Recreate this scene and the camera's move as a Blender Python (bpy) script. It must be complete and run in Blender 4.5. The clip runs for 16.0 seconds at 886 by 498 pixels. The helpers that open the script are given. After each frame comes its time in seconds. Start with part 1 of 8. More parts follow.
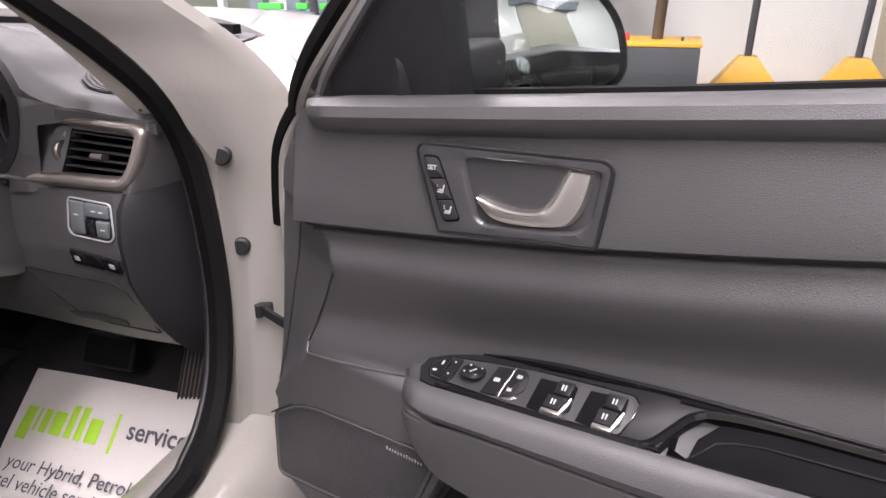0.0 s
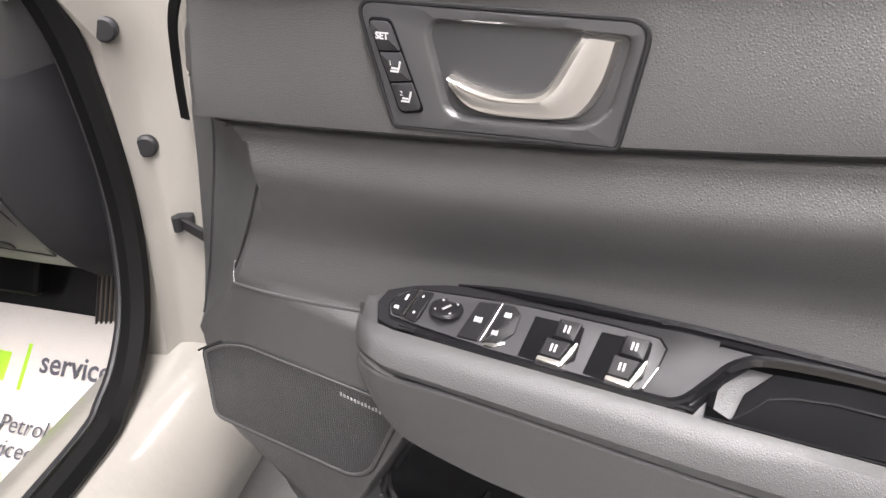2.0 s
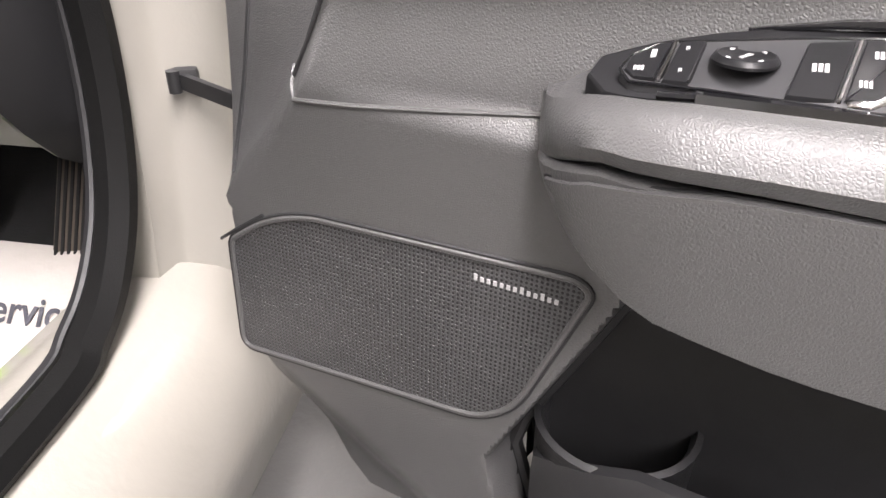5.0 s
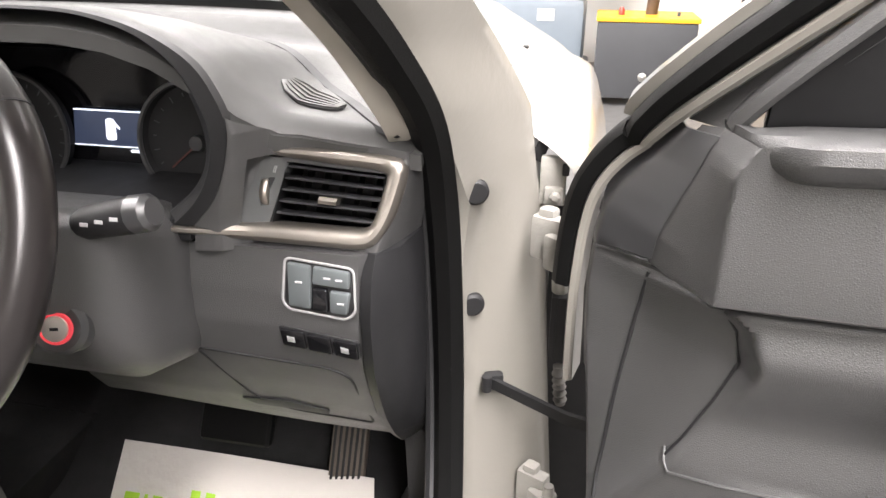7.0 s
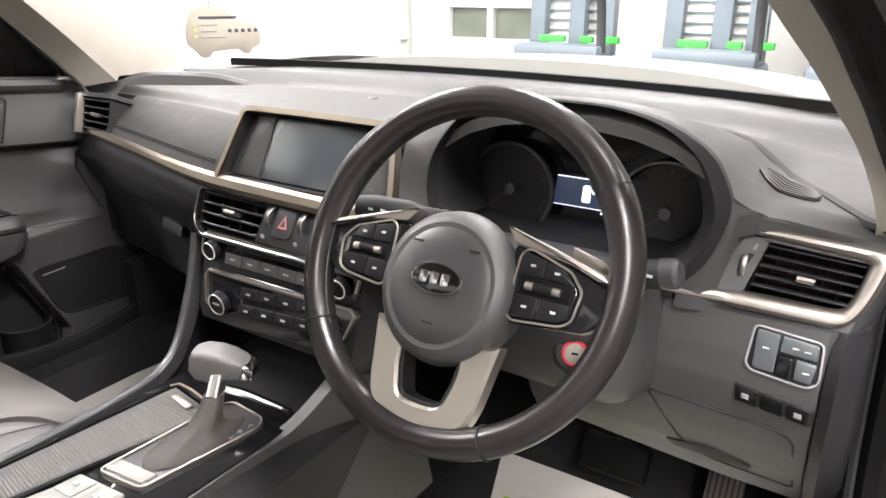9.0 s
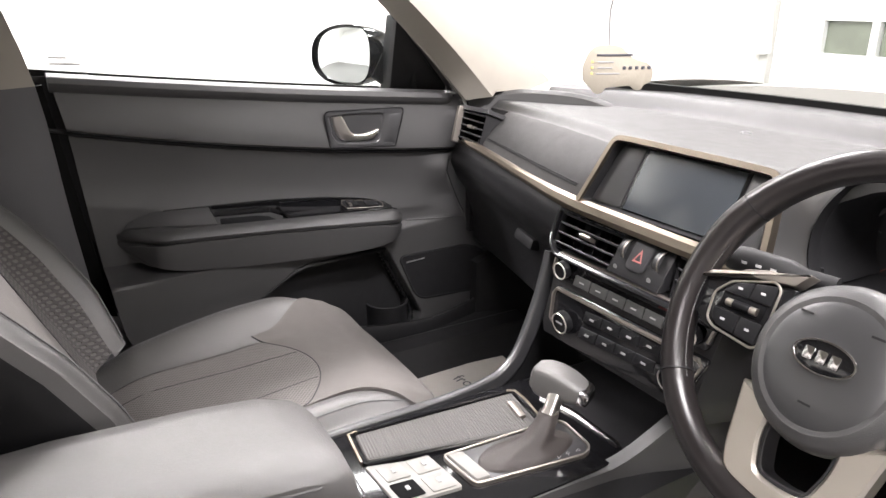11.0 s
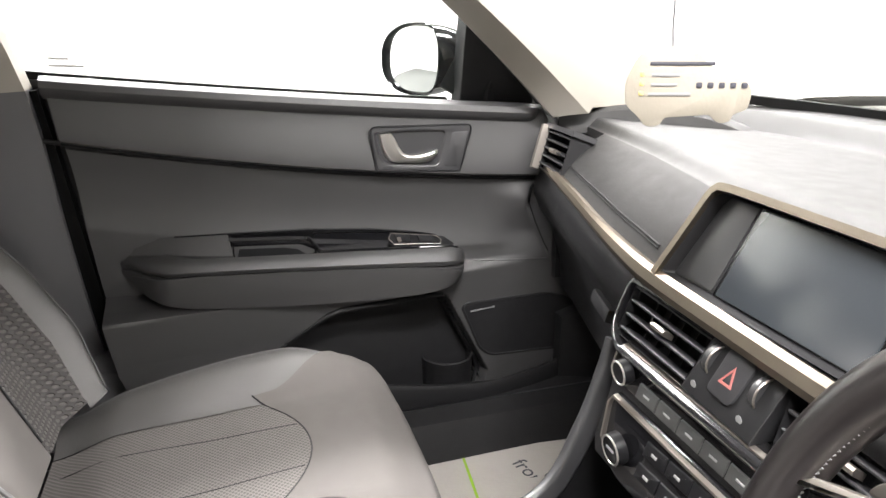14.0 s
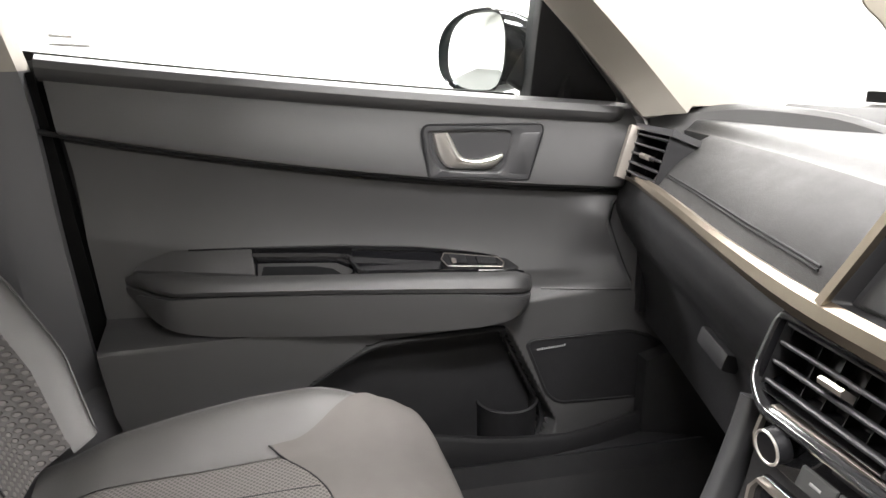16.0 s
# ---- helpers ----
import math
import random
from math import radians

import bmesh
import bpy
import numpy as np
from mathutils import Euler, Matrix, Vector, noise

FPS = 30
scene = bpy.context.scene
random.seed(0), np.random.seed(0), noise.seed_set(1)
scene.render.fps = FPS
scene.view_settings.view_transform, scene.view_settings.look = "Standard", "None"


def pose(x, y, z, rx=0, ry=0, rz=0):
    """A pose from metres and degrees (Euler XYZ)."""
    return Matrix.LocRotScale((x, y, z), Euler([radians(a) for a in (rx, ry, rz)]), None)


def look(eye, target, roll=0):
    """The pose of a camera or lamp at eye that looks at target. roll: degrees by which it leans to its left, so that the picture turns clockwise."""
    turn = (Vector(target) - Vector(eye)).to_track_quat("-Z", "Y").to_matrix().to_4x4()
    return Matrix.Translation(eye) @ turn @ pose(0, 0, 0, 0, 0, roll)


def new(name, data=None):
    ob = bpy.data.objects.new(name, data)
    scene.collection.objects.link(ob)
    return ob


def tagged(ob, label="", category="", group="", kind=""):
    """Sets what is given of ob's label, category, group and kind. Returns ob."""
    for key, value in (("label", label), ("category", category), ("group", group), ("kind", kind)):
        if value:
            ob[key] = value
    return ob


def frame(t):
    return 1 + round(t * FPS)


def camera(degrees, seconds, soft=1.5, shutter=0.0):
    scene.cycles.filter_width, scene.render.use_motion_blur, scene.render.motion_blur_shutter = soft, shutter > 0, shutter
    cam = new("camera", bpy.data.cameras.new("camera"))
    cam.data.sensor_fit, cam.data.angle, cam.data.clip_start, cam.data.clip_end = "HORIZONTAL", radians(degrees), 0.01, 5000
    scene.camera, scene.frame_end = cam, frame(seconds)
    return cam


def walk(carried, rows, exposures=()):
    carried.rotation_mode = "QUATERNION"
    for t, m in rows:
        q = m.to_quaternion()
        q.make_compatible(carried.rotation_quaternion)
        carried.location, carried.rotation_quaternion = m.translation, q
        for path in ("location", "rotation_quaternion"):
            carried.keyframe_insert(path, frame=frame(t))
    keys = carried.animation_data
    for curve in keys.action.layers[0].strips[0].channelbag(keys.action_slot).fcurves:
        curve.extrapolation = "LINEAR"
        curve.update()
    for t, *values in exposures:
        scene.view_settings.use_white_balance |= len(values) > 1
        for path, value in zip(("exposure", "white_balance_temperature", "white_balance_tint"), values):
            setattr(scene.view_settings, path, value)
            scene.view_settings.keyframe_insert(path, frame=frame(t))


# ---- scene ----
# ---------------------------------------------------------------- camera
cam = camera(63.9, 16.0)
# seconds, metres, degrees
ROWS = [
    (0, 1.3648, -0.6194, 1.0550, 68.41, 0.50, 17.57),
    (0.5, 1.3407, -0.5620, 1.0294, 63.08, 0.66, 15.53),
    (1, 1.3215, -0.4901, 1.0113, 60.76, 0.65, 14.15),
    (1.5, 1.3152, -0.4624, 1.0006, 59.49, 0.68, 13.47),
    (2, 1.3071, -0.4576, 1.0047, 58.65, 0.63, 13.20),
    (2.5, 1.2846, -0.4459, 0.9843, 58.36, 0.54, 13.03),
    (3, 1.2233, -0.3915, 0.8817, 57.95, 0.40, 12.77),
    (3.2, 1.1970, -0.3703, 0.8384, 57.77, 0.23, 12.48),
    (5.3, 1.1290, -0.3225, 0.7640, 58.95, -0.10, 10.00),
    (5.5, 1.1200, -0.3171, 0.7965, 59.09, -0.05, 10.41),
    (6, 1.0260, -0.3392, 0.8862, 60.04, 0.23, 10.59),
    (6.5, 0.9466, -0.3960, 0.9845, 62.76, 0.19, 10.31),
    (7, 0.8840, -0.4791, 1.0565, 66.24, -0.27, 11.87),
    (7.5, 0.8174, -0.5508, 1.0787, 68.81, -0.27, 15.20),
    (8, 0.7637, -0.6054, 1.0831, 69.61, -0.32, 19.75),
    (8.5, 0.7291, -0.6457, 1.0938, 69.96, -0.37, 26.47),
    (9, 0.7087, -0.6799, 1.1135, 70.20, -0.25, 33.25),
    (9.5, 0.6809, -0.7058, 1.1259, 70.33, -0.36, 39.22),
    (10, 0.6675, -0.7199, 1.1365, 70.47, -0.56, 47.10),
    (10.2, 0.6681, -0.7211, 1.1374, 70.55, -0.56, 50.11),
    (12.3, 0.6497, -0.7121, 1.1839, 70.41, 0.06, 68.20),
    (12.5, 0.6516, -0.6936, 1.1872, 70.44, 0.05, 69.17),
    (13, 0.5954, -0.6068, 1.1871, 70.43, 0.09, 70.90),
    (13.5, 0.4900, -0.4755, 1.1384, 70.64, 0.04, 72.16),
    (14, 0.4579, -0.4105, 1.1276, 70.85, 0.08, 72.88),
    (14.5, 0.4596, -0.3901, 1.1341, 71.04, 0.07, 73.83),
    (15, 0.4400, -0.3707, 1.1477, 71.65, 0.03, 75.71),
    (15.5, 0.3553, -0.3656, 1.0759, 72.94, 0.03, 77.39),
    (16, 0.2627, -0.3689, 1.0399, 73.67, 0.02, 77.27),
]
walk(cam, [(t, pose(*row)) for t, *row in ROWS], exposures=[(0.0, -0.20, 6250, 26), (0.5, 0.34, 6300, 22), (3.0, 0.47, 6350, 17), (5.5, 0.76, 6450, 18), (6.5, 0.70, 6450, 17), (8.0, 0.40, 6400, 13), (10.0, 0.42, 6350, 18), (12.5, 0.62, 6350, 15), (16.0, 0.82, 6350, 13)])

# ---------------------------------------------------------------- world and lights
world = bpy.data.worlds.new("world")
scene.world = world
world.use_nodes = True
world.node_tree.nodes["Background"].inputs[0].default_value = (0.9, 0.95, 1.0, 1)
world.node_tree.nodes["Background"].inputs[1].default_value = 0.05
ROOM = dict(x0=-4.7, x1=5.2, y0=-6.5, y1=5.8, h=3.6)


def lamp(name, x, y, sx, sy, watts, colour=(1.0, 0.97, 0.92)):
    data = bpy.data.lights.new(name, "AREA")
    data.shape, data.size, data.size_y, data.energy, data.color = "RECTANGLE", sx, sy, watts, colour
    ob = new(name, data)
    ob.matrix_basis = pose(x, y, ROOM["h"] - 0.12)
    return ob


LAMPS = [(-2.9, -0.5, 240), (-2.9, 2.0, 190), (-2.4, -3.4, 220), (1.6, -0.95, 310), (2.7, 1.6, 80), (-0.5, 3.1, 215), (2.5, -3.5, 250)]
for lx, ly, watts in LAMPS:
    lamp("ceiling_lamp_light", lx, ly, 0.5, 2.4, watts)

# ---------------------------------------------------------------- materials
def material(name, colour, rough=0.5, metal=0.0, bump=0.0, scale=400.0, vary=0.12, coat=0.0, kind="noise", spec=0.5, large=6.0, emit=None, power=0.0):
    """A surface with grain (bump, at scale per metre) and uneven tone and gloss at two sizes."""
    m = bpy.data.materials.new(name)
    m.use_nodes = True
    nodes, links = m.node_tree.nodes, m.node_tree.links
    b = nodes["Principled BSDF"]
    b.inputs["Base Color"].default_value = (*colour, 1)
    b.inputs["Roughness"].default_value = rough
    b.inputs["Metallic"].default_value = metal
    b.inputs["Specular IOR Level"].default_value = spec
    b.inputs["Coat Weight"].default_value = coat
    b.inputs["Coat Roughness"].default_value = 0.06
    if emit:
        b.inputs["Emission Color"].default_value = (*emit, 1)
        b.inputs["Emission Strength"].default_value = power
    co = nodes.new("ShaderNodeTexCoord")
    big = nodes.new("ShaderNodeTexNoise")
    big.inputs["Scale"].default_value, big.inputs["Detail"].default_value = large, 6
    links.new(co.outputs["Object"], big.inputs["Vector"])
    if vary:
        mix = nodes.new("ShaderNodeMix")
        mix.data_type = "RGBA"
        mix.inputs["A"].default_value = (*[c * (1 - vary) for c in colour], 1)
        mix.inputs["B"].default_value = (*[min(1, c * (1 + vary)) for c in colour], 1)
        links.new(big.outputs["Fac"], mix.inputs["Factor"])
        links.new(mix.outputs["Result"], b.inputs["Base Color"])
        ramp = nodes.new("ShaderNodeMapRange")
        ramp.inputs["To Min"].default_value, ramp.inputs["To Max"].default_value = max(0.02, rough * 0.82), min(1, rough * 1.18)
        fine = nodes.new("ShaderNodeTexNoise")
        fine.inputs["Scale"].default_value, fine.inputs["Detail"].default_value = large * 7, 4
        links.new(co.outputs["Object"], fine.inputs["Vector"])
        links.new(fine.outputs["Fac"], ramp.inputs["Value"])
        links.new(ramp.outputs["Result"], b.inputs["Roughness"])
    if bump:
        bp = nodes.new("ShaderNodeBump")
        bp.inputs["Strength"].default_value = bump
        bp.inputs["Distance"].default_value = 0.9 / scale
        if kind == "leather":
            tex = nodes.new("ShaderNodeTexVoronoi")
            tex.feature = "DISTANCE_TO_EDGE"
            tex.inputs["Scale"].default_value = scale
            warp = nodes.new("ShaderNodeTexNoise")
            warp.inputs["Scale"].default_value = scale * 0.4
            add = nodes.new("ShaderNodeVectorMath")
            add.operation = "MULTIPLY_ADD"
            add.inputs[1].default_value = (1.2 / scale,) * 3
            links.new(co.outputs["Object"], warp.inputs["Vector"])
            links.new(warp.outputs["Color"], add.inputs[0])
            links.new(co.outputs["Object"], add.inputs[2])
            links.new(add.outputs["Vector"], tex.inputs["Vector"])
            links.new(tex.outputs["Distance"], bp.inputs["Height"])
        elif kind == "weave":
            tex = nodes.new("ShaderNodeTexWave")
            tex.inputs["Scale"].default_value, tex.inputs["Distortion"].default_value = scale * 0.16, 0.6
            tex.bands_direction = "DIAGONAL"
            two = nodes.new("ShaderNodeTexVoronoi")
            two.inputs["Scale"].default_value = scale
            links.new(co.outputs["Object"], tex.inputs["Vector"])
            links.new(co.outputs["Object"], two.inputs["Vector"])
            mul = nodes.new("ShaderNodeMath")
            mul.operation = "ADD"
            mul.inputs[0].default_value = 0.3
            links.new(two.outputs["Distance"], mul.inputs[1])
            links.new(mul.outputs[0], bp.inputs["Height"])
            if vary:
                tone = nodes.new("ShaderNodeMapRange")
                tone.inputs["From Min"].default_value, tone.inputs["From Max"].default_value = 0.3, 0.9
                tone.inputs["To Min"].default_value, tone.inputs["To Max"].default_value = 0.72, 1.22
                shade = nodes.new("ShaderNodeVectorMath")
                shade.operation = "SCALE"
                links.new(mul.outputs[0], tone.inputs["Value"])
                links.new(mix.outputs["Result"], shade.inputs[0])
                links.new(tone.outputs["Result"], shade.inputs["Scale"])
                links.new(shade.outputs["Vector"], b.inputs["Base Color"])
        else:
            tex = nodes.new("ShaderNodeTexNoise")
            tex.inputs["Scale"].default_value, tex.inputs["Detail"].default_value = scale, 3
            links.new(co.outputs["Object"], tex.inputs["Vector"])
            links.new(tex.outputs["Fac"], bp.inputs["Height"])
        links.new(bp.outputs["Normal"], b.inputs["Normal"])
    return m


def glass(name, tint=(0.95, 0.98, 0.97)):
    """A clear pane: a faint mirror over a see-through sheet."""
    m = bpy.data.materials.new(name)
    m.use_nodes = True
    nodes, links = m.node_tree.nodes, m.node_tree.links
    nodes.remove(nodes["Principled BSDF"])
    clear, shine, mix = (nodes.new(k) for k in ("ShaderNodeBsdfTransparent", "ShaderNodeBsdfGlossy", "ShaderNodeMixShader"))
    clear.inputs[0].default_value = (*tint, 1)
    shine.inputs["Roughness"].default_value = 0.02
    mix.inputs[0].default_value = 0.05
    links.new(clear.outputs[0], mix.inputs[1])
    links.new(shine.outputs[0], mix.inputs[2])
    links.new(mix.outputs[0], nodes["Material Output"].inputs[0])
    return m


PLASTIC = material("grained_black_plastic", (0.013, 0.013, 0.014), 0.44, spec=0.4, bump=0.35, scale=1100, kind="leather")
SOFT = material("soft_charcoal_vinyl", (0.046, 0.0455, 0.046), 0.44, spec=0.9, bump=0.30, scale=560, kind="leather")
FACE = material("matt_padded_vinyl", (0.028, 0.0275, 0.027), 0.6, spec=0.35, bump=0.5, scale=800, kind="leather")
PILLAR = material("smooth_pillar_plastic", (0.11, 0.11, 0.114), 0.45, spec=0.6, bump=0.2, scale=1100, kind="leather")
CHEEK = material("satin_grey_panel", (0.075, 0.078, 0.078), 0.4, spec=0.6, bump=0.1, scale=900)
SMOOTH = material("smooth_dark_plastic", (0.040, 0.040, 0.042), 0.34, spec=0.9, bump=0.12, scale=1500)
# real black plastic; also paints the shade in recesses and gaps
DEEP = material("matt_black_plastic_and_shade", (0.008, 0.008, 0.009), 0.6, bump=0.15, scale=900)
GLOSS = material("piano_black_plastic", (0.008, 0.008, 0.009), 0.1, vary=0.05, spec=0.6)
RUBBER = material("black_rubber", (0.005, 0.005, 0.005), 0.5, spec=0.10, bump=0.2, scale=700)
PAINT = material("pearl_white_paint", (0.32, 0.31, 0.29), 0.3, vary=0.03, coat=0.6, bump=0.05, scale=60)
BOOT_GREY = material("grey_rubber_boot", (0.17, 0.165, 0.155), 0.6, bump=0.2, scale=500)
HINGE_PAINT = material("hinge_white_paint", (0.31, 0.30, 0.275), 0.4, vary=0.08, coat=0.2, bump=0.2, scale=120)
# the same white body paint, darkened for shade round the door opening
PAINT_SHADED = material("shaded_white_paint", (0.21, 0.199, 0.178), 0.32, vary=0.06, coat=0.7, bump=0.06, scale=90)
SILVER = material("satin_silver_trim", (0.38, 0.35, 0.315), 0.46, metal=1.0, vary=0.0)
HANDLE = material("satin_handle_silver", (0.86, 0.83, 0.78), 0.30, metal=1.0, vary=0.0)
BRONZE = material("champagne_trim", (0.23, 0.198, 0.158), 0.42, metal=1.0, vary=0.06)
CHROME = material("bright_chrome", (0.60, 0.59, 0.58), 0.16, metal=1.0, vary=0.0)
STEEL = material("zinc_steel", (0.42, 0.41, 0.38), 0.4, metal=0.9, vary=0.2, bump=0.2, scale=200)
BEIGE = material("light_grey_pillar_trim", (0.36, 0.335, 0.29), 0.7, bump=0.3, scale=700, kind="leather")
LEATHER = material("black_seat_leather", (0.11, 0.107, 0.104), 0.36, spec=1.1, bump=0.45, scale=620, kind="leather")
WHEEL_LEATHER = material("worn_wheel_leather", (0.013, 0.011, 0.011), 0.30, bump=0.06, scale=700, kind="leather", vary=0.05, large=14, spec=0.55)
CARPET = material("black_carpet", (0.009, 0.009, 0.0095), 0.95, bump=1.0, scale=600)
THREAD = material("grey_thread", (0.16, 0.16, 0.16), 0.8, vary=0.1)
PAPER = material("white_mat_paper", (0.54, 0.51, 0.475), 0.6, vary=0.03, bump=0.15, scale=40)
GREEN = material("lime_green_ink", (0.32, 0.55, 0.03), 0.6, vary=0.04)
INK = material("dark_grey_ink", (0.07, 0.07, 0.085), 0.6, vary=0.04)
WHITE_MARK = material("white_marking", (0.45, 0.45, 0.45), 0.5, vary=0.0)
ETCH = material("pale_glass_etching", (0.85, 0.85, 0.85), 0.7, vary=0.0)
GREY_MARK = material("grey_marking", (0.3, 0.3, 0.3), 0.5, vary=0.0)
SCREEN = material("dark_display_glass", (0.038, 0.044, 0.05), 0.2, vary=0.1, spec=1.0)
ARM = material("soft_armrest_vinyl", (0.048, 0.0475, 0.048), 0.46, spec=0.6, bump=0.26, scale=580, kind="leather")
BEZEL = material("satin_grey_bezel", (0.030, 0.030, 0.032), 0.48, spec=0.3, bump=0.08, scale=1500)
# near-black for painted shade in wells and bins; also black keys
SHADE_BLACK = material("near_black_plastic_and_shade", (0.0035, 0.0035, 0.004), 0.7, spec=0.08, vary=0.05)
SWITCH = material("satin_switch_plastic", (0.011, 0.011, 0.012), 0.38, spec=0.15, bump=0.1, scale=1500)
CARD = material("cream_card", (0.34, 0.31, 0.255), 0.7, vary=0.04, bump=0.1, scale=300)
DASHTOP = material("grained_dash_top", (0.040, 0.040, 0.039), 0.5, spec=0.5, bump=0.4, scale=900, kind="leather")
RIBBED = material("grey_ribbed_plastic", (0.11, 0.105, 0.10), 0.45, bump=0.2, scale=900)
DIM_MARK = material("unlit_marking", (0.07, 0.07, 0.075), 0.5, vary=0.0)
GLASS = glass("window_glass")
MIRROR = material("mirror_glass", (0.86, 0.88, 0.88), 0.015, metal=1.0, vary=0.0)
WALL = material("white_painted_wall", (0.8, 0.79, 0.76), 0.7, bump=0.05, scale=30, vary=0.04, large=1.2)
FLOOR = material("grey_workshop_floor", (0.12, 0.118, 0.115), 0.4, bump=0.15, scale=60, vary=0.15, large=2.0)
ORANGE = material("yellow_orange_steel", (0.8, 0.42, 0.02), 0.4, vary=0.1)
MACHINE = material("dark_machine_paint", (0.05, 0.052, 0.056), 0.45, vary=0.15)
MAST = material("slate_machine_paint", (0.16, 0.19, 0.22), 0.4, vary=0.12)
LIME = material("green_machine_trim", (0.05, 0.5, 0.06), 0.45, vary=0.1)


# ---------------------------------------------------------------- mesh tools
def V(*a):
    return Vector(a)


def thing(name, at=(0, 0, 0), label="", category="", group="", kind=""):
    ob = new(name)
    ob.empty_display_size = 0.05
    ob.location = at
    return tagged(ob, label, category, group, kind)


def base_of(ob):
    p = Vector(ob.location)
    while ob.parent:
        ob = ob.parent
        p += Vector(ob.location)
    return p


def part(name, bm, mat, parent=None, label="", smooth=35, category="", kind=""):
    """Links a bmesh (in world metres) as ONE mesh object under a thing or a part."""
    me = bpy.data.meshes.new(name)
    bmesh.ops.remove_doubles(bm, verts=bm.verts, dist=1e-6)
    bmesh.ops.recalc_face_normals(bm, faces=bm.faces)
    for f in bm.faces:
        f.smooth = smooth > 0
    at = base_of(parent) if parent else Vector()
    bm.transform(Matrix.Translation(-at))
    bm.to_mesh(me)
    bm.free()
    if smooth:
        me.set_sharp_from_angle(angle=radians(smooth))
    me.materials.append(mat)
    ob = new(name, me)
    if parent:
        ob.parent = parent
    return tagged(ob, label, category, "", kind)


def loft(sections, closed=True, caps=True):
    bm = bmesh.new()
    rows = [[bm.verts.new(p) for p in s] for s in sections]
    n = len(rows[0])
    for a, b in zip(rows, rows[1:]):
        for i in range(n if closed else n - 1):
            j = (i + 1) % n
            bm.faces.new((a[i], a[j], b[j], b[i]))
    if caps and closed:
        bm.faces.new(rows[0][::-1])
        bm.faces.new(rows[-1])
    return bm


def patch(f, nu, nv, thick=0.0, inward=None):
    """A sheet of nu x nv quads from f(s, t), s and t from 0 to 1; f may give None for a hole. thick: an offset rim behind it along inward."""
    bm = bmesh.new()
    grid = [[f(i / nu, j / nv) for j in range(nv + 1)] for i in range(nu + 1)]
    vs = [[bm.verts.new(p) if p is not None else None for p in row] for row in grid]
    for i in range(nu):
        for j in range(nv):
            q = (vs[i][j], vs[i + 1][j], vs[i + 1][j + 1], vs[i][j + 1])
            if all(q):
                bm.faces.new(q)
    for v in [v for v in bm.verts if not v.link_faces]:
        bm.verts.remove(v)
    if thick:
        edges = [e for e in bm.edges if len(e.link_faces) == 1]
        made = bmesh.ops.extrude_edge_only(bm, edges=edges)["geom"]
        bmesh.ops.translate(bm, verts=[g for g in made if isinstance(g, bmesh.types.BMVert)], vec=Vector(inward) * thick)
    return bm


def circle2(r, n, a0=0.0):
    return [(r * math.cos(a0 + 2 * math.pi * i / n), r * math.sin(a0 + 2 * math.pi * i / n)) for i in range(n)]


def sweep(path, profile, closed=False, up=(0, 0, 1), caps=True, scale=None):
    """A profile of (side, up) pairs carried along a path; up names the direction of the profile's second axis."""
    path, sections, n = [Vector(p) for p in path], [], len(path)
    for i, p in enumerate(path):
        a = path[(i - 1) % n] if closed or i else path[0]
        b = path[(i + 1) % n] if closed or i < n - 1 else path[-1]
        d = (b - a).normalized()
        u = Vector(up[i] if isinstance(up, list) else up)
        side = d.cross(u).normalized()
        u = side.cross(d).normalized()
        k = scale[i] if scale else 1.0
        sections.append([p + side * x * k + u * y * k for x, y in profile])
    if closed:
        sections.append(sections[0])
    return loft(sections, True, caps and not closed)


def smooth_path(points, n=8):
    """Catmull-Rom through the points."""
    ps = [Vector(p) for p in points]
    ps = [2 * ps[0] - ps[1], *ps, 2 * ps[-1] - ps[-2]]
    out = []
    for a, b, c, d in zip(ps, ps[1:], ps[2:], ps[3:]):
        for k in range(n):
            t = k / n
            out.append(0.5 * (2 * b + (c - a) * t + (2 * a - 5 * b + 4 * c - d) * t * t + (3 * b - a - 3 * c + d) * t ** 3))
    return out + [ps[-2]]


def curve_at(points, x):
    """Smooth interpolation of y over x through (x, y) pairs."""
    if x <= points[0][0]:
        return points[0][1]
    for (a, p), (b, q) in zip(points, points[1:]):
        if x <= b:
            return p + (q - p) * (x - a) / (b - a)
    return points[-1][1]


def step(x, a, b):
    t = min(1.0, max(0.0, (x - a) / (b - a)))
    return t * t * (3 - 2 * t)


def rounded(points, r, n=4):
    """A closed outline of (x, y) with its corners rounded; r: a radius, or one for each corner."""
    out, m = [], len(points)
    for i, p in enumerate(points):
        k = r[i] if isinstance(r, (list, tuple)) else r
        p, a, b = Vector(p), Vector(points[i - 1]), Vector(points[(i + 1) % m])
        da, db = (a - p), (b - p)
        k = min(k, da.length * 0.48, db.length * 0.48)
        s, e = p + da.normalized() * k, p + db.normalized() * k
        for j in range(n + 1):
            t = j / n
            out.append(tuple((1 - t) ** 2 * s + 2 * t * (1 - t) * p + t * t * e))
    return out


def shrink(outline, d):
    """The outline moved inwards by d."""
    n, out = len(outline), []
    area = sum(outline[i - 1][0] * outline[i][1] - outline[i][0] * outline[i - 1][1] for i in range(n))
    s = 1 if area > 0 else -1
    for i in range(n):
        a, p, b = Vector(outline[i - 1]), Vector(outline[i]), Vector(outline[(i + 1) % n])
        t = (b - a)
        if t.length < 1e-9:
            out.append(tuple(p))
            continue
        t.normalize()
        out.append((p.x - t.y * d * s, p.y + t.x * d * s))
    return out


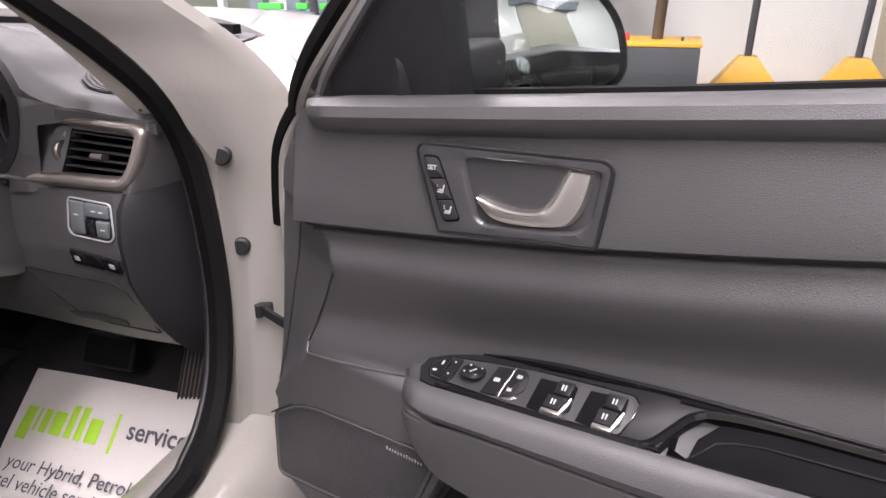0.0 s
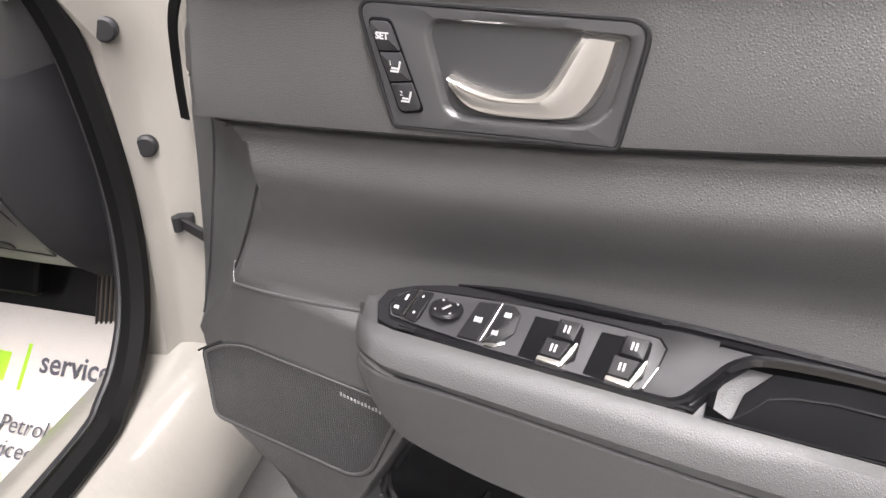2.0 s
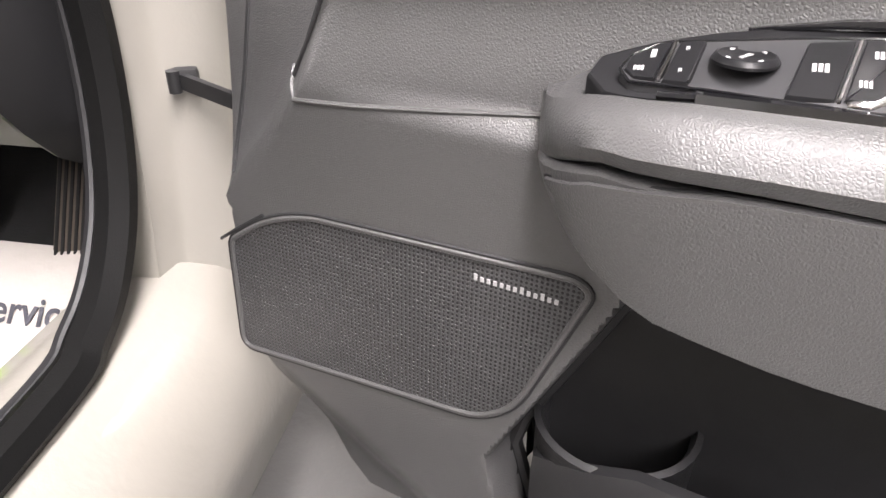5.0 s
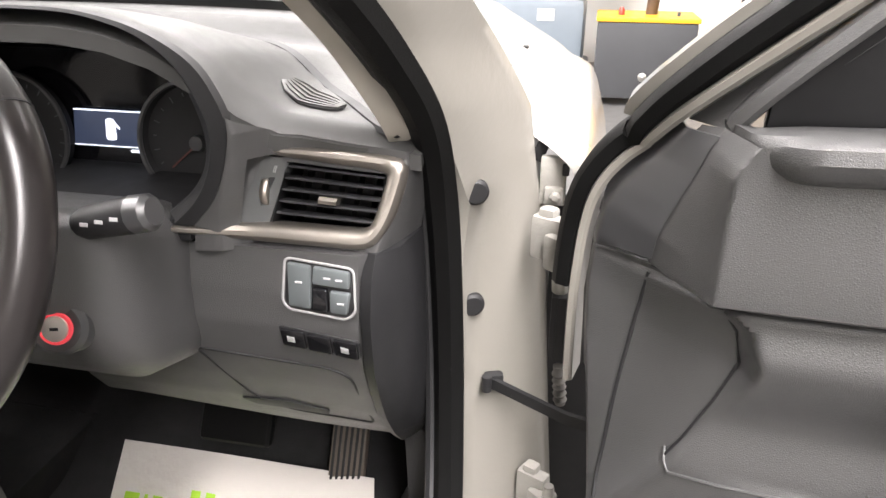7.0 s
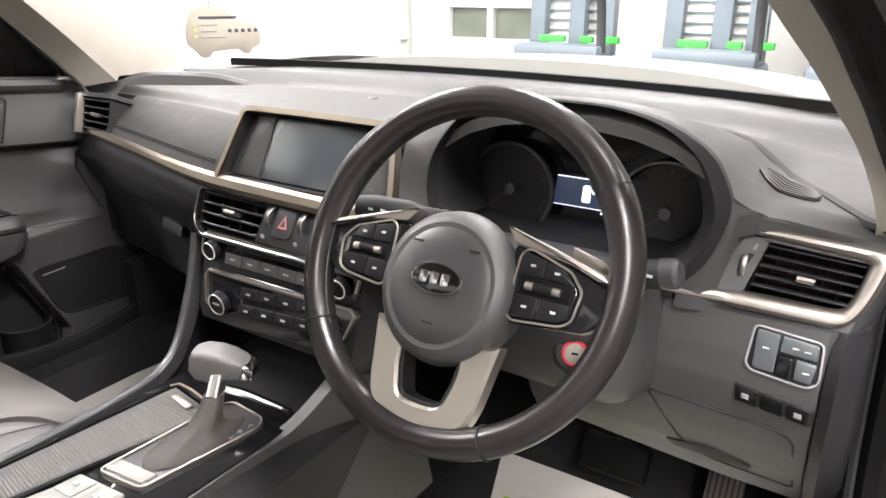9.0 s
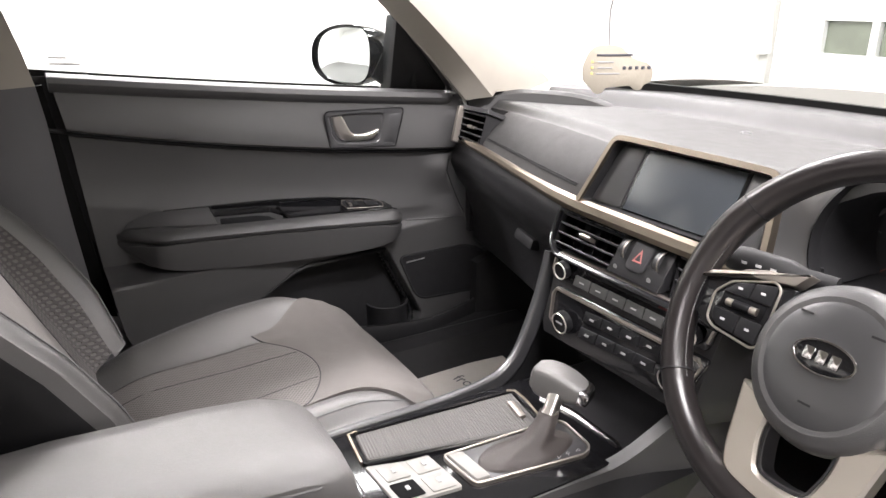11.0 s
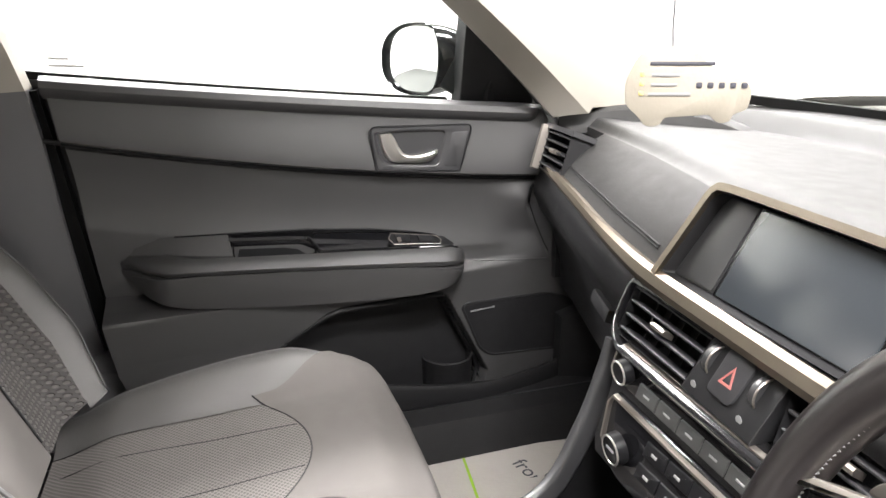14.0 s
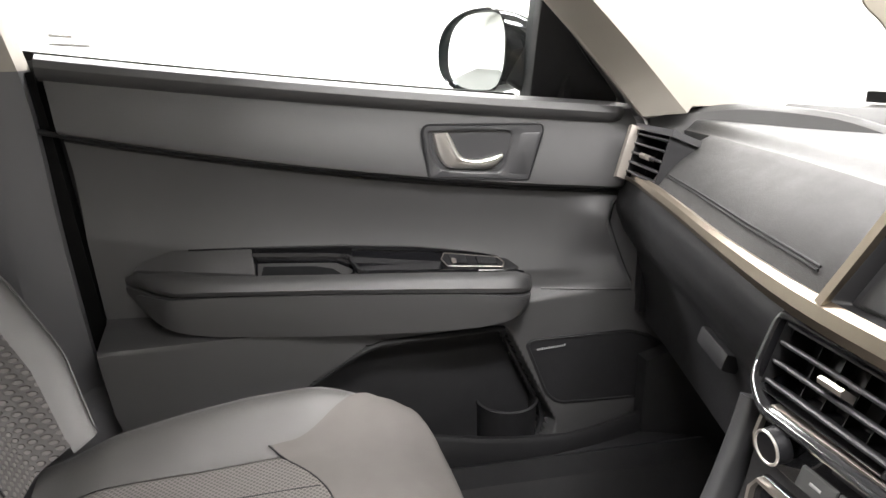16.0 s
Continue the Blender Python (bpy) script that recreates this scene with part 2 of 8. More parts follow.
def slab(outline, tf, front, back, edge=0.002):
    """A plate of that (a, b) outline between the depths front and back, with eased front edges; tf(a, depth, b) gives the place."""
    sg = 1 if back > front else -1
    e2 = shrink(outline, edge * 0.35)
    e1 = shrink(outline, edge)
    rows = [[tf(a, back, b) for a, b in outline], [tf(a, front + sg * edge, b) for a, b in outline],
            [tf(a, front + sg * edge * 0.3, b) for a, b in e2], [tf(a, front, b) for a, b in e1]]
    return loft(rows)


def frame_ring(outer, inner, tf, front, back, edge=0.0015):
    """A flat ring between two outlines with the same number of points."""
    n = len(outer)
    rows = [[tf(a, back, b) for a, b in outer], [tf(a, front + (edge if back > front else -edge), b) for a, b in outer],
            [tf(a, front, b) for a, b in shrink(outer, edge)], [tf(a, front, b) for a, b in shrink(inner, -edge)],
            [tf(a, front + (edge if back > front else -edge), b) for a, b in inner], [tf(a, back, b) for a, b in inner]]
    bm = loft(rows, True, False)
    return bm


def box(sx, sy, sz, m=Matrix(), bevel=0.0, seg=2):
    bm = bmesh.new()
    bmesh.ops.create_cube(bm, size=1.0, matrix=Matrix.Diagonal((sx, sy, sz, 1)))
    if bevel:
        bmesh.ops.bevel(bm, geom=bm.edges[:], offset=bevel, segments=seg, profile=0.6, affect="EDGES")
    bm.transform(m)
    return bm


def turned(profile, m=Matrix(), n=28):
    """A solid of revolution about the local z from (radius, z) pairs."""
    rows = [[m @ V(max(r, 1e-5) * math.cos(2 * math.pi * i / n), max(r, 1e-5) * math.sin(2 * math.pi * i / n), z) for i in range(n)] for r, z in profile]
    return loft(rows)


def join(*bms):
    out = bmesh.new()
    for b in bms:
        me = bpy.data.meshes.new("tmp")
        b.to_mesh(me)
        b.free()
        out.from_mesh(me)
        bpy.data.meshes.remove(me)
    return out


def words(text, size, m, mat, parent, name="lettering", extrude=0.0003, bold=0.0, wide=1.0):
    """Flat raised letters; m: the pose of the baseline's start."""
    cu = bpy.data.curves.new(name, "FONT")
    cu.body, cu.size, cu.extrude, cu.resolution_u, cu.offset = text, size, extrude, 3, bold
    tmp = bpy.data.objects.new("tmp", cu)
    scene.collection.objects.link(tmp)
    bpy.context.view_layer.update()
    me = bpy.data.meshes.new_from_object(tmp.evaluated_get(bpy.context.evaluated_depsgraph_get()))
    bpy.data.objects.remove(tmp)
    bm = bmesh.new()
    bm.from_mesh(me)
    bpy.data.meshes.remove(me)
    bm.transform(m @ Matrix.Diagonal((wide, 1, 1, 1)))
    return part(name, bm, mat, parent, smooth=0)

# ---------------------------------------------------------------- the workshop
# unseen ceiling and east wall, darkened so they bounce less light
DIM_CEILING = material("low_bounce_ceiling_grey", (0.34, 0.34, 0.34), 0.6, vary=0.1, large=1.0)
DIM_WALL = material("low_bounce_wall_grey", (0.16, 0.157, 0.15), 0.7, vary=0.1, large=1.0)
R = ROOM
CX, CY = (R["x0"] + R["x1"]) / 2, (R["y0"] + R["y1"]) / 2
LX, LY = R["x1"] - R["x0"], R["y1"] - R["y0"]
part("floor", box(LX + 0.6, LY + 0.6, 0.2, pose(CX, CY, -0.1)), FLOOR, None, "grey painted concrete workshop floor", category="floor", kind="structure")
part("ceiling", box(LX + 0.6, LY + 0.6, 0.2, pose(CX, CY, R["h"] + 0.1)), DIM_CEILING, None, "unseen ceiling, grey to cut bounced light", category="ceiling", kind="structure")
part("wall_west", box(0.2, LY + 0.6, R["h"], pose(R["x0"] - 0.1, CY, R["h"] / 2)), WALL, None, "plain bright white workshop wall", category="wall", kind="structure")
part("wall_east", box(0.2, LY + 0.6, R["h"], pose(R["x1"] + 0.1, CY, R["h"] / 2)), DIM_WALL, None, "unseen east wall, darkened to cut bounced light", category="wall", kind="structure")
part("wall_south", box(LX, 0.2, R["h"], pose(CX, R["y0"] - 0.1, R["h"] / 2)), WALL, None, "white workshop wall with a shutter door", category="wall", kind="structure")

# the wall ahead of the car, with its window
WX0, WX1, WZ0, WZ1 = -3.52, -2.42, 0.62, 1.95
wall_n = thing("wall_north", (CX, R["y1"], 0), "white painted blockwork wall with a window", "wall", kind="structure")
for name, x0, x1, z0, z1 in (("wall_panel", R["x0"], WX0, 0, R["h"]), ("wall_panel", WX1, R["x1"], 0, R["h"]), ("wall_panel", WX0, WX1, 0, WZ0), ("wall_panel", WX0, WX1, WZ1, R["h"])):
    part(name, box(x1 - x0, 0.2, z1 - z0, pose((x0 + x1) / 2, R["y1"] + 0.1, (z0 + z1) / 2)), WALL, wall_n)
WINFRAME = material("white_window_frame", (0.75, 0.76, 0.74), 0.4, vary=0.05)
DIMGLASS = material("dim_room_behind_glass", (0.17, 0.19, 0.15), 0.25, vary=0.45, large=3.0)
win = thing("window_1", ((WX0 + WX1) / 2, R["y1"], WZ0), "white framed four-pane window onto a dim room", "window", kind="structure")
for x in (WX0 + 0.04, (WX0 + WX1) / 2, WX1 - 0.04):
    part("window_frame", box(0.07, 0.1, WZ1 - WZ0, pose(x, R["y1"] + 0.03, (WZ0 + WZ1) / 2), 0.008), WINFRAME, win)
for z in (WZ0 + 0.03, 1.02, WZ1 - 0.03):
    part("window_frame", box(WX1 - WX0, 0.09, 0.08, pose((WX0 + WX1) / 2, R["y1"] + 0.03, z), 0.008), WINFRAME, win)
for x in ((WX0 * 3 + WX1) / 4, (WX0 + WX1 * 3) / 4):
    for z0, z1, mt in ((WZ0 + 0.05, 1.0, DIMGLASS), (1.06, WZ1 - 0.05, material("cream_blind", (0.6, 0.55, 0.42), 0.5, vary=0.2))):
        part("pane", box((WX1 - WX0) / 2 - 0.08, 0.02, z1 - z0, pose(x, R["y1"] + 0.06, (z0 + z1) / 2)), mt, win)

# a beige door and skirting on the same wall
BEIGE_DOOR = material("beige_door_paint", (0.42, 0.36, 0.27), 0.5, vary=0.08, large=3)
door1 = thing("door_1", (3.4, R["y1"], 0), "closed beige workshop door in the white wall", "door", kind="structure")
part("door_leaf", box(1.2, 0.05, 2.1, pose(3.42, R["y1"] - 0.02, 1.05), 0.01), BEIGE_DOOR, door1)
part("trim", box(4.1, 0.03, 0.09, pose(0.7, R["y1"] - 0.012, 0.045), 0.006), material("grey_skirting", (0.35, 0.34, 0.31), 0.5), None, "grey skirting along the wall", category="skirting", kind="structure")
part("trim", box(0.09, 0.12, R["h"], pose(-4.35, R["y1"] - 0.05, R["h"] / 2), 0.01), WINFRAME, None, "white boxed pipe in the wall's corner", category="trim", kind="structure")
dispenser = thing("paper_dispenser", (-3.98, R["y1"] - 0.08, 0.85), "white plastic dispenser on a grey post", "dispenser")
part("post", box(0.1, 0.08, 2.3, pose(-3.98, R["y1"] - 0.045, 1.15), 0.008), material("grey_post_paint", (0.5, 0.5, 0.47), 0.5), dispenser)
part("cover", box(0.17, 0.1, 0.42, pose(-4.0, R["y1"] - 0.13, 0.86, 8), 0.02), WINFRAME, dispenser)

# roller shutter and door frame behind, seen in the door mirror
shutter = thing("door_2", (1.4, R["y0"], 0), "grey roller shutter housing over an open loading door", "door", kind="structure")
part("shutter_box", box(2.6, 0.4, 0.4, pose(1.4, R["y0"] + 0.2, 2.75), 0.03), MAST, shutter)
for x in (0.2, 2.6):
    part("door_frame", box(0.14, 0.14, 2.6, pose(x, R["y0"] + 0.08, 1.3), 0.01), WINFRAME, shutter)
part("door_leaf", box(2.26, 0.06, 2.5, pose(1.4, R["y0"] + 0.04, 1.25), 0.01), material("grey_shutter", (0.4, 0.37, 0.3), 0.5, vary=0.2, large=2), shutter)

# strip lights on the ceiling
TUBE = material("lit_diffuser", (0.9, 0.9, 0.88), 0.5, vary=0, emit=(1, 0.97, 0.92), power=6.0)
for lx, ly, watts in LAMPS:
    lt = thing("ceiling_light", (lx, ly, R["h"]), "lit white strip light on the ceiling", "ceiling light", "ceiling strip lights")
    part("housing", box(0.56, 2.46, 0.06, pose(lx, ly, R["h"] - 0.03), 0.01), WINFRAME, lt)
    part("diffuser", box(0.5, 2.4, 0.03, pose(lx, ly, R["h"] - 0.075), 0.01), TUBE, lt)


# ---------------------------------------------------------------- trucks against the wall
def stacker(x, y, band, label):
    """A walk-behind pallet stacker: base, mast rails, mesh guard and tiller."""
    t = thing("pallet_stacker", (x, y, 0), label, "pallet stacker", "stackers along the wall")
    part("body", box(0.74, 0.5, 0.62, pose(x, y, 0.36), 0.06), MAST, t)
    part("chassis", box(0.82, 0.62, 0.16, pose(x, y - 0.03, 0.14), 0.03), MACHINE, t)
    part("battery_cover", box(0.7, 0.3, 0.1, pose(x, y - 0.08, 0.7), 0.03), MAST, t)
    for dx in (-0.31, 0.03, 0.27):
        part("mast_rail", box(0.13, 0.1, 1.75, pose(x + dx, y + 0.16, 1.1), 0.01), MAST, t)
    for dx, w in ((-0.14, 0.21), (0.15, 0.1), (0.36, 0.1)):
        part("trim_band", box(w, 0.06, 0.05, pose(x + dx, y + 0.05, 0.78), 0.01), band, t)
    guard = box(0.66, 0.012, 1.1, pose(x - 0.02, y + 0.24, 1.35))
    part("mesh_guard", guard, material("mesh_guard", (0.55, 0.55, 0.52), 0.5, vary=0.1), t)
    for i in range(14):
        part("guard_wire", box(0.62, 0.012, 0.012, pose(x - 0.02, y + 0.225, 0.84 + 0.075 * i)), MAST, t)
    part("tiller", sweep(smooth_path([(x + 0.33, y - 0.1, 0.7), (x + 0.33, y - 0.16, 1.05), (x + 0.36, y - 0.3, 1.2)]), circle2(0.035, 10)), MACHINE, t)
    loop = [(x + 0.36 + 0.13 * math.cos(a), y - 0.32, 1.24 + 0.075 * math.sin(a)) for a in [i * math.pi / 9 for i in range(18)]]
    part("grip", sweep(loop, circle2(0.02, 8), closed=True, up=(0, 1, 0)), MACHINE, t)
    part("button_box", box(0.09, 0.08, 0.07, pose(x + 0.36, y - 0.33, 1.24), 0.015), ORANGE, t)
    part("rating_plate", box(0.12, 0.004, 0.08, pose(x + 0.1, y - 0.252, 0.56)), WHITE_MARK, t)
    for dx in (-0.26, 0.26):
        part("wheel", turned([(0, -0.04), (0.08, -0.04), (0.09, -0.03), (0.09, 0.03), (0.08, 0.04), (0, 0.04)], pose(x + dx, y - 0.1, 0.09, 0, 90, 0), 16), RUBBER, t)
    return t


stacker(-1.66, 4.7, LIME, "grey pallet stacker with green trim and twin mast")
stacker(-0.56, 4.7, LIME, "slate pallet stacker with green bands by the wall")
stacker(0.42, 5.0, ORANGE, "grey pallet stacker with orange trim beside the battery box")


def tiller_truck(x, y, label, turn=0.0):
    """A hand pallet truck: forks, yellow hydraulic cover, pole and loop handle."""
    t = thing("pallet_truck", (x, y, 0), label, "pallet truck", "yellow hand pallet trucks")
    m = pose(x, y, 0, 0, 0, turn)
    part("pump_cover", loft([[m @ V(a * w, b * d, z) for a, b in ((-1, -1), (1, -1), (1, 1), (-1, 1))] for w, d, z in ((0.3, 0.14, 0.05), (0.29, 0.13, 0.16), (0.1, 0.09, 0.4), (0.06, 0.07, 0.45))]), ORANGE, t)
    part("pole", sweep([m @ V(0, 0, 0.42), m @ V(0.01, -0.1, 1.15)], circle2(0.026, 10)), MACHINE, t)
    loop = [m @ V(0.01 + 0.16 * math.cos(a), -0.12, 1.24 + 0.1 * math.sin(a)) for a in [i * math.pi / 10 for i in range(20)]]
    part("loop_handle", sweep(loop, circle2(0.014, 8), closed=True, up=(0, 1, 0)), MACHINE, t)
    for dx in (-0.19, 0.19):
        part("fork", box(0.16, 1.05, 0.05, m @ pose(dx, 0.5 if turn else 0.28, 0.11), 0.015), ORANGE, t)
        part("roller", turned([(0, -0.03), (0.05, -0.03), (0.05, 0.03), (0, 0.03)], m @ pose(dx, -0.05, 0.05, 0, 90, 0), 12), RUBBER, t)
    return t


tiller_truck(1.86, 5.05, "yellow hand pallet truck with black pole")
tiller_truck(2.58, 5.1, "orange hand pallet truck parked by the wall")

bx, by = 1.2, 4.75
boxt = thing("battery_truck", (bx, by, 0), "dark grey powered truck with yellow top edge", "powered truck")
part("body", box(0.64, 0.5, 0.5, pose(bx, by, 0.3), 0.02), MACHINE, boxt)
part("top_plate", box(0.66, 0.52, 0.03, pose(bx, by, 0.565), 0.008), ORANGE, boxt)
part("tiller_pole", sweep([(bx + 0.03, by, 0.57), (bx + 0.05, by - 0.06, 1.0)], circle2(0.04, 12)), material("brown_painted_tube", (0.09, 0.06, 0.04), 0.4), boxt)
part("tiller_head", box(0.2, 0.08, 0.1, pose(bx + 0.05, by - 0.07, 1.04), 0.03), MACHINE, boxt)
part("grip", sweep([(bx + 0.05 + 0.2 * math.cos(a), by - 0.08, 1.1 + 0.09 * math.sin(a)) for a in [i * math.pi / 8 for i in range(16)]], circle2(0.016, 8), closed=True, up=(0, 1, 0)), MACHINE, boxt)
part("key_switch", turned([(0, 0), (0.02, 0), (0.02, 0.03), (0.012, 0.05), (0, 0.05)], pose(bx - 0.17, by - 0.1, 0.58), 12), material("red_knob", (0.6, 0.05, 0.03), 0.4), boxt)
part("cable_clip", box(0.02, 0.02, 0.03, pose(bx + 0.2, by - 0.1, 0.59), 0.004), MACHINE, boxt)
part("lock_cap", turned([(0, 0), (0.03, 0), (0.03, 0.02), (0, 0.03)], pose(bx, by - 0.25, 0.2, 90), 12), STEEL, boxt)

# ---------------------------------------------------------------- car body (x right, y ahead)
car = thing("car", (0, 0, 0), "pearl white saloon car with its driver's door open", "car")


def mirrored(path, s):
    return [V(s * p[0], p[1], p[2]) for p in path]


# floor pan, tunnel sides, firewall
part("floor_pan", join(box(0.86, 3.0, 0.06, pose(-0.33, -0.75, 0.27), 0.01), box(0.66, 3.0, 0.06, pose(0.43, -0.75, 0.10), 0.01)), CARPET, car, "black carpeted floor")
part("bulkhead", patch(lambda s, t: V(-0.78 + 1.56 * s, 0.60 + 0.06 * t, 0.29 + 0.61 * t), 4, 6, 0.02, (0, 1, 0)), CARPET, car, "black carpeted bulkhead")
part("toe_board", patch(lambda s, t: V(0.08 + 0.66 * s, 0.02 + 0.60 * t, 0.11 + 0.32 * t), 4, 6, 0.02, (0, 0, -1)), CARPET, car)
part("toe_board", patch(lambda s, t: V(-0.76 + 0.86 * s, 0.38 + 0.32 * t, 0.305 + 0.2 * t * t), 4, 6, 0.02, (0, 0, -1)), CARPET, car)
for s in (1, -1):
    # sill
    prof = [(0.66, 0.30), (0.69, 0.37), (0.73, 0.385), (0.77, 0.382), (0.80, 0.372), (0.825, 0.355), (0.845, 0.333), (0.860, 0.305), (0.87, 0.27), (0.87, 0.2), (0.8, 0.17), (0.66, 0.2)]
    # far sill of the white car coloured black to keep the footwell dark
    part("sill", loft([[V(s * x, y, z) for x, z in prof] for y in (0.30, 0.2, -0.6, -1.0)]), PAINT_SHADED if s > 0 else DEEP, car, "white painted sill" if s > 0 else "sill coloured black to stay dark behind the closed door", 75)
    part("sill_trim", loft([[V(s * x, y, z) for x, z in ((0.60 + q, 0.3 - q), (0.64 + q, 0.385 - q), (0.68 + q, 0.395 - q), (0.70 + q, 0.385 - q), (0.70 + q, 0.37 - q), (0.66 + q, 0.3 - q))] for y in (0.3, -0.95) for q in ((0.055 if s > 0 else 0.0),)]), DEEP, car, "black plastic tread plate")
    # A-pillar: painted outside, light grey inside
    glass_line = [(0.80, 0.46, 0.955), (0.765, 0.30, 1.06), (0.70, 0.06, 1.215), (0.645, -0.16, 1.335), (0.60, -0.36, 1.405)]
    door_line = [(0.815, 0.26, 0.93), (0.765, 0.10, 1.05), (0.705, -0.05, 1.17), (0.66, -0.20, 1.28), (0.62, -0.40, 1.36)]
    inner_line = [(0.72, 0.24, 0.945), (0.66, 0.10, 1.055), (0.605, -0.05, 1.165), (0.56, -0.20, 1.265), (0.53, -0.42, 1.335)]
    seal_line = [(0.745, 0.165, 0.93), (0.71, 0.045, 1.04), (0.665, -0.09, 1.15), (0.625, -0.23, 1.25), (0.59, -0.43, 1.325)]
    if s > 0:
        t_in = [(0.70, 0.18, 0.85), (0.70, 0.12, 0.905), (0.678, 0.062, 0.975), (0.656, 0.028, 1.016), (0.635, -0.004, 1.054), (0.612, -0.04, 1.09), (0.57, -0.12, 1.16), (0.52, -0.28, 1.26), (0.49, -0.43, 1.33)]
        s_in = [(0.735, 0.21, 0.83), (0.722, 0.138, 0.895), (0.703, 0.083, 0.968), (0.687, 0.024, 1.02), (0.668, -0.012, 1.056), (0.648, -0.045, 1.09), (0.61, -0.13, 1.16), (0.575, -0.27, 1.255), (0.55, -0.44, 1.33)]
        s_out = [(0.772, 0.205, 0.83), (0.757, 0.145, 0.895), (0.735, 0.078, 0.972), (0.718, 0.012, 1.024), (0.7035, -0.028, 1.0585), (0.6885, -0.060, 1.0895), (0.655, -0.14, 1.16), (0.615, -0.27, 1.255), (0.59, -0.45, 1.33)]
        p_out = [(0.834, 0.300, 0.82), (0.825, 0.300, 0.875), (0.797, 0.245, 0.949), (0.774, 0.154, 1.011), (0.757, 0.088, 1.053), (0.742, 0.044, 1.09), (0.70, -0.05, 1.165), (0.66, -0.2, 1.265), (0.62, -0.40, 1.36)]
        ti, si, so, po = (smooth_path([V(*p) for p in q], 5) for q in (t_in, s_in, s_out, p_out))
        part("pillar_trim", loft([[a, b, b + V(0.01, 0.02, 0.0), a + V(0.04, 0.10, 0.01), a + V(0.012, 0.05, 0.005)] for a, b in zip(ti, si)]), BEIGE, car, "light grey fabric pillar trim")
    g, d, i, e = (smooth_path(mirrored(q, s), 5) for q in (glass_line, door_line, inner_line, seal_line))
    if s < 0:
        part("a_pillar", loft([[a, a * 0.35 + b * 0.65 + V(s * 0.02, 0, 0.02), b, b * 0.5 + c * 0.5 + V(0, -0.002, 0), c, a * 0.5 + c * 0.5] for a, b, c in zip(g, d, e)]), PAINT, car, "white painted windscreen pillar")
    if s < 0:
        part("pillar_trim", loft([[a + V(-s * 0.004, 0, -0.004), c * 0.97 + a * 0.03 + V(0, 0, -0.006), c + V(-s * 0.015, 0.0, 0), b + V(-s * 0.004, -0.01, -0.01), b, b * 0.4 + a * 0.6 + V(-s * 0.012, 0, -0.01)] for a, b, c in zip(g, i, e)]), BEIGE, car, "light grey fabric pillar trim")
    # roof rail
    part("roof_rail", sweep(smooth_path(mirrored([(0.60, -0.36, 1.385), (0.575, -0.8, 1.425), (0.57, -1.3, 1.42)], s)), [(-0.05, -0.04), (0.05, -0.04), (0.05, 0.03), (-0.05, 0.03)]), BEIGE, car)
    # B-pillar on the far side and the near one behind the camera
    front = [(0.79, -0.63, 0.36), (0.785, -0.665, 0.6), (0.775, -0.70, 0.9), (0.765, -0.70, 1.0), (0.70, -0.755, 1.22), (0.61, -0.80, 1.40)]
    if s < 0:
        front = [(0.775, -0.575, 0.36), (0.768, -0.640, 0.53), (0.762, -0.668, 0.75), (0.758, -0.690, 1.003), (0.70, -0.745, 1.22), (0.61, -0.79, 1.40)]
    rear = [(0.79, -0.88, 0.36), (0.785, -0.9, 0.6), (0.775, -0.92, 0.9), (0.765, -0.925, 1.0), (0.70, -0.93, 1.22), (0.61, -0.94, 1.40)]
    fr, rr = smooth_path(mirrored(front, s), 4), smooth_path(mirrored(rear, s), 4)
    cut = 12
    wide = 0.03 if s > 0 else 0.012
    for a, b, mt, lb in ((0, cut + 1, PILLAR, "dark grey lower pillar trim"), (cut, len(fr), BEIGE, "light grey upper pillar trim")):
        part("b_pillar", loft([[p + V(0, 0, 0), p + V(-s * wide, -0.022, 0), p + V(-s * 0.03, -0.055, 0), q + V(-s * 0.03, 0.03, 0), q, q + V(s * 0.05, 0, 0), p + V(s * 0.05, 0, 0)] for p, q in list(zip(fr, rr))[a:b]]), mt, car, lb)
    part("quarter_panel", box(0.1, 1.4, 0.75, pose(s * 0.83, -1.65, 0.6), 0.03), PAINT, car)
    # hinge pillar
    jamb = [(0.30, 0.735, 0.17, 0.875, 0.27), (0.42, 0.738, 0.185, 0.865, 0.275), (0.55, 0.737, 0.20, 0.855, 0.28), (0.68, 0.735, 0.203, 0.845, 0.283), (0.74, 0.734, 0.2015, 0.839, 0.284), (0.8, 0.733, 0.200, 0.833, 0.285), (0.832, 0.735, 0.194, 0.829, 0.287)]
    rows = []
    for z, xi, yi, xo, yo in jamb:
        g = 1 - step(z, 0.69, 0.87)
        inner = [(0.042 - 0.016 * g, 0.008 - 0.002 * g), (0.058 - 0.028 * g, 0.024 + 0.010 * g), (0.066 - 0.026 * g, 0.034 + 0.008 * g)]
        rows.append([V(s * xi, yi, z)] + [V(s * (xi + p), yi + q, z) for p, q in inner] + [V(s * (xo - 0.03 - 0.008 * g), yo - 0.03 + 0.006 * g, z), V(s * (xo - 0.008), yo - 0.006, z), V(s * xo, yo + 0.006, z), V(s * (xo + 0.002), yo + 0.09, z), V(s * xi, yi + 0.2, z)])
    # the windscreen pillar goes on from it
    if s > 0:
        rows = rows[:6]
        for a, c, b in list(zip(si, so, po))[6:]:
            ring = [c + V(-0.012, 0.004, 0)] + [c.lerp(b, q) + V(0.6 * e, -0.8 * e, 0) for q, e in ((0.0, 0.0), (0.15, 0.002), (0.30, 0.004), (0.55, 0.004), (0.85, 0.002), (1.0, 0.0))]
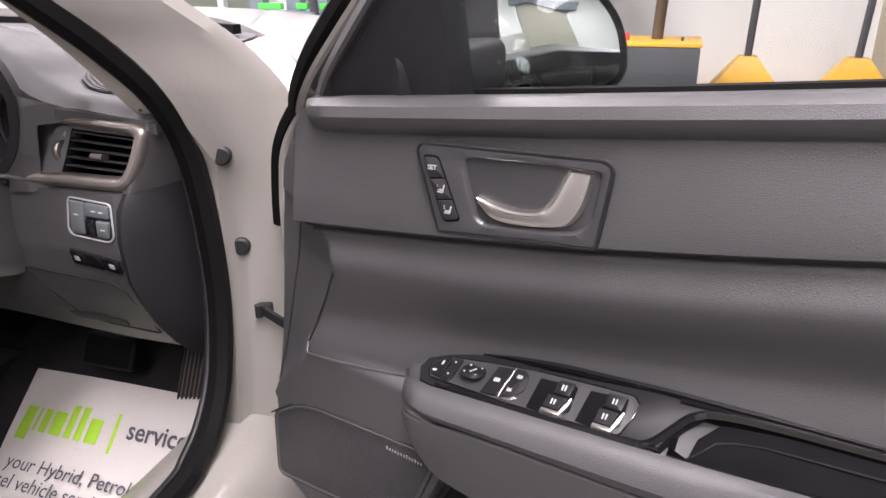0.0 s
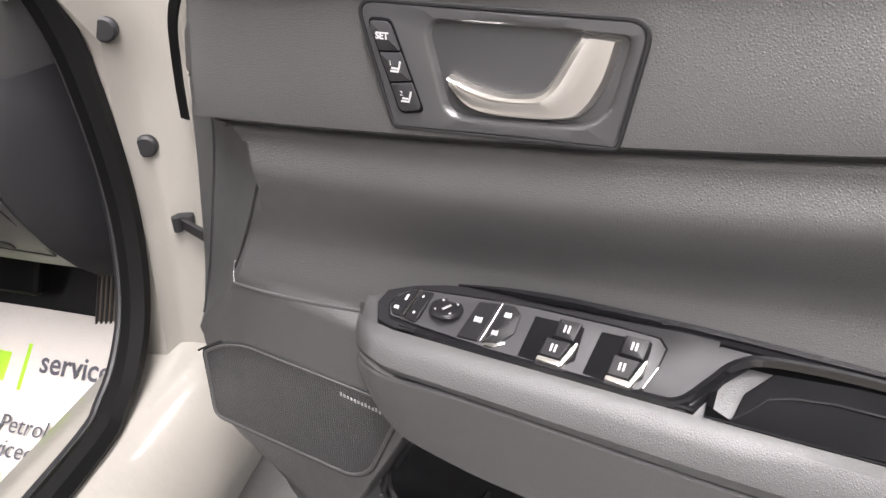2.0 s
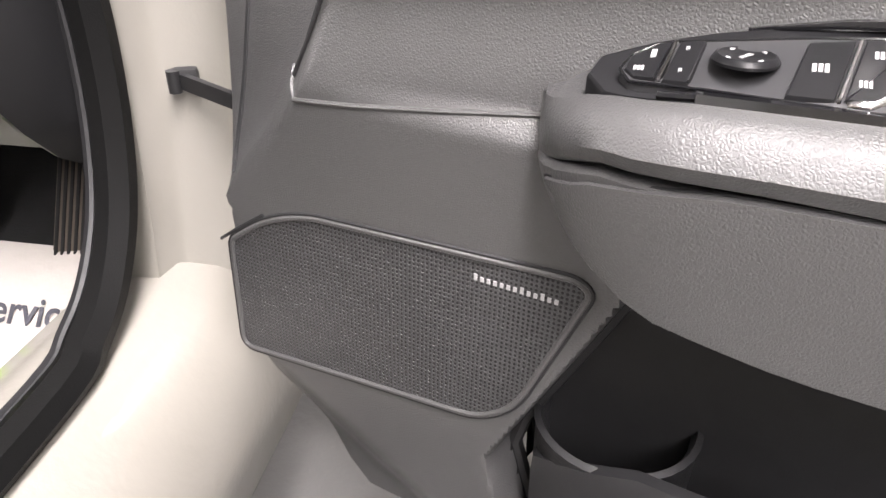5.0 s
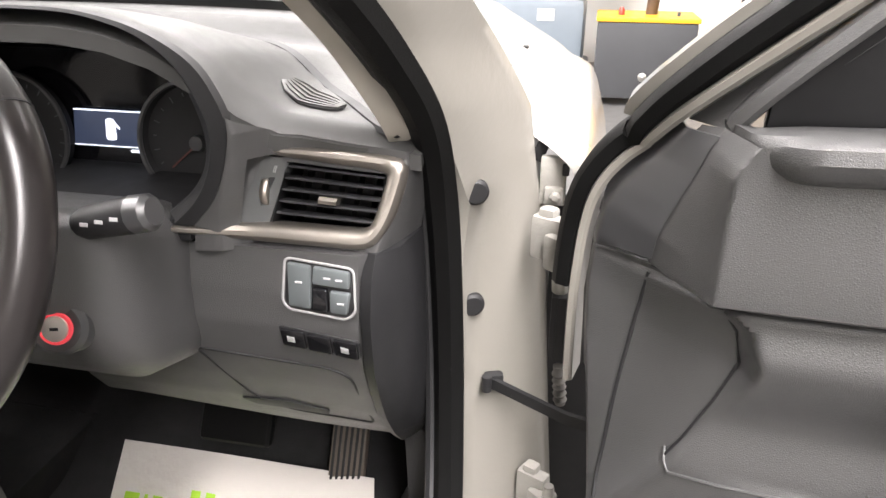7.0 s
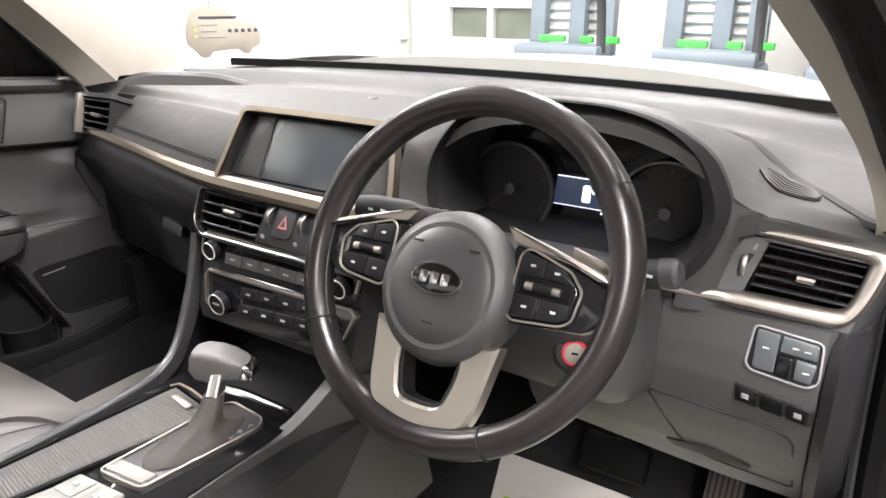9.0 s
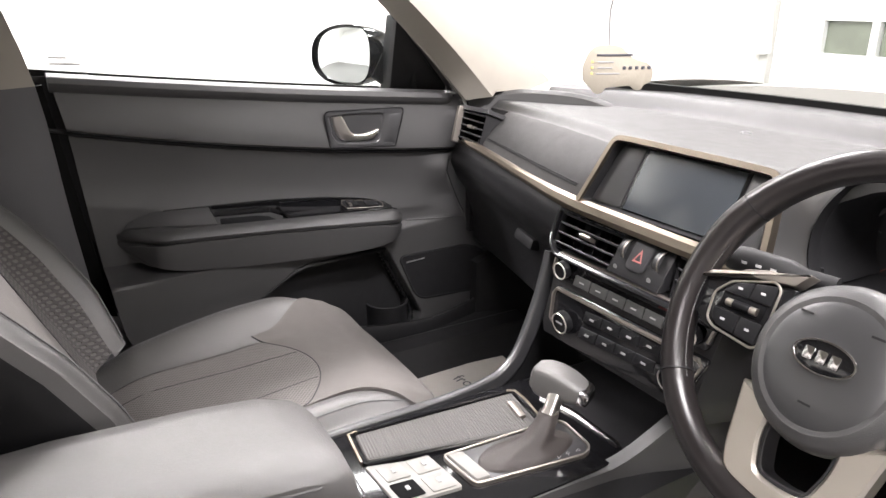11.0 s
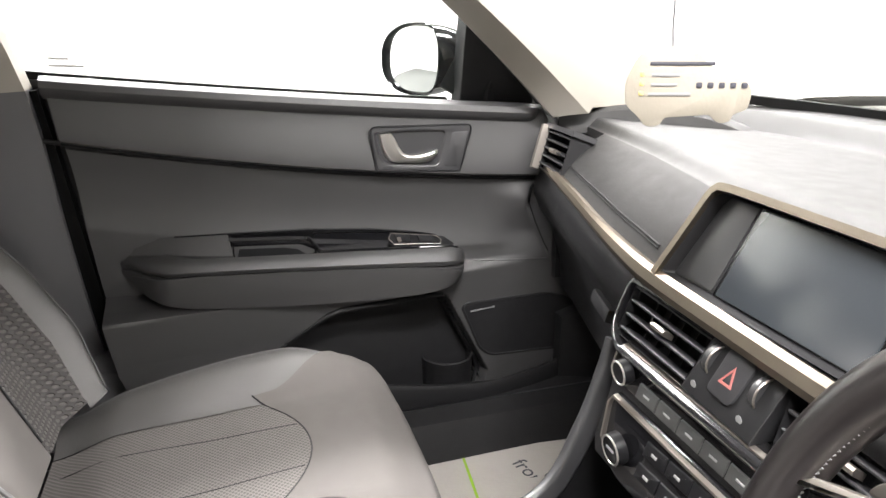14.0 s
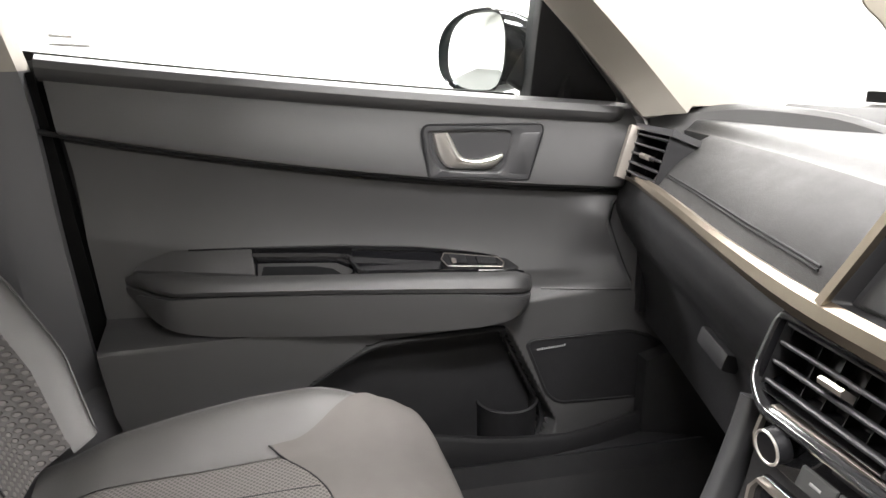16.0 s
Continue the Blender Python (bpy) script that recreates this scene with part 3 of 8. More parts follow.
            rows.append(ring + [b + V(-0.012, 0.055, 0.0), a + V(0.02, 0.05, 0)])
        part("a_pillar", loft(rows), PAINT_SHADED, car, "white painted windscreen and hinge pillar", 50)

part("pillar_foot", loft([[V(-0.792, y, z + 0.03), V(-0.760, y + 0.004, z + 0.026), V(-0.735, y + 0.008, z + 0.006), V(-0.722, y + 0.010, z - 0.04), V(-0.72, y, z - 0.10), V(-0.792, y, z - 0.10)] for y, z in ((-0.50, 0.45), (-0.56, 0.48), (-0.61, 0.515), (-0.66, 0.53), (-0.76, 0.53))]), PILLAR, car, "rounded foot of the dark pillar trim")
# dark backing added so no bright wall shows between door and pillar
part("gap_backing", box(0.03, 0.20, 0.66, pose(-0.822, -0.70, 0.685), 0.004), DEEP, car)

# roof, headlining
part("roof", patch(lambda s, t: V(-0.62 + 1.24 * s, -0.34 - 1.5 * t, 1.395 + 0.05 * math.sin(math.pi * s) + 0.03 * math.sin(math.pi * min(1, t * 1.4))), 8, 8, 0.04, (0, 0, -1)), PAINT, car, "white roof")
part("headlining", patch(lambda s, t: V(-0.58 + 1.16 * s, -0.36 - 1.4 * t, 1.36 + 0.05 * math.sin(math.pi * s)), 8, 6, 0.02, (0, 0, 1)), BEIGE, car, "light grey headlining")


# windscreen
def screen_at(s, t):
    x = (0.80 - 0.20 * t) * (2 * s - 1) - 0.05 * max(0, 2 * s - 1) ** 2
    bow = 1 - (2 * s - 1) ** 2
    return V(x, 0.46 - 0.80 * t + 0.17 * bow * (1 - 0.6 * t), 0.955 + 0.44 * t + 0.02 * bow * math.sin(math.pi * t))


ws = part("windscreen", patch(screen_at, 16, 10), GLASS, car, "clear curved windscreen")
ws.visible_shadow = False
part("windscreen_seal", sweep([screen_at(i / 24, 0.0) + V(0, -0.008, 0.006) for i in range(2, 23)], [(-0.008, -0.010), (0.008, -0.010), (0.008, 0.006), (-0.008, 0.006)]), RUBBER, car, "black windscreen base seal")

# bonnet, wings, scuttle
WING_X = [(0, 0.67), (0.06, 0.755), (0.12, 0.80), (0.22, 0.830), (0.32, 0.858), (0.42, 0.879), (0.5, 0.893), (0.6, 0.915), (0.8, 0.94), (1.0, 0.935)]
WING_Z = [(0, 0.940), (0.06, 0.895), (0.12, 0.873), (0.22, 0.851), (0.32, 0.841), (0.42, 0.829), (0.5, 0.80), (0.6, 0.72), (0.8, 0.52), (1.0, 0.33)]
WING_Y = [(0, 0.475), (0.06, 0.41), (0.12, 0.36), (0.22, 0.320), (0.32, 0.295), (0.42, 0.275), (0.5, 0.28), (0.6, 0.31), (1.0, 0.36)]
part("bonnet", patch(lambda s, t: V((-0.78 + 1.56 * s) * (1 - 0.06 * t), 0.66 + 0.14 * (1 - (2 * s - 1) ** 2) + 1.05 * t - 0.2 * (1 - t) * abs(2 * s - 1) ** 3, 0.955 - 0.02 * t - 0.16 * t ** 3 + 0.02 * math.sin(math.pi * s) - 0.05 * abs(2 * s - 1) ** 4), 20, 10, 0.03, (0, 0, -1)), PAINT, car, "white bonnet")
part("scuttle", patch(lambda s, t: V(-0.66 + 1.32 * s, 0.48 + 0.17 * (1 - (2 * s - 1) ** 2) + 0.2 * t, 0.895), 10, 2, 0.03, (0, 0, -1)), DEEP, car)
for s in (1, -1):
    part("front_wing", patch(lambda a, b: V(s * curve_at(WING_X, b), curve_at(WING_Y, b) + (1.65 - curve_at(WING_Y, b)) * a, curve_at(WING_Z, b) + 0.016 * step(a, 0.0, 0.2) - 0.18 * a ** 3), 12, 30, 0.012, (-s, 0, 0)), PAINT, car, "white front wing")

# black rubber seal round the driver's opening
SEAL = [(-0.015, -0.008), (-0.012, -0.014), (-0.007, -0.016), (-0.003, -0.012), (0.0, -0.0095), (0.003, -0.013), (0.008, -0.018), (0.013, -0.015), (0.0165, -0.006), (0.017, 0.004), (0.008, 0.016), (-0.008, 0.016), (-0.017, 0.004)]
opening = [(0.575, -0.45, 1.325), (0.603, -0.285, 1.25), (0.64, -0.145, 1.155), (0.675, -0.055, 1.09), (0.690, -0.022, 1.058), (0.706, 0.020, 1.022), (0.723, 0.078, 0.972), (0.739, 0.135, 0.91), (0.744, 0.175, 0.84), (0.748, 0.192, 0.75), (0.752, 0.195, 0.62), (0.757, 0.175, 0.52), (0.764, 0.135, 0.45), (0.772, 0.07, 0.405), (0.778, -0.03, 0.39), (0.778, -0.5, 0.39)]
for s, lb in ((1, "black rubber door seal"),):
    part("door_seal", sweep(smooth_path(mirrored(opening, s), 6), SEAL, up=(s * 0.7, -0.7, 0.3)), RUBBER, car, lb)
    part("seal_lip", sweep([p + V(-s * 0.022, 0.004, 0) for p in smooth_path(mirrored(opening, s), 6)], circle2(0.008, 8), up=(s * 0.7, -0.7, 0.3)), DEEP, car)

# kick panel beside the pedals
part("kick_panel", patch(lambda s, t: V(0.70 - 0.02 * t, 0.21 + 0.42 * s, 0.32 + 0.52 * t), 3, 3, 0.03, (1, 0, 0)), PLASTIC, car)
part("kick_panel", patch(lambda s, t: V(-0.735 + 0.10 * s, 0.21 + 0.42 * s, 0.32 + (0.20 + 0.2 * s) * t), 6, 4, 0.03, (-1, 0, 0)), DEEP, car)

# plugs, check strap, hinges, wiring boot
for p in ((0.776, 0.208, 0.814), (0.771, 0.236, 0.667)):
    part("body_plug", turned([(0, 0.002), (0.011, 0.002), (0.014, -0.001), (0.0145, -0.008), (0, -0.008)], look(p, V(*p) + V(-0.35, 0.92, 0.02)), 20), DEEP, car, "round black body plug")
strap_a, strap_b = V(0.795, 0.240, 0.563), V(0.887, 0.197, 0.556)
part("check_strap", sweep([strap_a, strap_a * 0.5 + strap_b * 0.5, strap_b, strap_b + V(0.05, -0.02, 0.004)], [(-0.003, -0.007), (0.003, -0.007), (0.003, 0.007), (-0.003, 0.007)]), DEEP, car, "black steel door check strap")
part("strap_bracket", box(0.024, 0.014, 0.018, pose(0.797, 0.244, 0.565, 0, 0, 20), 0.005), DEEP, car)
part("strap_pin", turned([(0, -0.010), (0.006, -0.010), (0.006, 0.010), (0, 0.010)], pose(0.790, 0.236, 0.563), 12), DEEP, car)
for z in (0.755, 0.408):
    part("door_hinge", join(box(0.040, 0.020, 0.050, pose(0.853, 0.242, z + 0.002, 0, 0, -25), 0.005, 2), box(0.030, 0.026, 0.040, pose(0.866, 0.226, z - 0.008, 0, 0, -40), 0.004, 2), box(0.020, 0.018, 0.020, pose(0.850, 0.246, z + 0.026, 0, 0, -25), 0.006)), HINGE_PAINT, car, "white painted door hinge")
    part("hinge_pin", turned([(0, -0.036), (0.006, -0.036), (0.007, -0.032), (0.007, 0.030), (0.006, 0.034), (0, 0.034)], pose(0.874, 0.214, z - 0.002), 12), STEEL, car)
    part("hinge_bolt", turned([(0, 0), (0.007, 0), (0.007, 0.006), (0.004, 0.008), (0, 0.008)], pose(0.868, 0.211, z - 0.022, 90, 0, -25), 6), STEEL, car)
# black panel added behind the hinges to stand for the gap's shade
part("gap_shade_panel", box(0.10, 0.02, 0.52, pose(0.90, 0.345, 0.51), 0.004), DEEP, car, "dark panel added for the shade in the door gap")
part("wing_bracket", join(box(0.030, 0.014, 0.058, pose(0.849, 0.305, 0.802), 0.004), box(0.022, 0.010, 0.022, pose(0.851, 0.297, 0.786), 0.004)), HINGE_PAINT, car, "white wing bracket")
part("bracket_slot", box(0.008, 0.006, 0.014, pose(0.863, 0.296, 0.818), 0.002), DEEP, car)
part("bracket_bolt", turned([(0, 0), (0.0065, 0), (0.0065, 0.004), (0.004, 0.006), (0, 0.006)], pose(0.853, 0.291, 0.787, 90), 6), HINGE_PAINT, car)
# dark box put in for the black hole above the bracket
part("bracket_hole_dark", box(0.014, 0.010, 0.024, pose(0.832, 0.318, 0.832, 0, 20), 0.003), DEEP, car)
part("wiring_cover", join(box(0.020, 0.030, 0.080, pose(0.876, 0.238, 0.654), 0.004), box(0.008, 0.012, 0.080, pose(0.864, 0.230, 0.654), 0.002)), DEEP, car, "black wiring connector")
part("wiring_boot", turned([(0.006, -0.026)] + [(0.0085 if k % 2 else 0.006, -0.024 + 0.0044 * k) for k in range(11)] + [(0.0065, 0.026)], pose(0.876, 0.226, 0.580, 0, -6), 14), BOOT_GREY, car, "ribbed grey wiring boot")
part("wiring_plug", turned([(0, -0.012), (0.009, -0.012), (0.010, 0.0), (0.007, 0.010), (0, 0.010)], pose(0.868, 0.240, 0.706), 12), STEEL, car)

# ---------------------------------------------------------------- doors (u from the hinge, v outwards, w up)
HINGE = pose(0.90, 0.06, 0, 0, 0, -11.6)


def tf_driver(u, v, w):
    return HINGE @ V(u, v, w)


def tf_passenger(u, v, w):
    return V(-0.768 - v, 0.268 - u, w + 0.016)


def crease(u):
    return 0.797 + 0.06 * (u - 0.11) + 0.09 * (u - 0.11) ** 2


def belt(u):
    return 0.922 + 0.07 * (u - 0.1) + 0.025 * (u - 0.1) ** 2


LEFT = [(0.27, 0.085), (0.291, 0.066), (0.34, 0.041), (0.361, 0.031), (0.42, 0.012), (0.53, 0.006), (0.6, -0.008), (0.66, -0.019), (0.70, -0.026), (0.75, -0.030), (0.80, -0.027), (0.83, -0.020), (0.853, -0.008), (0.874, 0.010), (0.90, 0.032), (0.92, 0.047), (0.943, 0.065), (0.97, 0.085)]
LEFT_FAR = [(0.27, -0.10), (0.60, -0.10), (0.70, -0.03), (0.86, -0.012), (0.97, 0.07)]
RIGHT_FAR = [(0.27, 0.78), (0.36, 0.822), (0.437, 0.85), (0.48, 0.866), (0.53, 0.884), (0.70, 0.908), (0.905, 0.932), (1.0, 0.945)]
FRONT_DEPTH = [(0.53, 0.020), (0.60, 0.052), (0.66, 0.074), (0.70, 0.088), (0.76, 0.100), (0.80, 0.104), (0.86, 0.102), (0.885, 0.098), (0.92, 0.076)]
RIGHT = [(0.27, 0.80), (0.34, 0.86), (0.45, 0.90), (0.6, 0.925), (0.8, 0.955), (0.93, 0.975), (1.0, 0.98)]
INSERT = [(0.53, 0.0), (0.60, 0.052), (0.637, 0.075), (0.70, 0.105), (0.735, 0.122), (0.75, 0.123), (0.775, 0.115), (0.786, 0.098), (0.797, 0.036), (0.824, 0.039), (0.849, 0.048), (0.879, 0.061), (0.904, 0.070), (0.93, 0.084)]
CUP = rounded([(0.300, 0.895), (0.3165, 0.8345), (0.409, 0.8415), (0.4215, 0.854), (0.4295, 0.8972)], [0.014, 0.012, 0.018, 0.02, 0.008], 6)


def inside(p, poly):
    x, y, odd = p[0], p[1], False
    for i in range(len(poly)):
        (x1, y1), (x2, y2) = poly[i - 1], poly[i]
        if (y1 > y) != (y2 > y) and x < (x2 - x1) * (y - y1) / (y2 - y1) + x1:
            odd = not odd
    return odd


def pocket_edge(w):
    """The slanting front edge of the pocket, rounded at its foot."""
    return 0.215 + (w - 0.412) * 0.5 if w > 0.40 else 0.209 + (0.40 - w) * 0.3


def grille_depth(u, w):
    """The speaker plate leans into the car towards its rear and foot."""
    return 0.010 - 0.105 * (u - 0.02) - 0.30 * max(0.0, min(0.545 - w, 0.13)) * min(0.25, max(0.0, u))


def relief_driver(u, w):
    """How far the trim stands out (minus: into the car)."""
    d = w - crease(u)
    top = belt(u)
    if d > 0:
        v = -0.016 + 0.014 * step(d, 0.0, (top - 0.01 - crease(u)))
        v += 0.012 * (1 - step(d, 0, 0.007)) ** 2
    else:
        v = 0.010 - 0.008 * step(-d, 0.001, 0.009) - 0.012 * step(-d, 0.004, 0.050) + 0.024 * step(-d, 0.035, 0.12) - 0.012 * step(-d, 0.11, 0.17)
    low = step(0.64 - w, 0, 0.02)
    v = v * (1 - low) + grille_depth(u, w) * low
    ub, lf = curve_at(INSERT, w), curve_at(LEFT, w)
    if w > 0.53:
        # the front wraps away towards the hinge
        base = 0.016 + 0.040 * step(w, 0.775, 0.80)
        base = base + (v - base) * step(0.637 - w, 0.0, 0.09)
        k = step(u - ub, -0.003, 0.014) if w < 0.791 else min(1.0, max(0.0, (u - ub) / max(0.092 - ub, 0.025)))
        far = min(1.15, max(0.0, (ub - u) / (ub - lf)))
        v = v * k + (base + (curve_at(FRONT_DEPTH, w) - base) * far) * (1 - k)
    # bottle pocket: set back below a slanting edge
    edge = u - pocket_edge(w)
    if w < 0.60:
        v += 0.055 * step(edge, 0.0, 0.018) * step(0.585 - w, 0, 0.02) * step(0.53 + (0.582 - w) * 1.75 - u, 0, 0.03)
    v += 0.035 * step(0.425 - 0.55 * (u - 0.02) - w, 0, 0.09) * (1 - step(edge, 0, 0.02))
    # rolled front edge
    v += (0.025 if w < 0.66 else 0.016) * (1 - step(u - lf, 0, 0.010)) ** 2
    return v


def relief_passenger(u, w):
    """The closed door's panel: a shallow hollow under the crease."""
    v, d = relief_driver(u, w), crease(u) - w
    if d > 0 and w > 0.64:
        k = step(u, 0.13, 0.22) * step(w, 0.64, 0.67)
        v += (0.010 - 0.008 * step(d, 0.001, 0.010) + 0.010 * math.sin(math.pi * min(1.0, d / 0.14)) - v) * k
    return v


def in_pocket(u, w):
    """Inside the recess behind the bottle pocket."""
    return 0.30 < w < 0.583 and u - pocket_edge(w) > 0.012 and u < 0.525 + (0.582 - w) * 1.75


def front_door(tf, driver):
    relief = relief_driver if driver else relief_passenger
    lab = "open black-trimmed white driver's door with silver pull handle" if driver else "closed passenger door with black trim and long armrest"
    d = thing("front_door", tf(0.45, 0.03, 0.25), lab, "car door")

    def sheet(s, t):
        cut = 0.78
        w = 0.27 + (crease(0.3) - 0.27) * t / cut if t < cut else crease(0.3) + (belt(0.3) - crease(0.3)) * (t - cut) / (1 - cut)
        l, r = curve_at(LEFT if driver else LEFT_FAR, w), curve_at(RIGHT if driver else RIGHT_FAR, w)
        u = l + (r - l) * (0.35 * s + 0.65 * s ** 2.2)
        if t < cut:
            w += (crease(u) - crease(0.3)) * step(t, 0.45, cut)
        else:
            f = (t - cut) / (1 - cut)
            w = crease(u) + (belt(u) - crease(u)) * f
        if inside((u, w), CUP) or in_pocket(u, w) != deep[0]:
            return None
        return tf(u, relief(u, w), w)

    deep = [False]
    part("trim_panel", patch(sheet, 250, 210), SOFT, d, "charcoal grained door trim")
    # same trim sheet inside the pocket, shade painted in as near-black
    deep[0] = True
    part("pocket_shade", patch(sheet, 250, 210), DEEP, d, "trim recess coloured near-black for its shade")
    inw = (tf(0, 1, 0) - tf(0, 0, 0))
    # belt roll under the window
    prof = [(-0.010, -0.024), (-0.020, -0.016), (-0.024, -0.006), (-0.021, 0.004), (-0.010, 0.010), (0.040, 0.006), (0.040, -0.022)]
    secs = []
    for i in range(57):
        u = 0.076 + ((0.97 if driver else 0.938) - 0.076) * (i / 56) ** 1.4
        k = step(u, 0.08, 0.14)
        away = 0.005 + 0.053 * max(0.0, min(1.0, (0.100 - u) / 0.024)) if driver else 0.009
        secs.append([tf(u, (v * k + (0.012 if v < 0.03 else v) * (1 - k)) + away, belt(u) + w * (0.5 + 0.5 * k)) for v, w in prof])
    part("belt_roll", loft(secs), SOFT, d)

    # pull-handle plate, cup and handle
    outer = rounded([(0.2515, 0.9035), (0.2745, 0.8215), (0.4280, 0.8305), (0.4395, 0.9065)], [0.012, 0.003, 0.003, 0.014], 6)
    mid = (0.362, 0.866)
    angs = sorted({round(math.atan2(b - mid[1], a - mid[0]), 5) for a, b in outer + CUP} | {round(-math.pi + 2 * math.pi * k / 60, 5) for k in range(60)})
    o_ring, c_ring = [radial(outer, mid, g) for g in angs], [radial(CUP, mid, g) for g in angs]
    grown = lambda ring, e: [(a + (a - mid[0]) / math.hypot(a - mid[0], b - mid[1]) * e, b + (b - mid[1]) / math.hypot(a - mid[0], b - mid[1]) * e) for a, b in ring]
    part("handle_plate", loft([[tf(a, v, b) for a, b in ring] for ring, v in ((o_ring, 0.004), (o_ring, -0.0150), (grown(o_ring, -0.0015), -0.0168), (grown(c_ring, 0.0045), -0.0172), (grown(c_ring, 0.002), -0.0160), (c_ring, -0.0125))], True, False), SMOOTH, d, "smooth dark handle surround")
    part("handle_cup", loft([[tf(a, v, b) for a, b in grown(c_ring, e)] for e, v in ((0.0, -0.0125), (-0.0015, -0.006), (-0.003, 0.004), (-0.006, 0.013), (-0.010, 0.0165), (-0.014, 0.0175))]), SMOOTH, d)
    top_edge = smooth_path([V(a, 0, b) for a, b in ((0.3165, 0.8618), (0.3382, 0.8560), (0.3575, 0.8540), (0.3759, 0.8572), (0.3859, 0.8683), (0.3949, 0.8864), (0.4009, 0.8955))], 5)
    low_edge = smooth_path([V(a, 0, b) for a, b in ((0.3178, 0.8535), (0.3305, 0.8412), (0.358, 0.8389), (0.3951, 0.8426), (0.4086, 0.8501), (0.4186, 0.869), (0.4238, 0.8945))], 5)
    lever = []
    for a, b in zip(top_edge, low_edge):
        at = lambda k, v: tf(a.x + (b.x - a.x) * k, v, a.z + (b.z - a.z) * k)
        lever.append([at(0.0, 0.004), at(0.0, -0.0165), at(0.06, -0.0195), at(0.18, -0.0205), at(0.34, -0.0185), at(0.62, -0.0190), at(0.86, -0.0180), at(0.97, -0.0145), at(1.0, -0.008), at(0.98, 0.006)])
    part("pull_handle", loft(lever), HANDLE, d, "satin silver pull handle")

    if driver:
        pad = rounded([(0.2580, 0.8945), (0.2765, 0.8950), (0.2992, 0.8345), (0.2800, 0.8305)], [0.006, 0.005, 0.005, 0.006])
        sw = part("seat_memory_pad", slab(pad, tf, -0.0182, -0.01, 0.0015), SHADE_BLACK, d, "black seat memory pad")
        left_e, right_e = (V(0.2598, 0.8930), V(0.2812, 0.8325)), (V(0.2755, 0.8935), V(0.2975, 0.8360))
        turn = HINGE.to_3x3().to_4x4()
        for k in range(3):
            p, q = k / 3 + 0.012, (k + 1) / 3 - 0.012
            quad = [tuple(left_e[0].lerp(left_e[1], p)), tuple(right_e[0].lerp(right_e[1], p)), tuple(right_e[0].lerp(right_e[1], q)), tuple(left_e[0].lerp(left_e[1], q))]
            part("button", slab(rounded(quad, [0.004 if k == 0 else 0.001, 0.004 if k == 0 else 0.001, 0.004 if k == 2 else 0.001, 0.004 if k == 2 else 0.001]), tf, -0.0192, -0.015, 0.0008), BEZEL, sw)
            c0 = (left_e[0].lerp(left_e[1], (p + q) / 2) + right_e[0].lerp(right_e[1], (p + q) / 2)) / 2
            o = tf(c0.x, -0.0195, c0.y)
            if k == 0:
                words("SET", 0.0062, Matrix.Translation(tf(c0.x - 0.006, -0.0195, c0.y - 0.002)) @ turn @ pose(0, 0, 0, 90), WHITE_MARK, sw, "marking", 0.0001, 0.0002)
            else:
                part("marking", join(box(0.0013, 0.0003, 0.0065, Matrix.Translation(o) @ turn @ pose(0.0035, 0, 0.0012, 0, 15)), box(0.0062, 0.0003, 0.0013, Matrix.Translation(o) @ turn @ pose(-0.0002, 0, -0.0028)), box(0.0045, 0.0003, 0.0012, Matrix.Translation(o) @ turn @ pose(-0.0002, 0, -0.0008))), WHITE_MARK, sw)
                words(str(k), 0.0045, Matrix.Translation(tf(c0.x - 0.0042, -0.0195, c0.y + 0.001)) @ turn @ pose(0, 0, 0, 90), WHITE_MARK, sw, "marking", 0.0001)
    else:
        part("plate_blank", slab(rounded([(0.256, 0.893), (0.29, 0.893), (0.308, 0.832), (0.275, 0.828)], 0.006), tf, -0.0175, -0.01, 0.002), SMOOTH, d)

    part("plate_gap", sweep([tf(a, -0.0155, b) for a, b in shrink(outer, -0.0012)], circle2(0.0016, 6), closed=True, up=tuple(inw)), DEEP, d)
    part("crease_gap", sweep([tf(u, 0.004, crease(u) - 0.0015) for u in [0.118 + 0.85 * i / 30 for i in range(31)]], circle2(0.0042, 8), up=tuple(inw)), DEEP, d, "dark gap between the trim halves")
    # seam across the lower trim and the front inset panel's edges
    part("trim_seam", sweep([tf(u, relief(u, w) - 0.0008, w) for u, w in [(0.073, 0.640), (0.074, 0.629), (0.079, 0.6235), (0.12, 0.6265), (0.17, 0.631), (0.24, 0.637)]], circle2(0.0016, 6)), SOFT, d)
    if driver:
        part("trim_seam", sweep([tf(u, relief(u, w) - 0.001, w) for u, w in [(-0.026 + 0.0075 * i, 0.786 + 0.0016 * i) for i in range(9)]], circle2(0.0014, 6)), SMOOTH, d)
        part("trim_groove", sweep(smooth_path([tf(u, relief(u, w) + 0.0006, w) for u, w in ((0.016, 0.560), (0.015, 0.580), (0.017, 0.614), (0.019, 0.649), (0.022, 0.684), (0.025, 0.708), (0.029, 0.742), (0.035, 0.784))], 4), circle2(0.0024, 6)), DEEP, d, "dark groove down the front of the trim")
        front = lambda t2: curve_at(LEFT, 0.792 + 0.122 * t2) + 0.001 - 0.012 * step(t2, 0.2, 0.6)
        cover = lambda s2, t2: (front(t2) + (curve_at(INSERT, 0.802 + 0.112 * t2) - front(t2)) * s2, 0.792 + 0.010 * s2 + (0.122 - 0.010 * s2) * t2)
        part("frame_cover", patch(lambda s2, t2: tf(cover(s2, t2)[0], relief(*cover(s2, t2)) - 0.0025, cover(s2, t2)[1]), 24, 28, 0.004, tuple(inw)), SMOOTH, d, "smooth dark cover at the foot of the window frame")
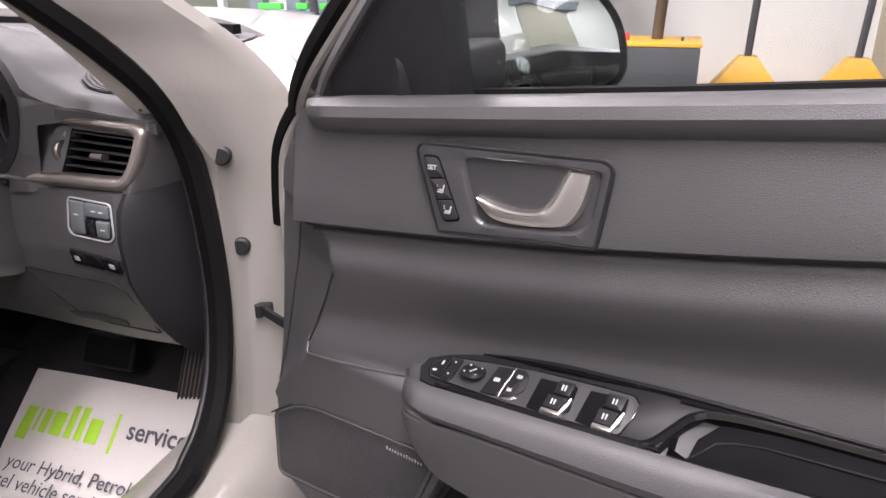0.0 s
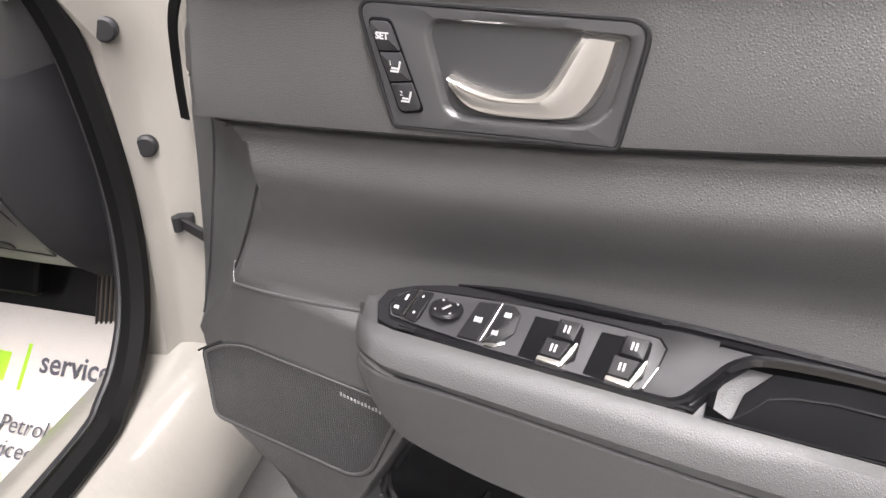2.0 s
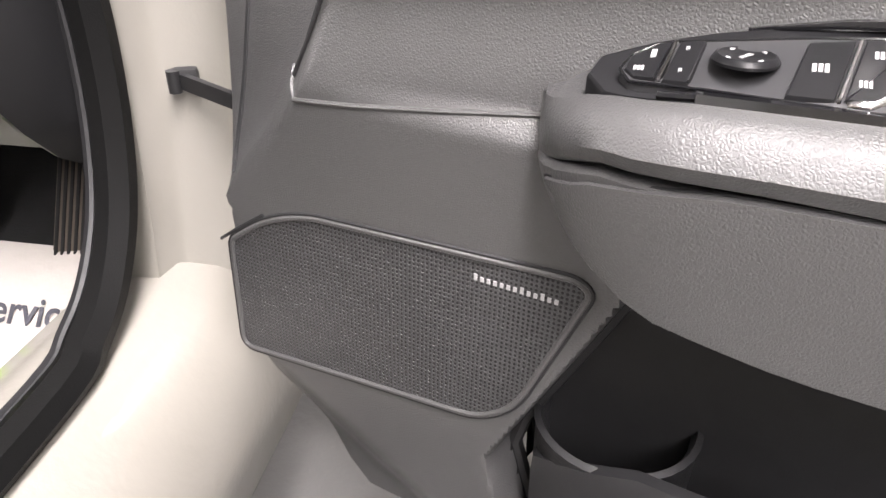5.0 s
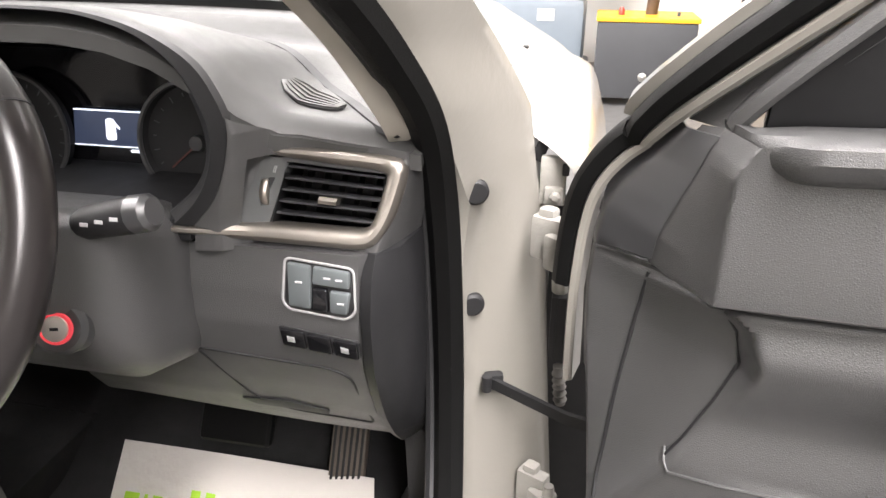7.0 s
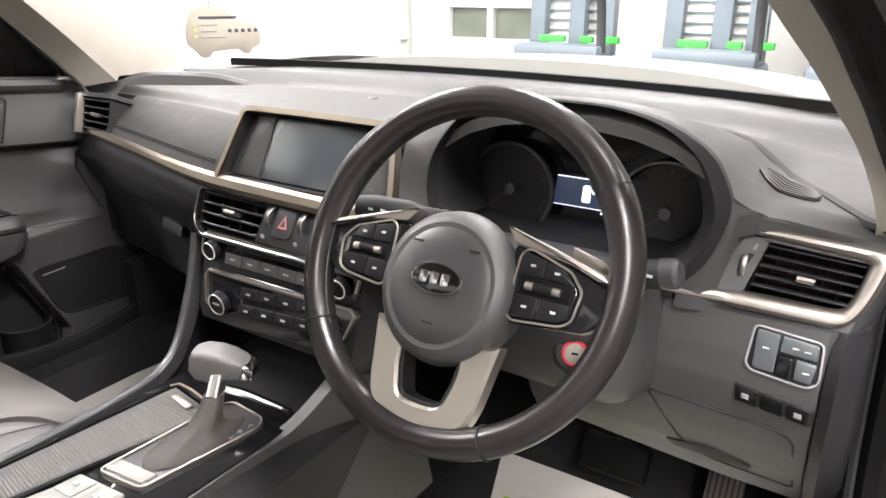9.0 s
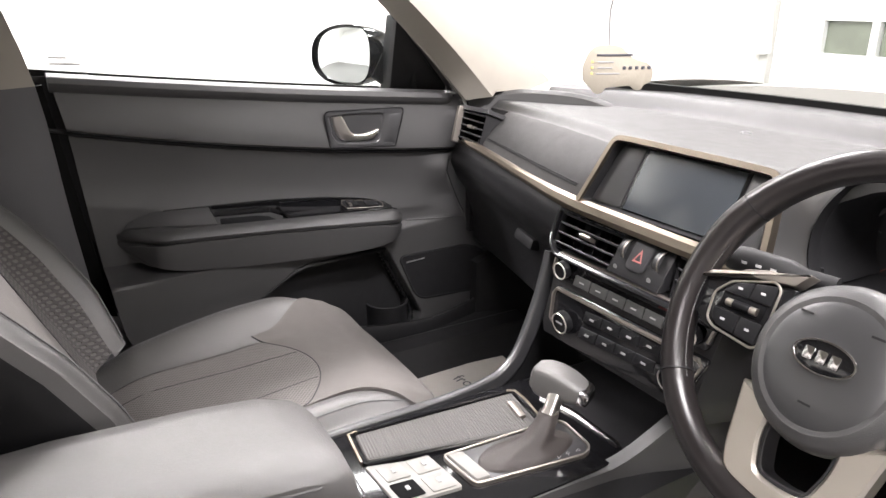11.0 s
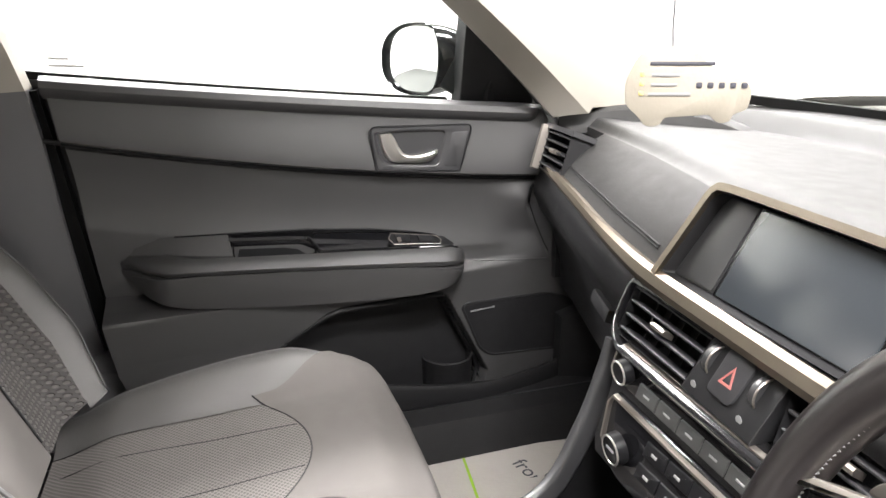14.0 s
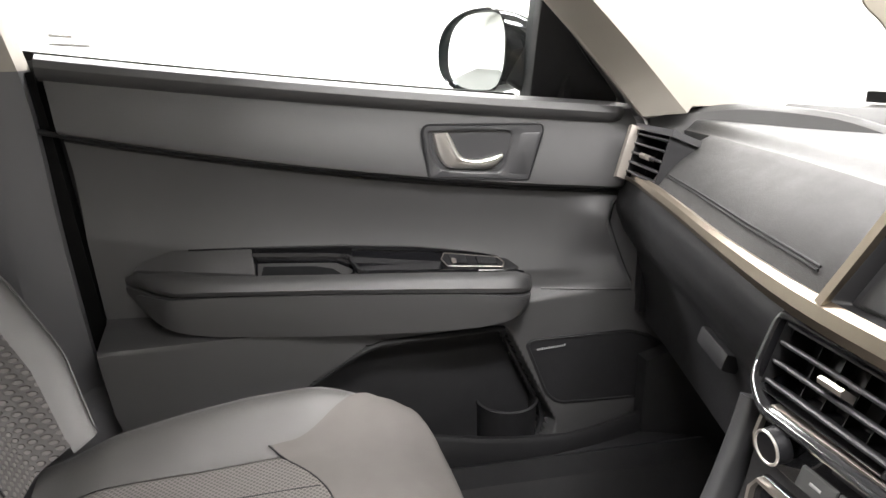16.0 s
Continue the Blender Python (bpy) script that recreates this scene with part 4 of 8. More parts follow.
    part("inset_seam", sweep([tf(u, relief(u, w) - 0.0006, w) for u, w in [(0.037, 0.795), (0.07, 0.7905), (0.096, 0.784), (0.113, 0.767), (0.119, 0.740), (0.105, 0.70), (0.085, 0.655), (0.073, 0.632)]], circle2(0.0014, 6)), DEEP, d, "dark joint round the inset panel")

    # armrest: upper pad with a tray, lower insert
    def arm_k(u):
        if driver:
            return math.sqrt(max(0.0, 1 - (max(0.0, 0.30 - u) / 0.072) ** 2)) * (1 - step(u, 0.74, 0.905))
        return math.sqrt(max(0.0, 1 - (max(0.0, 0.315 - u) / 0.053) ** 2)) * (1 - step(u, 0.79, 0.878))

    def back_w(u):
        if not driver:
            return curve_at([(0.262, 0.668), (0.28, 0.683), (0.30, 0.693), (0.36, 0.705), (0.45, 0.718), (0.56, 0.727), (0.70, 0.732), (0.80, 0.735), (0.87, 0.715)], u)
        return curve_at([(0.235, 0.662), (0.25, 0.672), (0.295, 0.683), (0.35, 0.691), (0.41, 0.695), (0.5, 0.697), (0.7, 0.695), (0.89, 0.685)], u)

    def front_w(u):
        if not driver:
            return curve_at([(0.262, 0.66), (0.275, 0.674), (0.30, 0.685), (0.45, 0.694), (0.588, 0.701), (0.75, 0.71), (0.84, 0.714), (0.87, 0.70)], u)
        return curve_at([(0.235, 0.652), (0.26, 0.664), (0.30, 0.667), (0.5, 0.667), (0.75, 0.672), (0.89, 0.675)], u)

    def seam_w(u):
        if not driver:
            return curve_at([(0.262, 0.642), (0.28, 0.652), (0.30, 0.656), (0.45, 0.668), (0.59, 0.678), (0.75, 0.687), (0.87, 0.692)], u)
        return curve_at([(0.228, 0.625), (0.265, 0.641), (0.32, 0.641), (0.43, 0.636), (0.5, 0.633), (0.7, 0.630), (0.88, 0.640)], u)

    def low_w(u):
        if not driver:
            return curve_at([(0.262, 0.636), (0.28, 0.618), (0.31, 0.608), (0.36, 0.604), (0.47, 0.606), (0.59, 0.612), (0.75, 0.626), (0.82, 0.640), (0.85, 0.658), (0.87, 0.685)], u)
        return curve_at([(0.228, 0.622), (0.24, 0.608), (0.262, 0.585), (0.295, 0.568), (0.36, 0.556), (0.47, 0.546), (0.7, 0.548), (0.82, 0.562), (0.87, 0.60), (0.9, 0.63)], u)

    us = [0.229, 0.232, 0.238, 0.246, 0.256, 0.268, 0.282, 0.30, 0.33, 0.37, 0.42, 0.48, 0.54, 0.60, 0.66, 0.72, 0.77, 0.81, 0.845, 0.87, 0.885, 0.893]
    if not driver:
        us = [0.264 + (u - 0.229) * 0.908 for u in us]
    secs, low = [], []
    for u in us:
        k, q, p, s, l = arm_k(u), back_w(u), front_w(u), seam_w(u), low_w(u)
        out = 0.004 - 0.074 * k
        inn = out + 0.024 * k
        secs.append([tf(u, 0.03, s), tf(u, out * 0.9, s - 0.001), tf(u, out + 0.001, s + 0.002), tf(u, out - 0.002 * k, s + (p - s) * 0.35), tf(u, out + 0.004 * k, s + (p - s) * 0.72), tf(u, out + 0.012 * k, p - 0.001),
                     tf(u, inn - 0.003, p + 0.001), tf(u, inn, p - 0.003), tf(u, inn + 0.004 * k, p - 0.008), tf(u, 0.004, q - 0.010), tf(u, 0.03, q - 0.010)])
        m = (s + l) / 2
        low.append([tf(u, 0.03, s - 0.002), tf(u, out * 0.92 + 0.004, s - 0.002), tf(u, out * 0.97, s - 0.005), tf(u, out * 0.94, m), tf(u, out * 0.86, l + (m - l) * 0.3), tf(u, out * 0.76, l), tf(u, 0.03, l - 0.01)])
    part("armrest_pad", loft(secs), ARM, d, "padded black armrest top")
    part("armrest_lower", loft(low), SOFT, d)
    ins = []
    for i in range(41):
        u = (0.240 if driver else 0.280) + (0.872 - 0.240 if driver else 0.572) * (0.5 + 0.5 * math.sin(math.pi * (i / 40 - 0.5)))
        k, s, l = arm_k(u), seam_w(u), low_w(u)
        out, e = 0.004 - 0.074 * k, max(0.0, 1 - math.sin(math.pi * (i / 40 - 0.5)) ** 8) ** 0.5
        m, hh = (s + l) / 2, (s - l) / 2 * 0.985 * max(e, 0.05)
        ins.append([tf(u, out * 0.86 + 0.006, m - hh * 1.02), tf(u, out * 0.88 - 0.003, m - hh), tf(u, out * 0.95 - 0.0035, m), tf(u, out * 0.98 - 0.002, m + hh), tf(u, out * 0.9 + 0.006, m + hh * 1.02)])
    part("armrest_insert", loft(ins, False), SOFT, d, "stitched grained armrest insert")
    part("insert_seam", sweep([p for p in [r[1] + (r[0] - r[1]) * 0.4 for r in ins]] + [r[3] + (r[4] - r[3]) * 0.4 for r in ins][::-1], circle2(0.0011, 5), closed=True), DEEP, d)

    # tray with the window switches
    def tray(a, dv, b):
        """a: along, b: from 0 at the back edge to 1 at the front edge, dv: depth below."""
        k = arm_k(a)
        inn = 0.004 - 0.074 * k + 0.024 * k
        v = 0.002 + (inn - 0.002) * b
        w = back_w(a) - 0.004 + (front_w(a) - back_w(a)) * b
        return tf(a, v, w - dv)

    glossy = [(0.285, 0.45), (0.30, 0.08), (0.34, 0.0), (0.70, 0.0), (0.69, 0.28), (0.57, 0.32), (0.545, 0.60), (0.535, 0.95), (0.40, 0.98), (0.33, 0.98), (0.30, 0.92)] if not driver else [(0.251, 0.55), (0.254, 0.22), (0.275, 0.07), (0.31, 0.0), (0.5, 0.0), (0.54, 0.0), (0.52, 0.4), (0.50, 1.04), (0.40, 1.04), (0.33, 1.02), (0.262, 0.97)]
    part("switch_tray", slab(rounded(glossy, 0.02), tray, -0.004, 0.008, 0.0015), SWITCH if driver else GLOSS, d, "grained black switch tray" if driver else "glossy black switch tray")
    # grip bin behind the switches, its shade put in as near-black
    bin_rows = []
    for i in range(17):
        a = 0.512 + (0.80 - 0.512) * i / 16 if driver else 0.545 + 0.14 * i / 16
        e = 1 - abs(2 * i / 16 - 1) ** 6
        bin_rows.append([tray(a, -0.006, 0.0), tray(a, -0.006, 0.1), tray(a, 0.045 * e, 0.18), tray(a, 0.045 * e, 0.8), tray(a, -0.003, 0.97), tray(a, -0.003, 1.0)])
    part("grip_bin", loft(bin_rows, False), SHADE_BLACK, d, "grip recess coloured near-black for its shade")
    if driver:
        # shallow near-black sheet over the pad stands for the deep bin's shade
        part("bin_liner", slab(rounded([(0.528, 0.97), (0.533, 0.56), (0.548, 0.24), (0.60, 0.15), (0.80, 0.12), (0.80, 0.97)], 0.008), tray, -0.001, 0.012, 0.001), SHADE_BLACK, d, "flat near-black sheet painting the bin's shade")
        part("liner_edge", sweep([tray(a, -0.0014, b) for a, b in ((0.527, 0.95), (0.537, 0.78), (0.548, 0.56), (0.562, 0.48), (0.585, 0.42), (0.68, 0.41), (0.79, 0.40))], circle2(0.0008, 5)), SWITCH, d)
        part("gloss_swoosh", sweep(smooth_path([tray(a, -0.0055, b) for a, b in ((0.30, 1.0), (0.40, 1.0), (0.475, 0.99), (0.495, 0.93), (0.510, 0.62), (0.525, 0.30), (0.55, 0.15), (0.62, 0.10), (0.79, 0.08))], 4), [(-0.0035, -0.002), (0.0035, -0.002), (0.002, 0.003), (-0.002, 0.003)]), GLOSS, d, "glossy trim swooping round the bin")
    else:
        part("bin_liner", slab(rounded([(0.552, 0.93), (0.575, 0.55), (0.60, 0.45), (0.675, 0.42), (0.68, 0.93)], 0.008), tray, 0.006, 0.014, 0.001), SWITCH, d, "smooth grey bin liner")
        part("gloss_swoosh", sweep(smooth_path([tray(a, -0.0055, b) for a, b in ((0.36, 1.0), (0.50, 1.0), (0.535, 0.97), (0.548, 0.62), (0.565, 0.34), (0.69, 0.26))], 4), [(-0.003, -0.002), (0.003, -0.002), (0.002, 0.003), (-0.002, 0.003)]), GLOSS, d, "glossy trim swooping round the bin")
    bright = [tray(a, -0.004, -0.02) for a in [0.315 + 0.0185 * i for i in range(26)]]
    part("tray_trim", sweep(bright, [(-0.003, -0.0025), (0.003, -0.0025), (0.003, 0.0025), (-0.003, 0.0025)], scale=[min(1, 0.25 + 0.2 * k) for k in range(26)]), GLOSS, d, "glossy trim strip along the tray")
    part("tray_rail", sweep([tray(a, -0.006, 0.985) for a in [0.285 + 0.02 * i for i in range(12)]], circle2(0.0018, 6)), GLOSS, d)
    # the pad's panel behind the bin
    part("tray_end", slab(rounded([(0.795, 0.0), (0.83, 0.0), (0.87, 0.3), (0.87, 0.9), (0.795, 1.0)] if driver else [(0.69, 0.0), (0.80, 0.0), (0.845, 0.2), (0.855, 0.9), (0.685, 1.0)], 0.01), tray, -0.006, 0.01, 0.003), ARM, d)

    def key(u0, u1, b0, b1, mat, lift, parent, name="button", r=0.0, slant=0.0):
        q = [(u0, b0), (u1, b0), (u1 + slant, b1), (u0 + slant, b1)]
        return part(name, slab(rounded(q, r or 0.001, 3), tray, -lift, 0.004, 0.001), mat, parent)

    if driver:
        outline = rounded([(0.2665, 0.62), (0.2695, 0.36), (0.2805, 0.185), (0.3426, 0.205), (0.3829, 0.19), (0.4462, 0.20), (0.4735, 0.22), (0.4795, 0.34), (0.4770, 0.60), (0.4705, 0.91), (0.4640, 1.0), (0.4503, 1.025), (0.3973, 1.0), (0.348, 0.939), (0.305, 0.889), (0.272, 0.83)], 0.006, 3)
        bez = part("switch_bezel", slab(outline, tray, -0.0065, 0.004, 0.001), BEZEL, d, "window and mirror switch panel")
        part("bezel_edge", sweep([tray(a, -0.0062, b) for a, b in outline], circle2(0.0008, 5), closed=True), GLOSS, bez)
        for q, lift in (([(0.2685, 0.66), (0.2690, 0.46), (0.2790, 0.25), (0.2858, 0.235), (0.2828, 0.80), (0.2735, 0.79)], 0.0078), ([(0.2885, 0.245), (0.2995, 0.258), (0.2960, 0.84), (0.2852, 0.81)], 0.0075),
                        ([(0.3385, 0.285), (0.3555, 0.265), (0.3497, 0.885), (0.3322, 0.885)], 0.0075), ([(0.3588, 0.265), (0.3680, 0.262), (0.3740, 0.36), (0.3735, 0.66), (0.3640, 0.87), (0.3527, 0.885)], 0.0080)):
            part("button", slab(rounded(q, 0.003, 3), tray, -lift, 0.004, 0.0008), SWITCH, bez)
        for a0, b0, a1, b1 in ((0.2870, 0.235, 0.2840, 0.80), (0.3572, 0.262, 0.3511, 0.89)):
            part("chrome_line", slab([(a0 - 0.0007, b0), (a0 + 0.0007, b0), (a1 + 0.0007, b1), (a1 - 0.0007, b1)], tray, -0.0085, 0.0, 0.0003), CHROME, bez)
        part("button", slab(rounded([(0.3590, 0.875), (0.3665, 0.80), (0.3700, 0.83), (0.3620, 0.93), (0.3540, 0.93), (0.3535, 0.895)], 0.003, 3), tray, -0.0079, 0.004, 0.0008), CHROME, bez)
        c = tray(0.3158, -0.0064, 0.50)
        up = (tray(0.3158, -1.0064, 0.50) - c).normalized()
        mk = look(c, c - up)
        part("mirror_dial", turned([(0, 0.0), (0.0135, 0.0), (0.0135, 0.0012), (0.0122, 0.0030), (0.0112, 0.0034), (0.0100, 0.0028), (0.0, 0.0022)], mk, 32), SWITCH, bez, "round mirror adjuster")
        for k in range(4):
            ang = k * math.pi / 2 + 0.5
            part("marking", slab([(0.0088 * math.cos(ang + 0.14), 0.0088 * math.sin(ang + 0.14)), (0.0088 * math.cos(ang - 0.14), 0.0088 * math.sin(ang - 0.14)), (0.0103 * math.cos(ang), 0.0103 * math.sin(ang))], lambda a, v, b: mk @ V(a, b, 0.0033 - v), 0.0, 0.0006, 0.0001), WHITE_MARK, bez)
        part("marking", box(0.0085, 0.0020, 0.0003, mk @ pose(0, 0, 0.0026, 0, 0, 50)), GREY_MARK, bez)
        for well, upper, lower in (([(0.3843, 0.316), (0.4215, 0.329), (0.4215, 0.80), (0.4115, 0.945), (0.3812, 0.934)], [(0.4030, 0.335), (0.4195, 0.340), (0.4178, 0.60), (0.4022, 0.585)], [(0.3975, 0.635), (0.4165, 0.640), (0.4115, 0.880), (0.3955, 0.875)]),
                                       ([(0.4338, 0.325), (0.4695, 0.315), (0.4690, 0.80), (0.4590, 0.985), (0.4290, 0.93)], [(0.4510, 0.345), (0.4683, 0.352), (0.4668, 0.605), (0.4498, 0.590)], [(0.4462, 0.640), (0.4655, 0.650), (0.4605, 0.900), (0.4450, 0.892)])):
            # flat near-black slab: the well's depth is painted shade
            part("switch_well_shade", slab(rounded(well, 0.006), tray, -0.0068, 0.0, 0.0003), SHADE_BLACK, bez)
            for q in (upper, lower):
                part("window_switch", slab(rounded(q, 0.0018, 3), tray, -0.0105, 0.004, 0.0012), SWITCH, bez)
                ax, bx = sum(p[0] for p in q) / 4, sum(p[1] for p in q) / 4
                part("marking", join(*[slab([(ax + e - 0.0007, bx - 0.05), (ax + e + 0.0007, bx - 0.05), (ax + e + 0.0004, bx + 0.05), (ax + e - 0.0010, bx + 0.05)], tray, -0.0108, -0.0098, 0.0001) for e in (-0.0016, 0.0014)]), WHITE_MARK, bez)
            (a0, b0), (a1, b1), (a2, b2), (a3, b3) = lower[3], lower[2], lower[1], upper[2]
            part("switch_lip", slab([(a0, b0 + 0.012), (a1, b1 + 0.012), (a2 + 0.0006, b2), (a3 + 0.0010, b3), (a3 + 0.0030, b3), (a2 + 0.0026, b2 + 0.12), (a1 + 0.0020, b1 + 0.075), (a0 - 0.0004, b0 + 0.070)], tray, -0.0094, 0.0, 0.0008), HANDLE, bez, "silver switch lip")
        for a, b, s1, s2 in ((0.2745, 0.66, 0.0035, 0.10), (0.2790, 0.42, 0.0018, 0.20), (0.2925, 0.36, 0.0012, 0.05), (0.2915, 0.68, 0.0012, 0.05), (0.3435, 0.58, 0.0050, 0.13), (0.3645, 0.42, 0.0042, 0.12), (0.3595, 0.72, 0.0038, 0.11)):
            part("marking", join(*[slab([(a + e * s1 - s1 * 0.16, b - s2 * 0.3), (a + e * s1 + s1 * 0.16, b - s2 * 0.3), (a + e * s1 + s1 * 0.16, b + s2 * 0.3), (a + e * s1 - s1 * 0.16, b + s2 * 0.3)], tray, -0.0083, -0.007, 0.0001) for e in (-0.45, 0.0, 0.45)]), WHITE_MARK, bez)
    else:
        bez = part("switch_bezel", slab(rounded([(0.318, 0.2), (0.405, 0.2), (0.412, 0.5), (0.405, 0.8), (0.318, 0.8), (0.312, 0.5)], 0.008), tray, -0.0065, 0.004, 0.001), SWITCH, d, "dark window switch bezel")
        part("bezel_line", sweep([tray(a, -0.0068, b) for a, b in rounded([(0.318, 0.2), (0.405, 0.2), (0.412, 0.5), (0.405, 0.8), (0.318, 0.8), (0.312, 0.5)], 0.008)], circle2(0.0009, 5), closed=True), SILVER, bez)
        key(0.325, 0.356, 0.3, 0.7, GLOSS, 0.009, bez, r=0.004)
        key(0.372, 0.399, 0.3, 0.7, GLOSS, 0.009, bez, r=0.004)
        part("switch_lip", slab(rounded([(0.390, 0.55), (0.397, 0.55), (0.397, 0.7), (0.390, 0.7)], 0.002), tray, -0.0115, 0.0, 0.001), SILVER, bez)

    # speaker grille with its raised surround
    sp_i = rounded([(0.0115, 0.509), (0.043, 0.5315), (0.076, 0.5435), (0.256, 0.5505), (0.264, 0.546), (0.2275, 0.455), (0.205, 0.437), (0.0065, 0.416)], [0.006, 0.02, 0.03, 0.006, 0.006, 0.014, 0.02, 0.008], 4)
    gt = lambda u, v, w: tf(u, v + grille_depth(u, w), w)
    groove = shrink(sp_i, -0.0045)
    part("grille_groove", sweep([gt(a, -0.0002, b) for a, b in groove], circle2(0.0013, 6), closed=True, up=tuple(inw)), DEEP, d)
    # passenger surround and grille coloured near-black for shade; the plastic matches the driver's
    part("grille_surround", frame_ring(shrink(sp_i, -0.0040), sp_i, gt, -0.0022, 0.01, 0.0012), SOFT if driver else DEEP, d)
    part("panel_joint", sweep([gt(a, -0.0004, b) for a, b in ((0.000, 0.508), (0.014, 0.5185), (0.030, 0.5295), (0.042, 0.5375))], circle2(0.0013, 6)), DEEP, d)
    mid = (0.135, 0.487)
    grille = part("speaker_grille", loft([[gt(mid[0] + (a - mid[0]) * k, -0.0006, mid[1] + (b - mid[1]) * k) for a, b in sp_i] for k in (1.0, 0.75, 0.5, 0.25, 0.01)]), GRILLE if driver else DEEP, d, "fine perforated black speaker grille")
    letters = [slab([(a - 0.0011, 0.5352 + z), (a + 0.0011, 0.5352 + z), (a + 0.0011, 0.5352 + z + h), (a - 0.0011, 0.5352 + z + h)], gt, -0.0012, 0.0, 0.0001) for a, z, h in [(0.1985 + 0.0041 * k, -0.02 * 0.0041 * k, 0.0042 if k in (0, 7, 10) else 0.0030) for k in range(13)]]
    part("maker_mark", join(*letters), GREY_MARK, grille, "small silver maker's mark")

    # pocket and bottle holder
    # near-black bead carries the painted recess shade over the cut edge
    line_a = [(pocket_edge(w) + 0.011, w) for w in [0.31 + 0.0272 * i for i in range(11)]] + [(0.33 + 0.045 * i, 0.5835) for i in range(5)] + [(0.522 + (0.582 - w) * 1.75, w) for w in [0.575 - 0.0175 * i for i in range(8)]]
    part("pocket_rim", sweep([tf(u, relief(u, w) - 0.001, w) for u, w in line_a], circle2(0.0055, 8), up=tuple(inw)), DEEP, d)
    pk = []
    for i in range(21):
        u = 0.242 + (0.90 - 0.242) * i / 20 if driver else 0.03 + 0.87 * i / 20
        bow = math.sin(math.pi * min(1, i / 20 * 1.0)) ** 0.5
        tw = curve_at([(0.225, 0.40), (0.30, 0.445), (0.5, 0.455), (0.9, 0.455)] if driver else [(0.03, 0.408), (0.2, 0.392), (0.32, 0.405), (0.5, 0.44), (0.9, 0.455)], u)
        v = -0.012 - 0.052 * bow
        pk.append([tf(u, 0.05, 0.285), tf(u, v * 0.6, 0.275), tf(u, v, 0.32), tf(u, v - 0.004, tw - 0.008), tf(u, v, tw), tf(u, v + 0.008, tw), tf(u, v + 0.010, tw - 0.01), tf(u, 0.0, 0.30), tf(u, 0.05, 0.30)])
    # passenger pocket and bottle holder coloured darker for the footwell's shade
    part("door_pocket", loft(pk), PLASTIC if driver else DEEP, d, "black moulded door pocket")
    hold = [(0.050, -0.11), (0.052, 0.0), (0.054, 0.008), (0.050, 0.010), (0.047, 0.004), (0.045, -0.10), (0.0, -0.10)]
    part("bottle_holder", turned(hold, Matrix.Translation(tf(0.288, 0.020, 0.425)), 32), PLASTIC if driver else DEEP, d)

    # painted shell, window sash, sail, glass
    shell = []
    for i in range(15):
        w = 0.24 + (0.85 - 0.24) * i / 14
        l, r, z = curve_at(LEFT, w) + 0.022, 1.0, 0.045 * step(w, 0.52, 0.66)
        shell.append([tf(l + 0.004, 0.080 + z, w), tf(l - 0.002, 0.07 + z, w), tf(l - 0.002, 0.12 + z * 0.4, w), tf(0.1, 0.15, w), tf(r, 0.15, w), tf(r, 0.06, w), tf(0.9, 0.125, w), tf(0.1, 0.125 + z * 0.3, w), tf(l + 0.03, 0.085 + z, w)])
    part("door_shell", loft(shell), PAINT, d, "white painted door shell")
    sash = [(-0.040, 0.12, 0.62), (-0.041, 0.12, 0.66), (-0.0415, 0.12, 0.71), (-0.040, 0.12, 0.76), (-0.0364, 0.12, 0.80), (-0.0303, 0.118, 0.829), (-0.0192, 0.1165, 0.853), (-0.003, 0.1135, 0.874), (0.0125, 0.108, 0.889), (0.0204, 0.100, 0.899), (0.0419, 0.085, 0.923), (0.076, 0.067, 0.955), (0.130, 0.048, 1.003), (0.24, 0.012, 1.10), (0.355, -0.026, 1.198), (0.47, -0.06, 1.285), (0.60, -0.09, 1.36), (0.76, -0.11, 1.41), (0.92, -0.115, 1.425)]
    line = smooth_path([tf(*p) for p in sash], 5)
    o = tf(0, 0, 0)
    out = (tf(0, 1, 0) - o)
    edge = [(line[min(i + 1, len(line) - 1)] - line[max(0, i - 1)]).normalized().cross(out) for i in range(len(line))]
    sgn = -1 if edge[60].z < 0 else 1
    part("sash", sweep([p - out * (0.0 if driver else 0.02) for p, e in zip(line, edge)], [(-0.0055, -0.006), (-0.002, -0.0085), (0.0035, -0.0085), (0.0055, -0.004), (0.006, 0.03), (-0.006, 0.03)], up=out), PAINT_SHADED, d, "white painted window frame edge")
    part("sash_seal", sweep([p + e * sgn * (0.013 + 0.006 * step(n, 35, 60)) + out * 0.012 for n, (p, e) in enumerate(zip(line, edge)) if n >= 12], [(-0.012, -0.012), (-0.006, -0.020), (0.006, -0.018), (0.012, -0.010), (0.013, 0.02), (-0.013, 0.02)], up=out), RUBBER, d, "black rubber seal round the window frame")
    part("sash_outer", sweep([p + e * sgn * 0.036 + out * 0.035 for p, e in list(zip(line, edge))[43:]], [(-0.006, -0.010), (0.005, -0.010), (0.007, 0.02), (-0.008, 0.02)], up=out), PAINT_SHADED, d)
    trim = [tf(*p) for p in [(0.086, 0.060, 0.922), (0.111, 0.046, 0.954), (0.158, 0.032, 1.004), (0.252, 0.007, 1.10), (0.345, -0.018, 1.195), (0.455, -0.05, 1.275), (0.58, -0.08, 1.345), (0.75, -0.10, 1.392), (0.92, -0.105, 1.405)]]
    trim = smooth_path(trim, 4)
    part("frame_trim", sweep(trim, [(-0.004, -0.008), (0.0, -0.010), (0.008, -0.006), (0.010, 0.012), (-0.008, 0.012)], up=out), SOFT, d, "thin grey frame trim")
